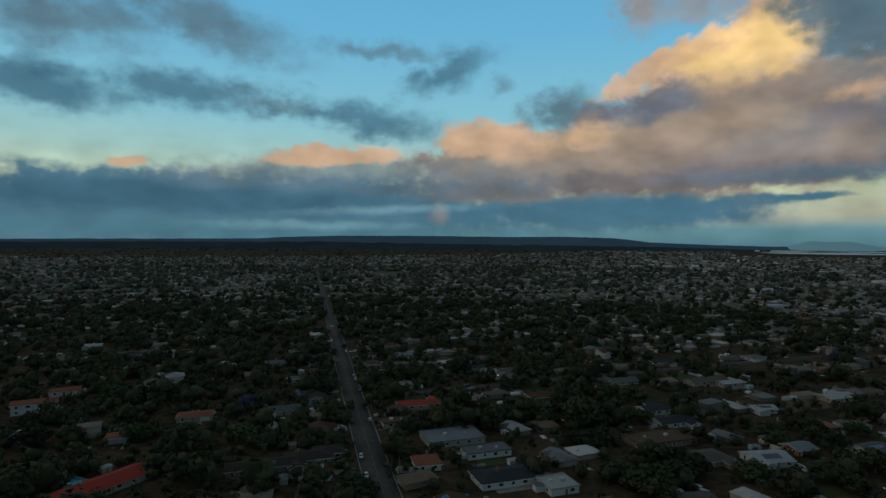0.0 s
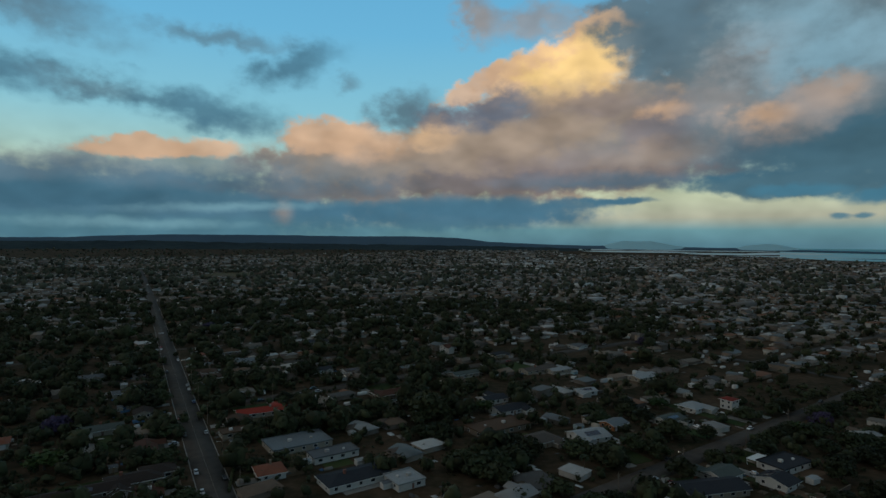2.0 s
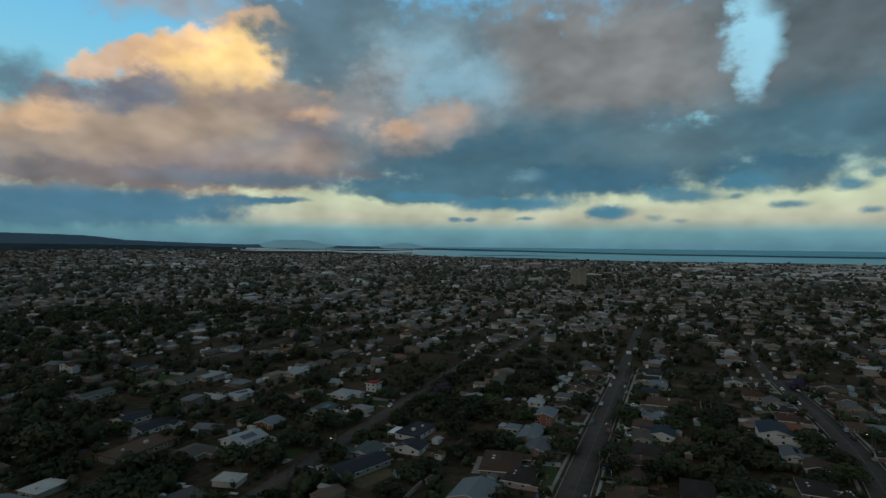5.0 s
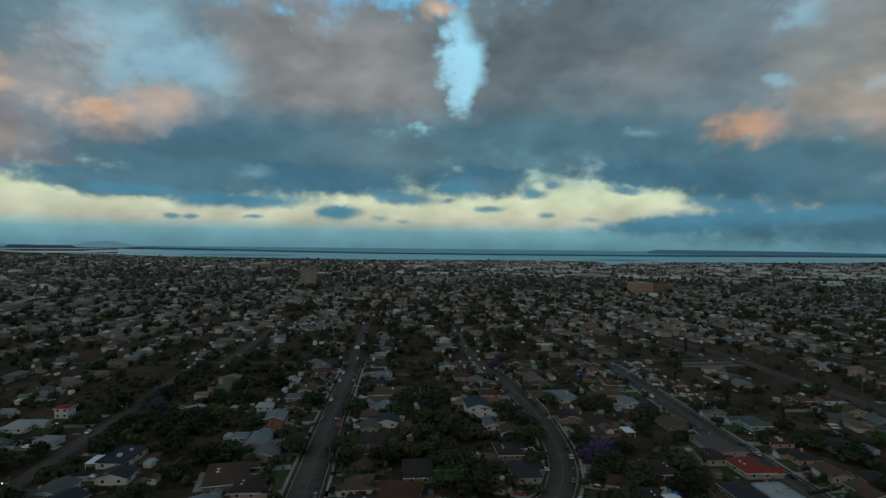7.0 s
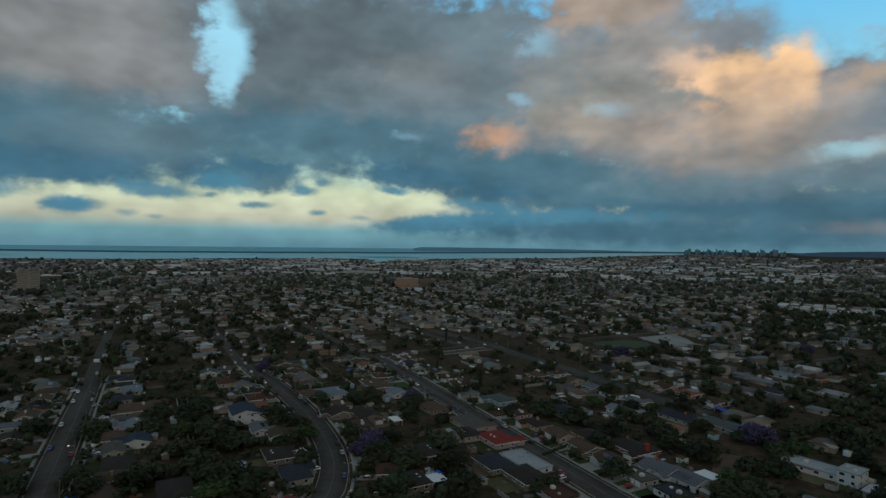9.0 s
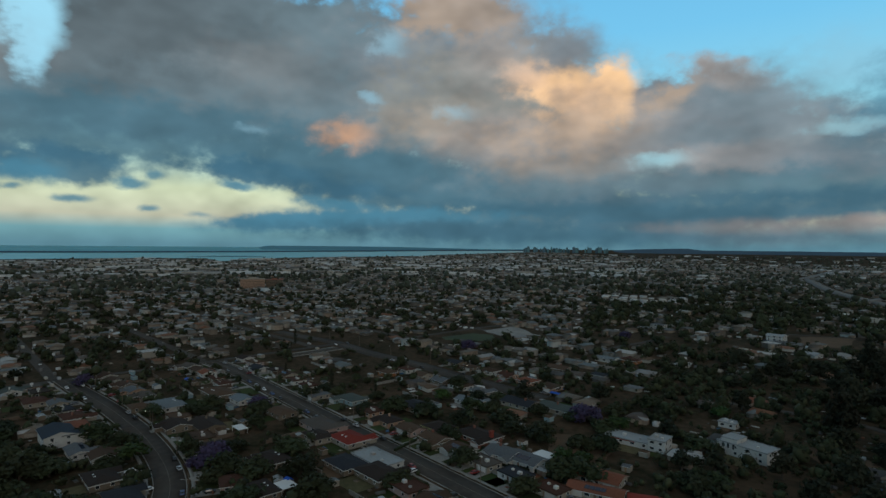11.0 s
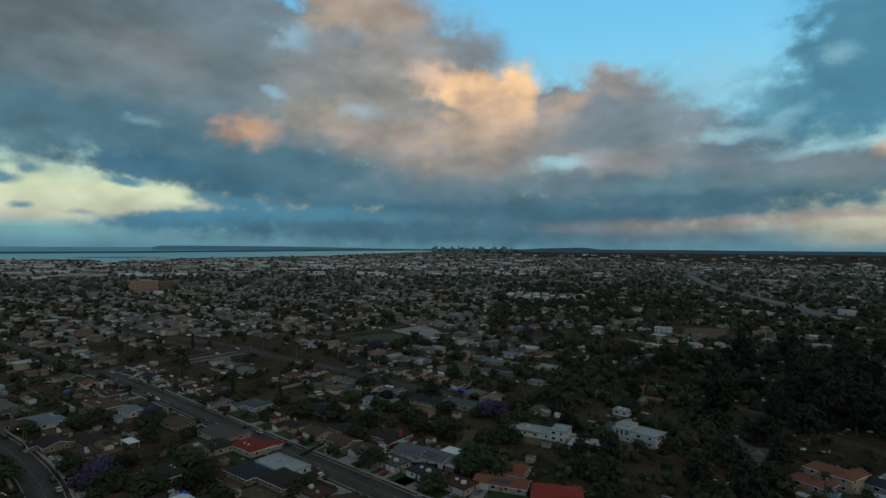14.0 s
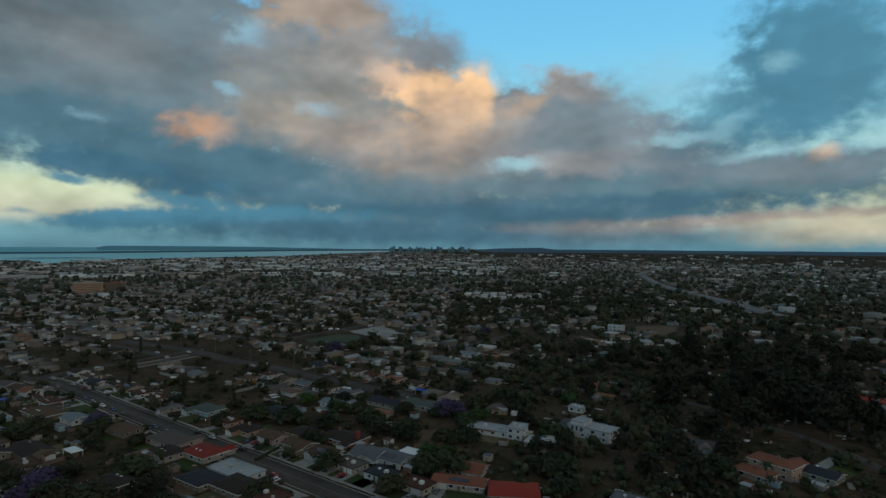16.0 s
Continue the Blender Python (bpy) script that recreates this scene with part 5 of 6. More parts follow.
JACARANDAS = [(263.0, -8.0, 8.0), (252.0, -195.0, 8.0), (345.0, -34.0, 6.0), (274.0, 236.0, 6.0), (-109.0, 319.0, 7.0), (264.0, 1.0, 3.0), (444.0, 68.0, 6.0), (327.0, 470.0, 6.0), (-78.0, 640.0, 8.0), (472.0, -232.0, 7.0), (470.0, -414.0, 6.0)]
POOLS = [(308.0, -125.0, 3.0), (-144.0, 222.0, 4.0), (121.0, 280.0, 3.0)]
for x, y, r in TREES_DARK + TREES_WEST + TREES_NORTH:
    if road_gap(x, y)[0] > 1.5:
        tree("round", x, y, r * rnd.uniform(1.0, 1.35), r * 1.9, "large garden trees")
for x, y, r in TREES_GUM:
    tree("gum", x, y, r * rnd.uniform(1.35, 1.75), r * 2.0, "eucalyptus grove")
for x, y, r in JACARANDAS:
    tree("bloom", x, y, r * 1.35, r * 1.9, "jacarandas")
for x, y, h in ((379, -84, 12), (340, -103, 10), (302, -147, 9), (556, -88, 14), (420, -60, 10)):
    tree("cypress", x, y, h, h, "cypresses")
# groves of tall gums on the slope inland
for k in range(95):
    az, r = rnd.uniform(140, 171), rnd.uniform(335, 600)
    if az < 151 and rnd.random() < 0.82:
        continue
    if az < 147:
        r = rnd.uniform(330, 560)
    x, y = r * math.sin(radians(az)), r * math.cos(radians(az))
    if free(x, y, 1.5) and road_gap(x, y)[0] > 2:
        s = rnd.uniform(19, 29) if az > 147 else rnd.uniform(11, 18)
        tree("gum", x, y, s * (0.65 if r < 340 else 1.0), s * rnd.uniform(0.75, 0.95), "eucalyptus grove")
count = tries = 0
while count < 90 and tries < 3000:
    tries += 1
    az, r = rnd.uniform(-42, 170), 165 + 330 * math.sqrt(rnd.random())
    x, y = r * math.sin(radians(az)), r * math.cos(radians(az))
    wood = az < 5 or az > 138
    if az > 143 and (r < 260 or rnd.random() < 0.5):
        continue
    if not free(x, y, 1.5 if wood else 2.8) or road_gap(x, y)[0] < 2.5:
        continue
    count += 1
    s = rnd.uniform(3.0, 7.5) if not wood else rnd.uniform(5, 9)
    tree("round" if az < 138 or rnd.random() < 0.5 else "gum", x, y, s * rnd.uniform(1.0, 1.5), s * 1.7)

# broad old shade trees between the nearer houses
count = tries = 0
while count < 84 and tries < 6000:
    tries += 1
    az, r = rnd.uniform(18, 140), 165 + 190 * math.sqrt(rnd.random())
    x, y = r * math.sin(radians(az)), r * math.cos(radians(az))
    if not free(x, y, 2.8) or road_gap(x, y)[0] < 4.5 or hides(x, y, 7.0)[0]:
        continue
    count += 1
    s = rnd.uniform(6.0, 9.5)
    tree("round", x, y, s * rnd.uniform(0.95, 1.25), s * 1.75, "shade trees")


# street trees that nearly close over the two leafy streets
for w_road, line in LINES[5:7]:
    acc = 0.0
    for p, q in zip(line, line[1:]):
        acc += (q - p).length
        if acc < 9 or p.length > 480:
            continue
        acc = 0.0
        d = (q - p).normalized()
        for sd in (-1, 1):
            c = p + Vector((d.y, -d.x, 0)) * sd * (w_road / 2 + rnd.uniform(2.5, 4.5))
            if rnd.random() < (0.55 if sd * (d.y * p.x - d.x * p.y) < 0 else 0.3):
                s = rnd.uniform(5.5, 8.5)
                tree("round", c.x, c.y, s * rnd.uniform(1.0, 1.25), s * 1.6, "street trees")


def palm_meshes():
    bm = bmesh.new()
    for i in range(5):
        tube(bm, (0.3 * (i / 5) ** 2, 0, i * 2.0), (0.3 * ((i + 1) / 5) ** 2, 0, i * 2.0 + 2.02), 0.24 - i * 0.02, 0.22 - i * 0.02, 7)
    t = bpy.data.meshes.new("trunk")
    bm.to_mesh(t)
    bm.free()
    t.materials.append(M_BARK)
    bm = bmesh.new()
    r = random.Random(4)
    for i in range(26):
        a, up = i * 2.4, r.uniform(-0.5, 1.0)
        prev = None
        for k in range(5):
            q = k / 4
            c = Vector((0.3 + math.cos(a) * 2.6 * q * math.cos(up * 0.8), math.sin(a) * 2.6 * q * math.cos(up * 0.8), 10 + 2.2 * q * math.sin(up) - 1.5 * q * q))
            s = Vector((-math.sin(a), math.cos(a), 0)) * 0.38 * math.sin(math.pi * (0.15 + 0.85 * (1 - q)) * 0.9 + 0.1)
            pair = (bm.verts.new(c - s - Vector((0, 0, 0.15))), bm.verts.new(c), bm.verts.new(c + s - Vector((0, 0, 0.15))))
            if prev:
                bm.faces.new((prev[0], prev[1], pair[1], pair[0]))
                bm.faces.new((prev[1], prev[2], pair[2], pair[1]))
            prev = pair
    c = bpy.data.meshes.new("crown")
    bm.to_mesh(c)
    bm.free()
    c.materials.append(M_LEAF)
    return t, c


PALM_T, PALM_C = palm_meshes()


def palm(x, y, s):
    top = tagged(new("palm_tree"), "tall thin fan palm with a drooping crown", "palm tree", "garden palms")
    top.matrix_basis = pose(x, y, 0, 0, 0, rnd.uniform(0, 360)) @ Matrix.Scale(s, 4)
    shared("trunk", PALM_T, top, Matrix.Identity(4))
    shared("crown", PALM_C, top, Matrix.Identity(4))


for k in range(12):
    palm(-28 + k * 3.2 + rnd.uniform(-1, 1), 392 + k * 1.0 + rnd.uniform(-6, 6), rnd.uniform(0.8, 1.15))
for x, y in ((102, -238), (98, -232), (90, -226), (-118, 300), (-112, 296), (118, 208), (196, -20), (206, 60), (330, 20), (150, 300), (262, -130), (310, 200)):
    palm(x, y, rnd.uniform(0.75, 1.1))

# ---------------------------------------------------------------- cars


def car_meshes():
    """Body with wheel arches and bumpers, glasshouse, roof, wheel."""
    prof = [(-2.2, 0.35), (-2.25, 0.75), (-2.0, 0.92), (-1.1, 0.98), (0.9, 0.98), (1.9, 0.86), (2.2, 0.66), (2.22, 0.35)]
    bm = bmesh.new()
    a = [[bm.verts.new((x, s * (0.86 if 0.4 < z < 0.9 else 0.80), z)) for x, z in prof] for s in (-1, 1)]
    for i in range(len(prof)):
        j = (i + 1) % len(prof)
        bm.faces.new((a[0][i], a[0][j], a[1][j], a[1][i]))
    bm.faces.new(a[0][::-1])
    bm.faces.new(a[1])
    body = bm
    bm = bmesh.new()
    lo = [bm.verts.new(p) for p in ((-1.75, -0.78, 0.96), (1.05, -0.78, 0.97), (1.05, 0.78, 0.97), (-1.75, 0.78, 0.96))]
    hi = [bm.verts.new(p) for p in ((-1.25, -0.6, 1.40), (0.35, -0.6, 1.42), (0.35, 0.6, 1.42), (-1.25, 0.6, 1.40))]
    for i in range(4):
        bm.faces.new((lo[i], lo[(i + 1) % 4], hi[(i + 1) % 4], hi[i]))
    bm.faces.new(hi)
    glass = bm
    bm = bmesh.new()
    box(bm, -1.28, 0.38, -0.63, 0.63, 1.405, 1.47)
    for s in (-1, 1):
        tube(bm, (-1.78, s * 0.76, 0.96), (-1.26, s * 0.6, 1.42), 0.05, 0.05, 4)
        tube(bm, (1.06, s * 0.76, 0.96), (0.36, s * 0.6, 1.42), 0.05, 0.05, 4)
    roof = bm
    bm = bmesh.new()
    tube(bm, (0, -0.11, 0), (0, 0.11, 0), 0.33, 0.33, 14)
    tube(bm, (0, -0.13, 0), (0, 0.13, 0), 0.2, 0.2, 10)
    out = []
    for n, b in (("body", body), ("window", glass), ("roof", roof), ("wheel", bm)):
        bmesh.ops.recalc_face_normals(b, faces=b.faces)
        if n == "body":
            bmesh.ops.bevel(b, geom=b.edges[:], offset=0.07, segments=1, affect="EDGES")
        me = bpy.data.meshes.new(n)
        b.to_mesh(me)
        b.free()
        out.append(me)
    return out


BODY, GLASS, CROOF, WHEEL = car_meshes()
GLASS.materials.append(M_GLASS)
WHEEL.materials.append(M_TYRE)
PAINTED = []
for paint in PAINTS:
    pr = []
    for me in (BODY, CROOF):
        k = me.copy()
        k.materials.append(paint)
        pr.append(k)
    PAINTED.append(pr)


def car(x, y, turn, hue, where):
    top = tagged(new("car"), "%s saloon car parked %s" % (CAR_WORDS[hue], where), "car", "parked cars")
    top.matrix_basis = pose(x, y, 0.10, 0, 0, turn)
    shared("body", PAINTED[hue][0], top, Matrix.Identity(4))
    shared("roof", PAINTED[hue][1], top, Matrix.Identity(4))
    shared("window", GLASS, top, Matrix.Identity(4))
    for wx in (-1.35, 1.4):
        for wy in (-0.76, 0.76):
            shared("wheel", WHEEL, top, pose(wx, wy, 0.33))


for w_road, line in LINES[:7]:
    gap = 0
    for p, q in zip(line, line[1:]):
        gap += (q - p).length
        if gap < 9 or p.length > 560 or p.length < 170:
            continue
        gap = 0
        d = (q - p).normalized()
        for sd in (-1, 1):
            if rnd.random() < 0.24:
                c = p + Vector((d.y, -d.x, 0)) * sd * (w_road / 2 - 1.25)
                car(c.x, c.y, math.degrees(math.atan2(d.y, d.x)) + (180 if sd < 0 else 0), rnd.choice((0, 0, 0, 1, 1, 2, 2, 3, 4, 5)), "at the kerb")
for c, turn in DRIVE_CARS:
    car(c.x, c.y, turn, rnd.choice((0, 0, 1, 2, 3, 5)), "on a drive")



def camper(x, y, turn):
    top = tagged(new("camper_van"), "white camper van with rounded cab parked in a yard", "camper van")
    top.matrix_basis = pose(x, y, 0.05, 0, 0, turn)
    bm = bmesh.new()
    box(bm, -3.6, 2.2, -1.15, 1.15, 0.55, 3.0)
    box(bm, 2.2, 3.6, -1.0, 1.0, 0.55, 1.6)
    bmesh.ops.bevel(bm, geom=bm.edges[:], offset=0.14, segments=2, affect="EDGES")
    part("body", bm, M_TRIM, top)
    bm = bmesh.new()
    box(bm, 2.0, 2.95, -0.95, 0.95, 1.55, 2.25)
    part("window", bm, M_GLASS, top)
    for xx in (-2.0, -0.2):
        bm = bmesh.new()
        box(bm, xx - 0.5, xx + 0.5, -1.18, 1.18, 1.7, 2.3)
        part("window", bm, M_GLASS, top)
    for wx in (-2.3, 2.5):
        for wy in (-0.95, 0.95):
            shared("wheel", WHEEL, top, pose(wx, wy, 0.36) @ Matrix.Scale(1.15, 4))


camper(333, -172, 30)


def hedge(x, y, l, turn, h=1.4):
    top = tagged(new("hedge"), "clipped dark green hedge along a front garden", "hedge", "front hedges")
    top.matrix_basis = pose(x, y, 0, 0, 0, turn)
    r = random.Random(int(x * 7 + y))
    bm = bmesh.new()
    n = int(l * 26)
    for i in range(n):
        p = Vector((r.uniform(-l / 2, l / 2), r.uniform(-0.6, 0.6), r.uniform(0.1, h)))
        a = Vector((r.gauss(0, 1), r.gauss(0, 1), r.gauss(0, 1))).normalized() * 0.32
        b = a.orthogonal().normalized() * 0.2
        bm.faces.new([bm.verts.new(p + c) for c in (a, b, -a, -b)])
    box(bm, -l / 2, l / 2, -0.45, 0.45, 0, h - 0.2)
    part("leaves", bm, M_LEAF, top)


for x, y, l, turn in [(210, -126, 20, -139), (244, -61, 25, -157), (254, -93, 20, -57), (232, 40, 29, -161), (-21, 243, 31, -89), (235, -124, 19, -175), (303, 57, 29, -97), (214, -80, 15, -141)]:
    hedge(x, y, l, turn)

# ---------------------------------------------------------------- poles, pools, garden walls
bm = bmesh.new()
tube(bm, (0, 0, -0.3), (0, 0, 10.5), 0.17, 0.11)
POLE = bpy.data.meshes.new("post")
bm.to_mesh(POLE)
bm.free()
POLE.materials.append(M_WOOD)
bm = bmesh.new()
box(bm, -1.3, 1.3, -0.18, -0.06, 9.5, 9.65)
box(bm, -1.0, 1.0, -0.18, -0.06, 8.7, 8.82)
ARM = bpy.data.meshes.new("crossarm")
bm.to_mesh(ARM)
bm.free()
ARM.materials.append(M_WOOD)
bm = bmesh.new()
tube(bm, (0, 0.0, 7.6), (0, 2.0, 8.1), 0.05, 0.04, 6)
box(bm, -0.12, 0.12, 1.8, 2.5, 8.02, 8.16)
LAMP = bpy.data.meshes.new("lamp_arm")
bm.to_mesh(LAMP)
bm.free()
LAMP.materials.append(M_GARAGE)
M_BULB = bpy.data.materials.new("lit_street_bulb")
M_BULB.use_nodes = True
M_BULB.node_tree.nodes["Principled BSDF"].inputs["Emission Color"].default_value = (1.0, 0.85, 0.6, 1)
M_BULB.node_tree.nodes["Principled BSDF"].inputs["Emission Strength"].default_value = 3.0
bm = bmesh.new()
bmesh.ops.create_icosphere(bm, subdivisions=2, radius=0.17)
BULB = bpy.data.meshes.new("bulb")
bm.to_mesh(BULB)
bm.free()
BULB.materials.append(M_BULB)
n = 0
for w_road, line in LINES[:7]:
    for p, q in list(zip(line, line[1:]))[4::8]:
        if 170 < p.length < 600:
            d = (q - p).normalized()
            c = p + Vector((d.y, -d.x, 0)) * (w_road / 2 + 1.1)
            top = tagged(new("utility_pole"), "weathered wooden utility pole beside the street", "utility pole", "poles along the streets")
            top.matrix_basis = pose(c.x, c.y, 0, 0, 0, math.degrees(math.atan2(d.y, d.x)) )
            shared("post", POLE, top, Matrix.Identity(4))
            shared("crossarm", ARM, top, Matrix.Identity(4))
            if n % 2 == 0:
                arm = shared("lamp_arm", LAMP, top, Matrix.Identity(4))
                if n % 6 == 0:
                    shared("bulb", BULB, arm, pose(0, 2.2, 7.96))
            n += 1


def pool(x, y, r, turn):
    top = tagged(new("swimming_pool"), "blue swimming pool with a pale concrete rim", "swimming pool")
    top.matrix_basis = pose(x, y, 0, 0, 0, turn)
    bm = bmesh.new()
    ring = [(r * math.cos(a) * 1.35, r * math.sin(a) * (0.8 + 0.2 * math.cos(a * 2 + 0.6))) for a in (i * math.pi / 16 for i in range(32))]
    o = [bm.verts.new((a * 1.22, b * 1.28, 0.22)) for a, b in ring]
    i_ = [bm.verts.new((a, b, 0.22)) for a, b in ring]
    lo = [bm.verts.new((a, b, 0.02)) for a, b in ring]
    og = [bm.verts.new((a * 1.22, b * 1.28, -0.1)) for a, b in ring]
    for k in range(32):
        j = (k + 1) % 32
        bm.faces.new((o[k], o[j], i_[j], i_[k]))
        bm.faces.new((i_[k], i_[j], lo[j], lo[k]))
        bm.faces.new((og[k], og[j], o[j], o[k]))
    part("rim", bm, M_CONCRETE, top)
    bm = bmesh.new()
    bm.faces.new([bm.verts.new((a, b, 0.12)) for a, b in ring])
    part("water", bm, M_POOL, top)


for x, y, r in POOLS:
    pool(x, y, r, rnd.uniform(0, 180))

M_TARP = material("blue_tarpaulin", (0.02, 0.09, 0.42), 0.6, None, 1.0, 0.6, 0.4)


def tarp(x, y, w, d, h):
    top = tagged(new("canopy"), "blue tarpaulin canopy on thin posts", "canopy")
    top.matrix_basis = pose(x, y, 0, 0, 0, 19 + rnd.uniform(-8, 8))
    bm = bmesh.new()
    gable(bm, -w / 2, w / 2, -d / 2, d / 2, h, 0.8, 0.1, 0.06)
    part("cover", bm, [M_TARP, M_TARP], top)
    for sx in (-1, 1):
        for sy in (-1, 1):
            bm = bmesh.new()
            tube(bm, (sx * (w / 2 - 0.1), sy * (d / 2 - 0.1), 0), (sx * (w / 2 - 0.1), sy * (d / 2 - 0.1), h), 0.05, 0.05, 6)
            part("post", bm, M_TRIM, top)


for x, y, w, d, h in [(224, 102, 5, 4, 2.6), (336, 649, 16, 8, 3), (229, -34, 3, 3, 2.4), (424, 4, 6, 4, 2.5), (300, -209, 7, 3, 2.5)]:
    tarp(x, y, w, d, h)


def carport(x, y, w, d):
    top = tagged(new("carport"), "white flat-topped carport on four posts", "carport")
    top.matrix_basis = pose(x, y, 0, 0, 0, 19)
    bm = bmesh.new()
    box(bm, -w / 2, w / 2, -d / 2, d / 2, 2.6, 2.8)
    part("roof", bm, M_TRIM, top)
    for sx in (-1, 1):
        for sy in (-1, 1):
            bm = bmesh.new()
            box(bm, sx * (w / 2 - 0.3) - 0.08, sx * (w / 2 - 0.3) + 0.08, sy * (d / 2 - 0.3) - 0.08, sy * (d / 2 - 0.3) + 0.08, 0, 2.6)
            part("post", bm, M_TRIM, top)


for x, y, w, d in [(213, -143, 9, 7), (224, -32, 8, 7), (303, -21, 9, 5), (198, 201, 10, 5)]:
    carport(x, y, w, d)


def garden_wall(x, y, l, turn, mat, words):
    top = tagged(new("garden_wall"), words, "garden wall", "garden walls")
    top.matrix_basis = pose(x, y, 0, 0, 0, turn)
    bm = bmesh.new()
    box(bm, -l / 2, l / 2, -0.1, 0.1, 0, 1.7)
    part("panel", bm, mat, top)
    bm = bmesh.new()
    box(bm, -l / 2 - 0.05, l / 2 + 0.05, -0.15, 0.15, 1.7, 1.8)
    part("coping", bm, mat, top)
    for k in range(int(l / 6) + 1):
        bm = bmesh.new()
        box(bm, -l / 2 + k * 6 - 0.2, -l / 2 + k * 6 + 0.2, -0.2, 0.2, 0, 1.95)
        part("post", bm, mat, top)


for k in range(70):
    u, v = rnd.uniform(150, 460), rnd.choice((-92, 22, 122, 228, 20, -92, 122)) + rnd.uniform(-3, 3)
    x, y = uv_xy(u, v)
    l = rnd.uniform(14, 22)
    turn = 19
    if rnd.random() < 0.5:
        v += rnd.choice((-12, 12))
        x, y = uv_xy(u, v)
        turn = 109
    if free(x, y, 5) and road_gap(x, y)[0] > 10:
        pale_wall = rnd.random() < 0.5
        garden_wall(x, y, l, turn, M_CONCRETE if pale_wall else M_WOOD, "pale block garden wall between plots" if pale_wall else "weathered wooden garden fence between plots")

# bare lots and playing field


def patch(name, pts, mat, label, z=0.03):
    bm = bmesh.new()
    c = Vector((sum(p[0] for p in pts) / len(pts), sum(p[1] for p in pts) / len(pts), 0))
    lo = []
    ring = []
    for i, p in enumerate(pts):
        q = pts[(i + 1) % len(pts)]
        for k in range(8):
            a = Vector((*p, 0)).lerp(Vector((*q, 0)), k / 8)
            a += (a - c) * 0.12 * noise.noise(a * 0.08)
            ring.append(bm.verts.new((a.x, a.y, z)))
            lo.append(bm.verts.new((a.x, a.y, -0.3)))
    bm.faces.new(ring)
    for i in range(len(ring)):
        j = (i + 1) % len(ring)
        bm.faces.new((lo[i], lo[j], ring[j], ring[i]))
    bmesh.ops.recalc_face_normals(bm, faces=bm.faces)
    tagged(part(name, bm, mat), label, "ground", kind="structure")


patch("ground_lot", [(219, 362), (249, 363), (227, 331), (194, 319)], M_DIRT, "bare reddish building lot with dry earth")
patch("ground_slope", [(244, -168), (220, -192), (196, -160), (215, -145)], M_DIRT, "dry bare slope behind the houses")
patch("ground_yard", [(150, -245), (180, -265), (175, -285), (150, -275)], M_DIRT, "dry weedy slope beside the white houses")
patch("ground_meadow", [(-239, 1574), (-81, 1614), (-101, 1825), (-203, 1829)], M_YARD, "dry yellow meadow on a low rise", 0.5)
patch("ground_field", [(542, -236), (554, -278), (537, -292), (500, -276), (525, -231)], M_LUSH, "green playing field beside the school", 0.06)
patch("ground_court", [(566, -296), (588, -349), (521, -337), (522, -299)], M_CONCRETE, "pale grey paved school yard", 0.09)
patch("ground_earth", [(408, -601), (381, -649), (344, -575), (371, -542)], M_DIRT, "bare earth field beyond the houses", 0.06)

# ---------------------------------------------------------------- landmarks


def tower_block(x, y, w, d, floors, turn, mats, label):
    top = tagged(new("tower_block"), label, "building")
    top.matrix_basis = pose(x, y, float(lift(math.hypot(x, y))), 0, 0, turn)
    hgt = floors * 3.3
    bm = bmesh.new()
    box(bm, -w / 2, w / 2, -d / 2, d / 2, -2, hgt)
    part("wall", bm, mats[0], top)
    bm = bmesh.new()
    box(bm, -w / 2 - 0.4, w / 2 + 0.4, -d / 2 - 0.4, d / 2 + 0.4, hgt, hgt + 1.0)
    box(bm, -w / 6, w / 6, -d / 5, d / 5, hgt + 1.0, hgt + 4.0)
    part("roof", bm, mats[1], top)
    for k in range(floors):
        for side in (-1, 1):
            lo, hi = sorted((side * (d / 2 - 0.1), side * (d / 2 + 0.12)))
            bm = bmesh.new()
            box(bm, -w / 2 + 1.2, w / 2 - 1.2, lo, hi, k * 3.3 + 1.3, k * 3.3 + 1.9)
            part("window_band", bm, M_GLASS, top)
            lo, hi = sorted((side * (d / 2 - 0.1), side * (d / 2 + 0.5)))
            bm = bmesh.new()
            box(bm, -w / 2, w / 2, lo, hi, k * 3.3 + 2.4, k * 3.3 + 3.5)
            part("ledge", bm, mats[0], top)


FACE = lambda x, y: math.degrees(math.atan2(y, x)) - 90
tower_block(1158, 612, 17, 20, 12, FACE(1158, 612), (WALL["cream"], WALL["tan"]), "beige concrete apartment tower above the town")
tower_block(1166, 597, 16.8, 20, 12, FACE(1158, 612), (WALL["cream"], WALL["tan"]), "beige concrete apartment tower with flat roof")
tower_block(1290, -113, 50, 18, 6, FACE(1290, -113), (WALL["peach"], WALL["cream"]), "long peach-coloured hospital block with window bands")
tower_block(1303, -160, 36, 20, 5, FACE(1303, -160), (WALL["tan"], WALL["brick"]), "brown hospital wing with window bands")
tower_block(1560, 770, 60, 30, 3, FACE(1560, 770), (WALL["tan"], WALL["white"]), "low tan office block among trees")
tower_block(2050, 1280, 80, 40, 5, FACE(2050, 1280), (WALL["pink"], WALL["white"]), "pinkish office block far across the town")

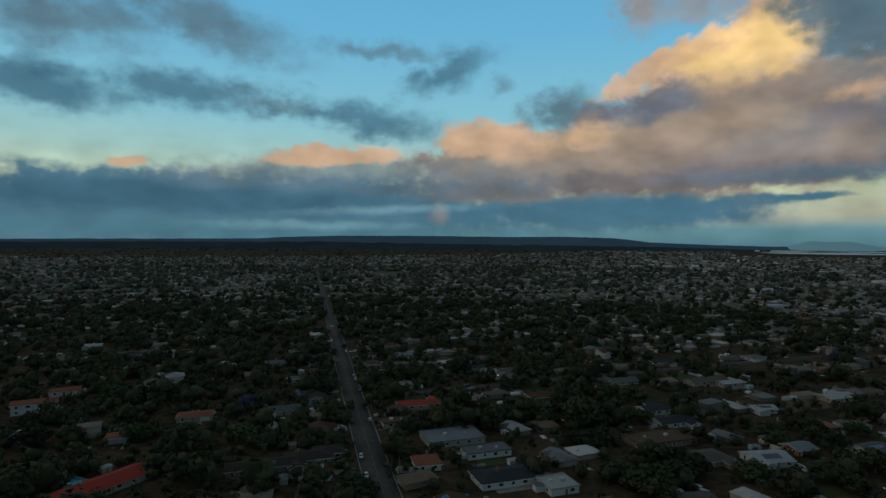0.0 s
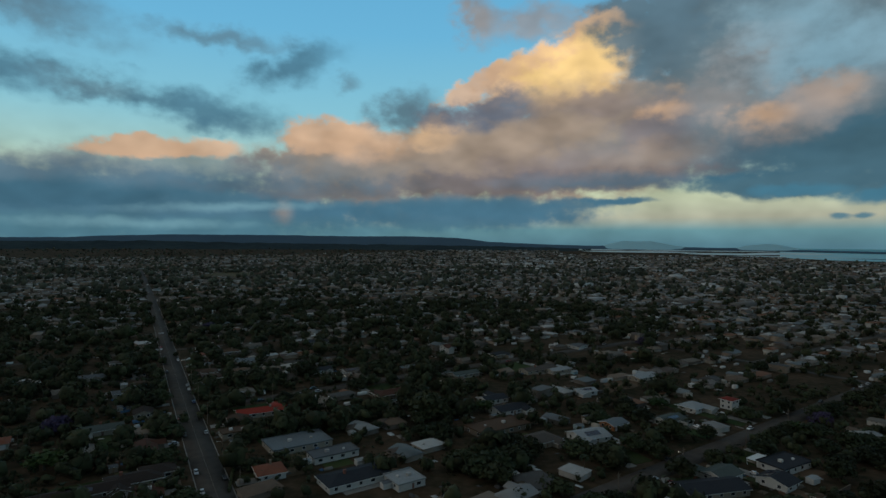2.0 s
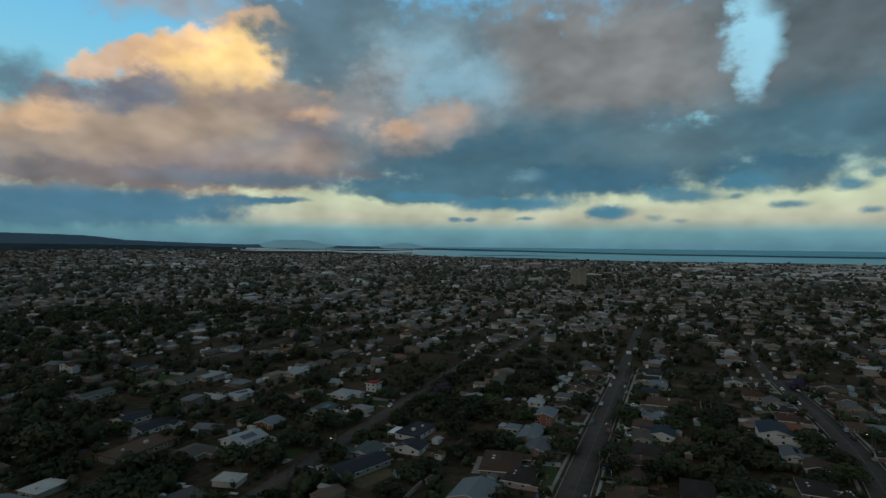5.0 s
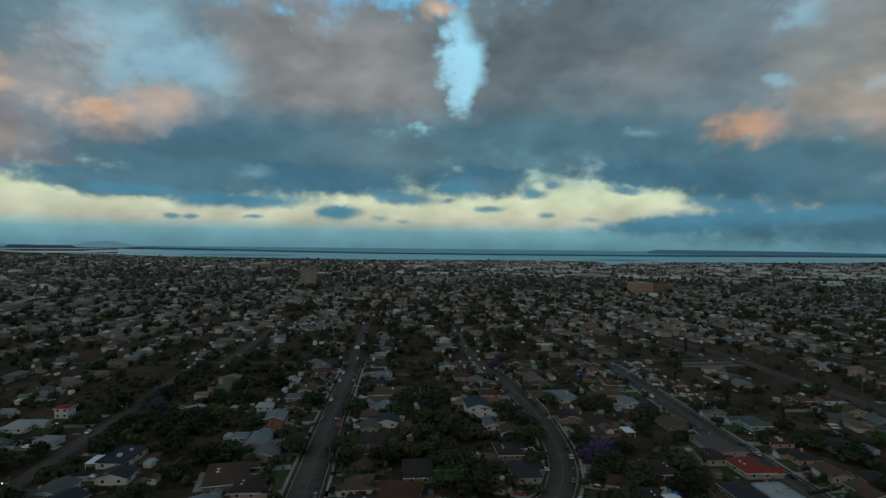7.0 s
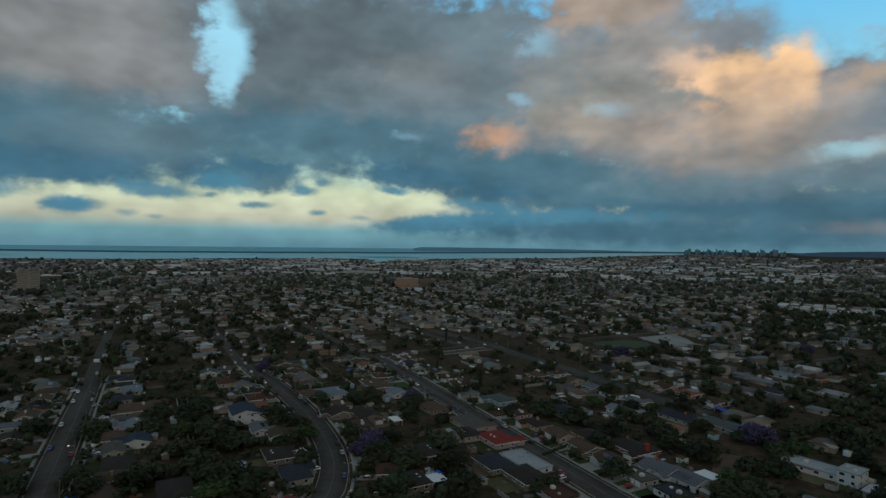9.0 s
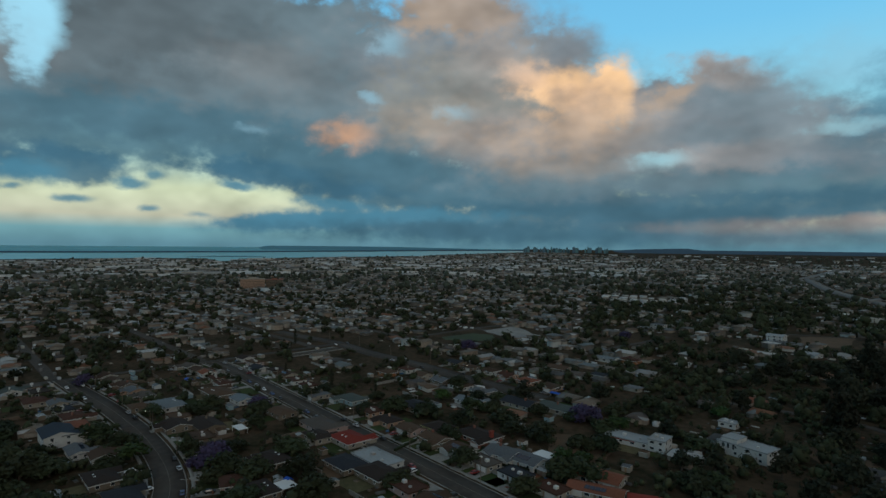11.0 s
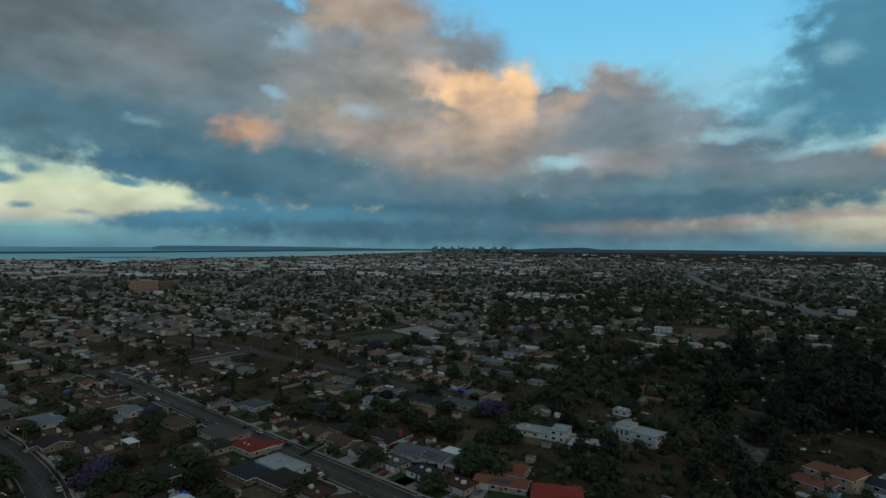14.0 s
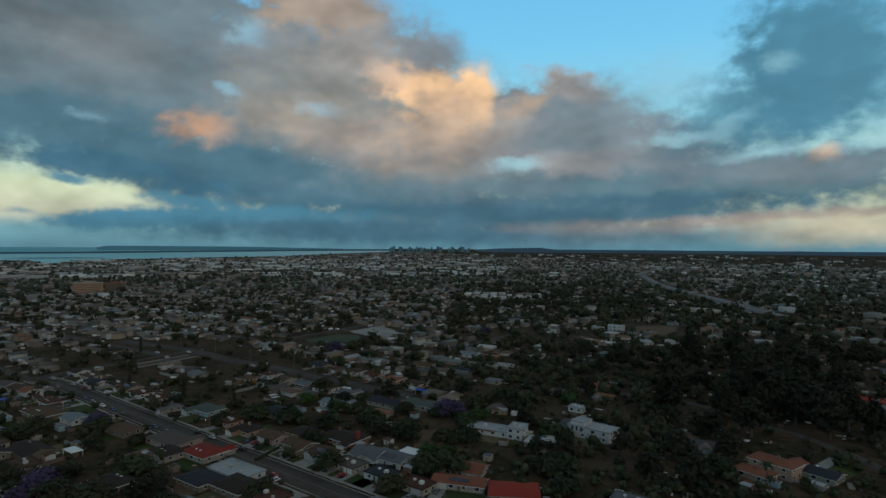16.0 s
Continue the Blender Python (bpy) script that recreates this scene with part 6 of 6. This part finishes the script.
CITY = random.Random(12)
for k in range(44):
    az = 121.6 + 8.2 * (CITY.random() ** 0.9)
    if k < 6:
        az = 122.0 + CITY.random() * 0.9
    r = 4470 + CITY.uniform(-30, 30)
    core = 0.55 + 0.6 * math.exp(-((az - 128.0) / 1.2) ** 2) + 0.3 * math.exp(-((az - 122.3) / 0.6) ** 2)
    w, hh = CITY.uniform(9, 20), CITY.uniform(24, 46) * (0.70 + 0.42 * core)
    x, y = r * math.sin(radians(az)), r * math.cos(radians(az))
    top = tagged(new("skyscraper"), "far downtown tower on the skyline, blued by painted haze", "skyscraper", "downtown skyline")
    top.matrix_basis = pose(x, y, float(lift(r)) - 2, 0, 0, FACE(x, y) + CITY.uniform(-20, 20))
    bm = bmesh.new()
    box(bm, -w / 2, w / 2, -w / 2, w / 2, 0, hh)
    part("wall", bm, M_TOWER, top)
    bm = bmesh.new()
    box(bm, -w / 4, w / 4, -w / 4, w / 4, hh, hh + CITY.uniform(2, 7))
    part("roof", bm, M_TOWER, top)

# ---------------------------------------------------------------- the town and its trees beyond the near streets
rg = np.random.default_rng(5)
M_CLUTTER = palette("clutter_colours", [(0.40, 0.40, 0.39), (0.14, 0.11, 0.08), (0.26, 0.22, 0.17), (0.08, 0.08, 0.08), (0.5, 0.5, 0.48), (0.16, 0.07, 0.04), (0.10, 0.10, 0.09), (0.05, 0.12, 0.22), (0.2, 0.18, 0.15), (0.12, 0.09, 0.06)])


# open places without houses or trees: x, y, radius
OPEN_GROUND = [(812, -745, 92), (530, -262, 38), (552, -318, 40), (376, -592, 42), (-150, 1690, 95), (0, 272, 12)]


def keep(x, y, low=430):
    r, az = np.hypot(x, y), np.degrees(np.arctan2(x, y))
    edge = np.interp(az, [26, 27.5] + [p[0] for p in SHORE] + [123], [4700, reach_at(-1.0)] + [reach_at(p[1]) for p in SHORE] + [4700])
    ok = (az > -44) & (az < 172) & (r > low) & (r < 4700) & (r < edge - 60)
    for ex, ey, er in OPEN_GROUND:
        ok &= np.hypot(x - ex, y - ey) > er
    # the freeway's valley
    fx = np.array([(p.x, p.y) for p in FREEWAY])
    near = np.ones(len(x), bool)
    for q in fx:
        near &= np.hypot(x - q[0], y - q[1]) > 26
    return ok & near


def clear_of_roads(x, y, gap):
    ok = np.ones(len(x), bool)
    close = np.where(np.hypot(x, y) < 2100)[0]
    pts = ROAD_PTS[::2]
    for i in range(0, len(close), 4000):
        c = close[i:i + 4000]
        d = np.hypot(x[c][:, None] - pts[None, :, 0], y[c][:, None] - pts[None, :, 1]) - pts[None, :, 2] / 2
        ok[c] = d.min(1) > gap
    return ok


tk = np.array(TAKEN)


def clear_of_things(x, y, gap):
    ok = np.ones(len(x), bool)
    close = np.where(np.hypot(x, y) < 900)[0]
    for i in range(0, len(close), 4000):
        c = close[i:i + 4000]
        ok[c] = (np.hypot(x[c][:, None] - tk[None, :, 0], y[c][:, None] - tk[None, :, 1]) - tk[None, :, 2]).min(1) > gap
    return ok


hx, hy, ht = [], [], []
for v in ROWS_V:
    for side in (-1, 1):
        u = np.arange(-1500, 4300, 15.5) + rg.uniform(-2.5, 2.5, len(np.arange(-1500, 4300, 15.5)))
        vv = v + side * (19.5 + rg.uniform(-3, 9, len(u)))
        bend = np.clip((u - 560) / 500, 0, 1)
        vv = vv + bend * (30 * np.sin(u / 190 + v * 0.013) + rg.normal(0, 11, len(u)))
        hx.append(u * CU + vv * SU)
        hy.append(u * SU - vv * CU)
        ht.append(np.full(len(u), GRID))
        # a middle row in the deeper blocks of the farther town
        mid = vv + side * 25 + rg.uniform(-4, 4, len(u))
        far_ = np.hypot(u, mid) > 640
        hx.append((u * CU + mid * SU)[far_])
        hy.append((u * SU - mid * CU)[far_])
        ht.append(np.full(int(far_.sum()), GRID))
hx, hy, ht = map(np.concatenate, (hx, hy, ht))
r = np.hypot(hx, hy)
az = np.degrees(np.arctan2(hx, hy))
chance = np.where(r < 1100, 0.92, np.where(r < 2000, 0.74, 0.42))
# the town thins out into parks and wooded streets
leafy = np.sin(hx * 0.0043 + 1.7 * np.sin(hy * 0.0029)) * np.sin(hy * 0.0051 + 1.1 * np.sin(hx * 0.0037)) + 0.5 * np.sin(hx * 0.0117 + hy * 0.0061) * np.sin(hy * 0.0133 - hx * 0.0049)
chance = chance * np.where(r > 620, np.clip(0.88 + 0.38 * leafy, 0.30, 1.0), 1.0)
chance = np.where((az < 32) & (r > 800), chance * np.interp(az, [10, 32], [0.62, 1.0]), chance)
chance = np.where((az < 0) & (r < 1000), 0.42, chance)
chance = np.where((az > 134) & (r < 1100), 0.30, chance)
chance = np.where((az > 130) & (r > 900) & (r < 1500), 0.22, chance)
chance = np.where((r < 430) & ((az < 2) | (az > 136)), 0.28, chance)
ok = keep(hx, hy, 190) & (rg.random(len(hx)) < chance)
hx, hy, ht = hx[ok], hy[ok], ht[ok]
ok = clear_of_roads(hx, hy, 8) & clear_of_things(hx, hy, 7.5)
hx, hy, ht = hx[ok], hy[ok], ht[ok]


def scatter(proto_v, proto_f, x, y, z, turn, sx, sy, sz):
    """Copies of a small form, joined."""
    c, s = np.cos(turn)[:, None], np.sin(turn)[:, None]
    px, py, pz = proto_v[:, 0][None] * sx[:, None], proto_v[:, 1][None] * sy[:, None], proto_v[:, 2][None] * sz[:, None]
    V = np.stack([x[:, None] + px * c - py * s, y[:, None] + px * s + py * c, z[:, None] + pz], 2)
    F = proto_f[None] + (np.arange(len(x)) * len(proto_v))[:, None, None]
    return V.reshape(-1, 3), F.reshape(-1, proto_f.shape[1])


n = len(hx)
r = np.hypot(hx, hy)
big = np.where(r > 3000, 1.35, np.where(r > 2000, 1.15, 1.0))
w, d = rg.uniform(9.5, 15.5, n) * big, rg.uniform(7.5, 11, n) * big
hh = np.where(rg.random(n) < 0.12, 5.2, 2.5) * np.where(r > 2200, 1.15, 1.0)
turn = ht + np.where(rg.random(n) < 0.42, math.pi / 2, 0) + rg.uniform(-0.2, 0.2, n)
z = lift(r)
wall_v = np.array([(x, y, q) for q in (-0.2, 1) for x, y in ((-.5, -.5), (.5, -.5), (.5, .5), (-.5, .5))], float)
wall_f = np.array([(0, 1, 5), (0, 5, 4), (1, 2, 6), (1, 6, 5), (2, 3, 7), (2, 7, 6), (3, 0, 4), (3, 4, 7)])
gab_v = np.array([(-.54, -.56, 0), (.54, -.56, 0), (.54, .56, 0), (-.54, .56, 0), (-.54, 0, 1), (.54, 0, 1)], float)
gab_f = np.array([(0, 1, 5), (0, 5, 4), (2, 3, 4), (2, 4, 5), (1, 2, 5), (3, 0, 4)])
hip_v = gab_v.copy()
hip_v[4, 0], hip_v[5, 0] = -.2, .2
V, F = scatter(wall_v, wall_f, hx, hy, z, turn, w, d, hh)
tagged(bulk("town_house_walls", V, F, M_WALLS), "pale stucco walls of the many houses across the town", "houses", kind="stuff")
ish = rg.random(n) < 0.5
rise = d * rg.uniform(0.12, 0.19, n)
for sel, pv, nm in ((ish, hip_v, "hipped"), (~ish, gab_v, "ridge")):
    V, F = scatter(pv, gab_f, hx[sel], hy[sel], (z + hh)[sel], turn[sel], w[sel], d[sel], rise[sel])
    tagged(bulk("town_house_roofs", V, F, M_ROOFS), "grey, brown and pale %s roofs across the town" % nm, "roofs", kind="stuff")
# cross wings of the nearer ones
sel = (r < 1300) & (rg.random(n) < 0.6)
m = int(sel.sum())
off = rg.choice([-1, 1], m) * w[sel] * 0.28
wx = hx[sel] + off * np.cos(turn[sel]) - d[sel] * 0.4 * np.sin(turn[sel])
wy = hy[sel] + off * np.sin(turn[sel]) + d[sel] * 0.4 * np.cos(turn[sel])
V, F = scatter(wall_v, wall_f, wx, wy, z[sel], turn[sel] + math.pi / 2, d[sel] * 0.8, w[sel] * 0.36, hh[sel])
tagged(bulk("town_wing_walls", V, F, M_WALLS), "pale stucco wings of the houses across the town", "houses", kind="stuff")
V, F = scatter(gab_v, gab_f, wx, wy, (z + hh)[sel], turn[sel] + math.pi / 2, d[sel] * 0.8, w[sel] * 0.36, rise[sel] * 0.8)
tagged(bulk("town_wing_roofs", V, F, M_ROOFS), "roofs of the house wings across the town", "roofs", kind="stuff")

# drives, patios and sheds between them: small pale slabs and boxes
sel = np.repeat(np.where(r < 1900)[0], 3)
m = len(sel)
px = hx[sel] + rg.uniform(-17, 17, m)
py = hy[sel] + rg.uniform(-17, 17, m)
ok = clear_of_roads(px, py, 1) & clear_of_things(px, py, 3)
px, py, sel = px[ok], py[ok], sel[ok]
m = len(sel)
slab_v = np.array([(x, y, q) for q in (0, 1) for x, y in ((-.5, -.5), (.5, -.5), (.5, .5), (-.5, .5))], float)
slab_f = np.vstack([wall_f, [(4, 5, 6), (4, 6, 7)]])
V, F = scatter(slab_v, slab_f, px, py, z[sel], turn[sel], rg.uniform(1.2, 6, m), rg.uniform(1.2, 3.6, m), np.where(rg.random(m) < 0.5, 0.14, rg.uniform(1.2, 2.6, m)))
tagged(bulk("town_sheds", V, F, M_SHEDS), "pale sheds, patios and drives between the houses", "sheds", kind="stuff")
# clutter of the near yards: tables, tubs, boxes, small roofs and slabs
m = 2600
homes = tk[tk[:, 2] > 3.5]
pick = homes[rg.integers(0, len(homes), m)]
a = rg.uniform(0, 6.28, m)
q = rg.uniform(6, 15, m)
px, py = pick[:, 0] + q * np.sin(a), pick[:, 1] + q * np.cos(a)
ok = clear_of_roads(px, py, 4) & clear_of_things(px, py, 1.0)
px, py = px[ok], py[ok]
m = len(px)
V, F = scatter(slab_v, slab_f, px, py, np.full(m, -0.05), GRID + rg.choice([0, math.pi / 2], m) + rg.normal(0, 0.1, m), rg.lognormal(0.7, 0.5, m), rg.lognormal(0.4, 0.4, m),
               np.where(rg.random(m) < 0.6, 0.18, rg.uniform(0.4, 1.3, m)))
tagged(bulk("yard_clutter", V, F, M_CLUTTER), "pale and coloured clutter standing about the back yards", "clutter", kind="stuff")
# parked cars far off
m = 4200
u = rg.uniform(-900, 1900, m)
v = np.array(ROWS_V)[rg.integers(0, len(ROWS_V), m)] + rg.choice([-3.4, 3.4], m)
cx, cy = u * CU + v * SU, u * SU - v * CU
ok = keep(cx, cy) & (np.hypot(cx, cy) < 1900)
cx, cy = cx[ok], cy[ok]
m = len(cx)
V, F = scatter(slab_v, slab_f, cx, cy, np.full(m, 0.1), np.full(m, GRID), np.full(m, 4.5), np.full(m, 1.8), np.full(m, 1.35))
tagged(bulk("distant_cars", V, F, M_SHEDS), "pale and dark cars parked along the farther streets", "cars", kind="stuff")

# warehouses, shops and schools
m = 1500
a = np.radians(rg.uniform(15, 165, m))
q = np.sqrt(rg.uniform(900 ** 2, 4300 ** 2, m))
bx, by = q * np.sin(a), q * np.cos(a)
ok = keep(bx, by)
a2 = np.degrees(a)
ok &= (q > 1900) | (rg.random(m) < 0.35)
bx, by, q = bx[ok], by[ok], q[ok]
m = len(bx)
V, F = scatter(slab_v, slab_f, bx, by, lift(q) - 0.5, np.full(m, GRID), rg.lognormal(3.3, 0.45, m), rg.lognormal(2.9, 0.35, m), rg.uniform(4, 9, m))
tagged(bulk("warehouses", V, F, M_SHEDS), "pale flat-roofed warehouses and shops towards the bay", "warehouses", kind="stuff")
m = 620
a = np.radians(rg.uniform(72, 133, m))
q = rg.uniform(1750, 3700, m)
bx, by = q * np.sin(a), q * np.cos(a)
ok = keep(bx, by)
bx, by, q, a = bx[ok], by[ok], q[ok], a[ok]
m = len(bx)
V, F = scatter(slab_v, slab_f, bx, by, lift(q) - 0.5, math.pi / 2 - a + rg.normal(0, 0.25, m), rg.uniform(14, 30, m), rg.lognormal(3.9, 0.5, m), rg.uniform(5, 10, m))
tagged(bulk("long_sheds", V, F, M_SHEDS), "long pale-roofed sheds of the works beside the bay", "warehouses", kind="stuff")
# rows of white mobile homes
rows_u, rows_v = np.meshgrid(np.arange(14), np.arange(9))
gx = 800 + (rows_u.ravel() * 11 - 77) * 0.73 + (rows_v.ravel() * 17 - 68) * 0.68
gy = -745 - (rows_u.ravel() * 11 - 77) * 0.68 + (rows_v.ravel() * 17 - 68) * 0.73
ok = rg.random(len(gx)) < 0.8
gx, gy = gx[ok] + rg.normal(0, 1.6, int(ok.sum())), gy[ok] + rg.normal(0, 1.6, int(ok.sum()))
m = len(gx)
V, F = scatter(slab_v, slab_f, gx, gy, np.zeros(m), math.radians(40) + rg.normal(0, 0.12, m), rg.uniform(9, 14, m), np.full(m, 5.0), rg.uniform(2.4, 2.9, m))
tagged(bulk("mobile_homes", V, F, M_SHEDS), "rows of white mobile homes among dark trees", "mobile homes", kind="stuff")

# trees
phi = (1 + 5 ** 0.5) / 2
ico_v = np.array([(-1, phi, 0), (1, phi, 0), (-1, -phi, 0), (1, -phi, 0), (0, -1, phi), (0, 1, phi), (0, -1, -phi), (0, 1, -phi), (phi, 0, -1), (phi, 0, 1), (-phi, 0, -1), (-phi, 0, 1)]) / 1.9
ico_f = np.array([(0, 11, 5), (0, 5, 1), (0, 1, 7), (0, 7, 10), (0, 10, 11), (1, 5, 9), (5, 11, 4), (11, 10, 2), (10, 7, 6), (7, 1, 8),
                  (3, 9, 4), (3, 4, 2), (3, 2, 6), (3, 6, 8), (3, 8, 9), (4, 9, 5), (2, 4, 11), (6, 2, 10), (8, 6, 7), (9, 8, 1)])


def woods(name, count, r0, r1, lumps_each, size, label, cards=0, low=430, gap=3.0, span=(-44, 172), mat=None):
    a = np.radians(rg.uniform(*span, count))
    q = np.sqrt(rg.uniform(r0 ** 2, r1 ** 2, count))
    x, y = q * np.sin(a), q * np.cos(a)
    ok = keep(x, y, low) & clear_of_roads(x, y, 2.0) & clear_of_things(x, y, gap)
    u, v = x * CU + y * SU, x * SU - y * CU
    nearest = np.abs(((v + 34 + 50.5) % 101) - 50.5)
    ok &= (nearest > np.where(q < 700, 5.0, -1.0)) | (q < 450)
    dense = np.array([0.5 + 1.1 * noise.noise((p * 0.0035, s * 0.0035, 2)) for p, s in zip(x, y)])
    deg = np.degrees(a)
    dense = np.where((deg < 2) & (q < 1300), dense + 0.45, dense)
    dense = np.where((deg > 134) & (q < 1000), dense + 0.5, dense)
    ok &= rg.random(count) < np.clip(dense + 0.3, 0.15, 1)
    x, y, q = x[ok], y[ok], q[ok]
    ok = (q > 520) | ~hides(x, y, 9.0 + size * 2.2)
    x, y, q = x[ok], y[ok], q[ok]
    s = size * np.clip(rg.lognormal(0, 0.40, len(x)), 0.4, 1.75)
    parts_v, parts_f, base = [], [], 0
    for k in range(lumps_each):
        m = len(x)
        o = 0.0 if lumps_each == 1 else 0.62
        aa = rg.uniform(0, 6.28, m)
        lx, ly = x + np.cos(aa) * s * o * rg.uniform(0.4, 1, m), y + np.sin(aa) * s * o * rg.uniform(0.4, 1, m)
        sz = s * rg.uniform(0.4, 0.72, m) if lumps_each > 1 else s
        zz = lift(q) + s * rg.uniform(0.6, 1.35, m)
        V, F = scatter(ico_v, ico_f, lx, ly, zz, aa, sz, sz * rg.uniform(0.8, 1.2, m), sz * rg.uniform(0.7, 1.2, m))
        V += rg.normal(0, 1, V.shape) * np.repeat(sz, 12)[:, None] * 0.24
        parts_v.append(V)
        parts_f.append(F + base)
        base += len(V)
    if cards:
        m = len(x) * cards
        xx, yy, ss, qq = (np.repeat(b, cards) for b in (x, y, s, q))
        nrm = rg.normal(0, 1, (m, 3))
        nrm /= np.linalg.norm(nrm, axis=1)[:, None]
        c = np.stack([xx, yy, lift(qq) + ss * 1.0], 1) + nrm * (ss * rg.uniform(0.55, 1.3, m))[:, None]
        t1 = np.cross(nrm, rg.normal(0, 1, (m, 3)))
        t1 /= np.linalg.norm(t1, axis=1)[:, None]
        t2 = np.cross(nrm, t1)
        l = (ss * rg.uniform(0.11, 0.26, m) * (1 if cards > 30 else 1.6))[:, None]
        V = np.stack([c + t1 * l, c - t1 * l * 0.6 + t2 * l, c - t1 * l * 0.6 - t2 * l], 1).reshape(-1, 3)
        parts_v.append(V)
        parts_f.append(np.arange(len(V)).reshape(-1, 3) + base)
    tagged(bulk(name, np.vstack(parts_v), np.vstack(parts_f), mat or M_FARLEAF), label, "trees", kind="stuff")


woods("garden_shrubs", 6600, 150, 450, 3, 1.7, "dark garden shrubs, hedges and small trees round the houses", 34, 140, -1.0)
woods("hillside_trees", 560, 220, 560, 4, 2.6, "dark scrub and small trees on the inland slope", 80, 150, 4.0, (112, 152))
woods("southern_trees", 2600, 180, 900, 4, 3.7, "dense dark trees and thickets of the wooded gardens", 80, 150, 0.5, (-44, 38))
woods("valley_trees", 900, 700, 1500, 3, 4.4, "dark trees along the valley of the freeway", 16, span=(128, 162))
woods("town_trees", 8200, 440, 1150, 3, 2.8, "dark green street and garden trees across the town", 26)
woods("far_trees", 11500, 1150, 2200, 1, 3.9, "trees scattered between the farther roofs, greyed by painted haze", 10, mat=M_HAZE_LEAF)
woods("farthest_trees", 14000, 2200, 4250, 1, 4.0, "specks of trees towards the horizon, greyed by painted haze", mat=M_HAZE_LEAF)
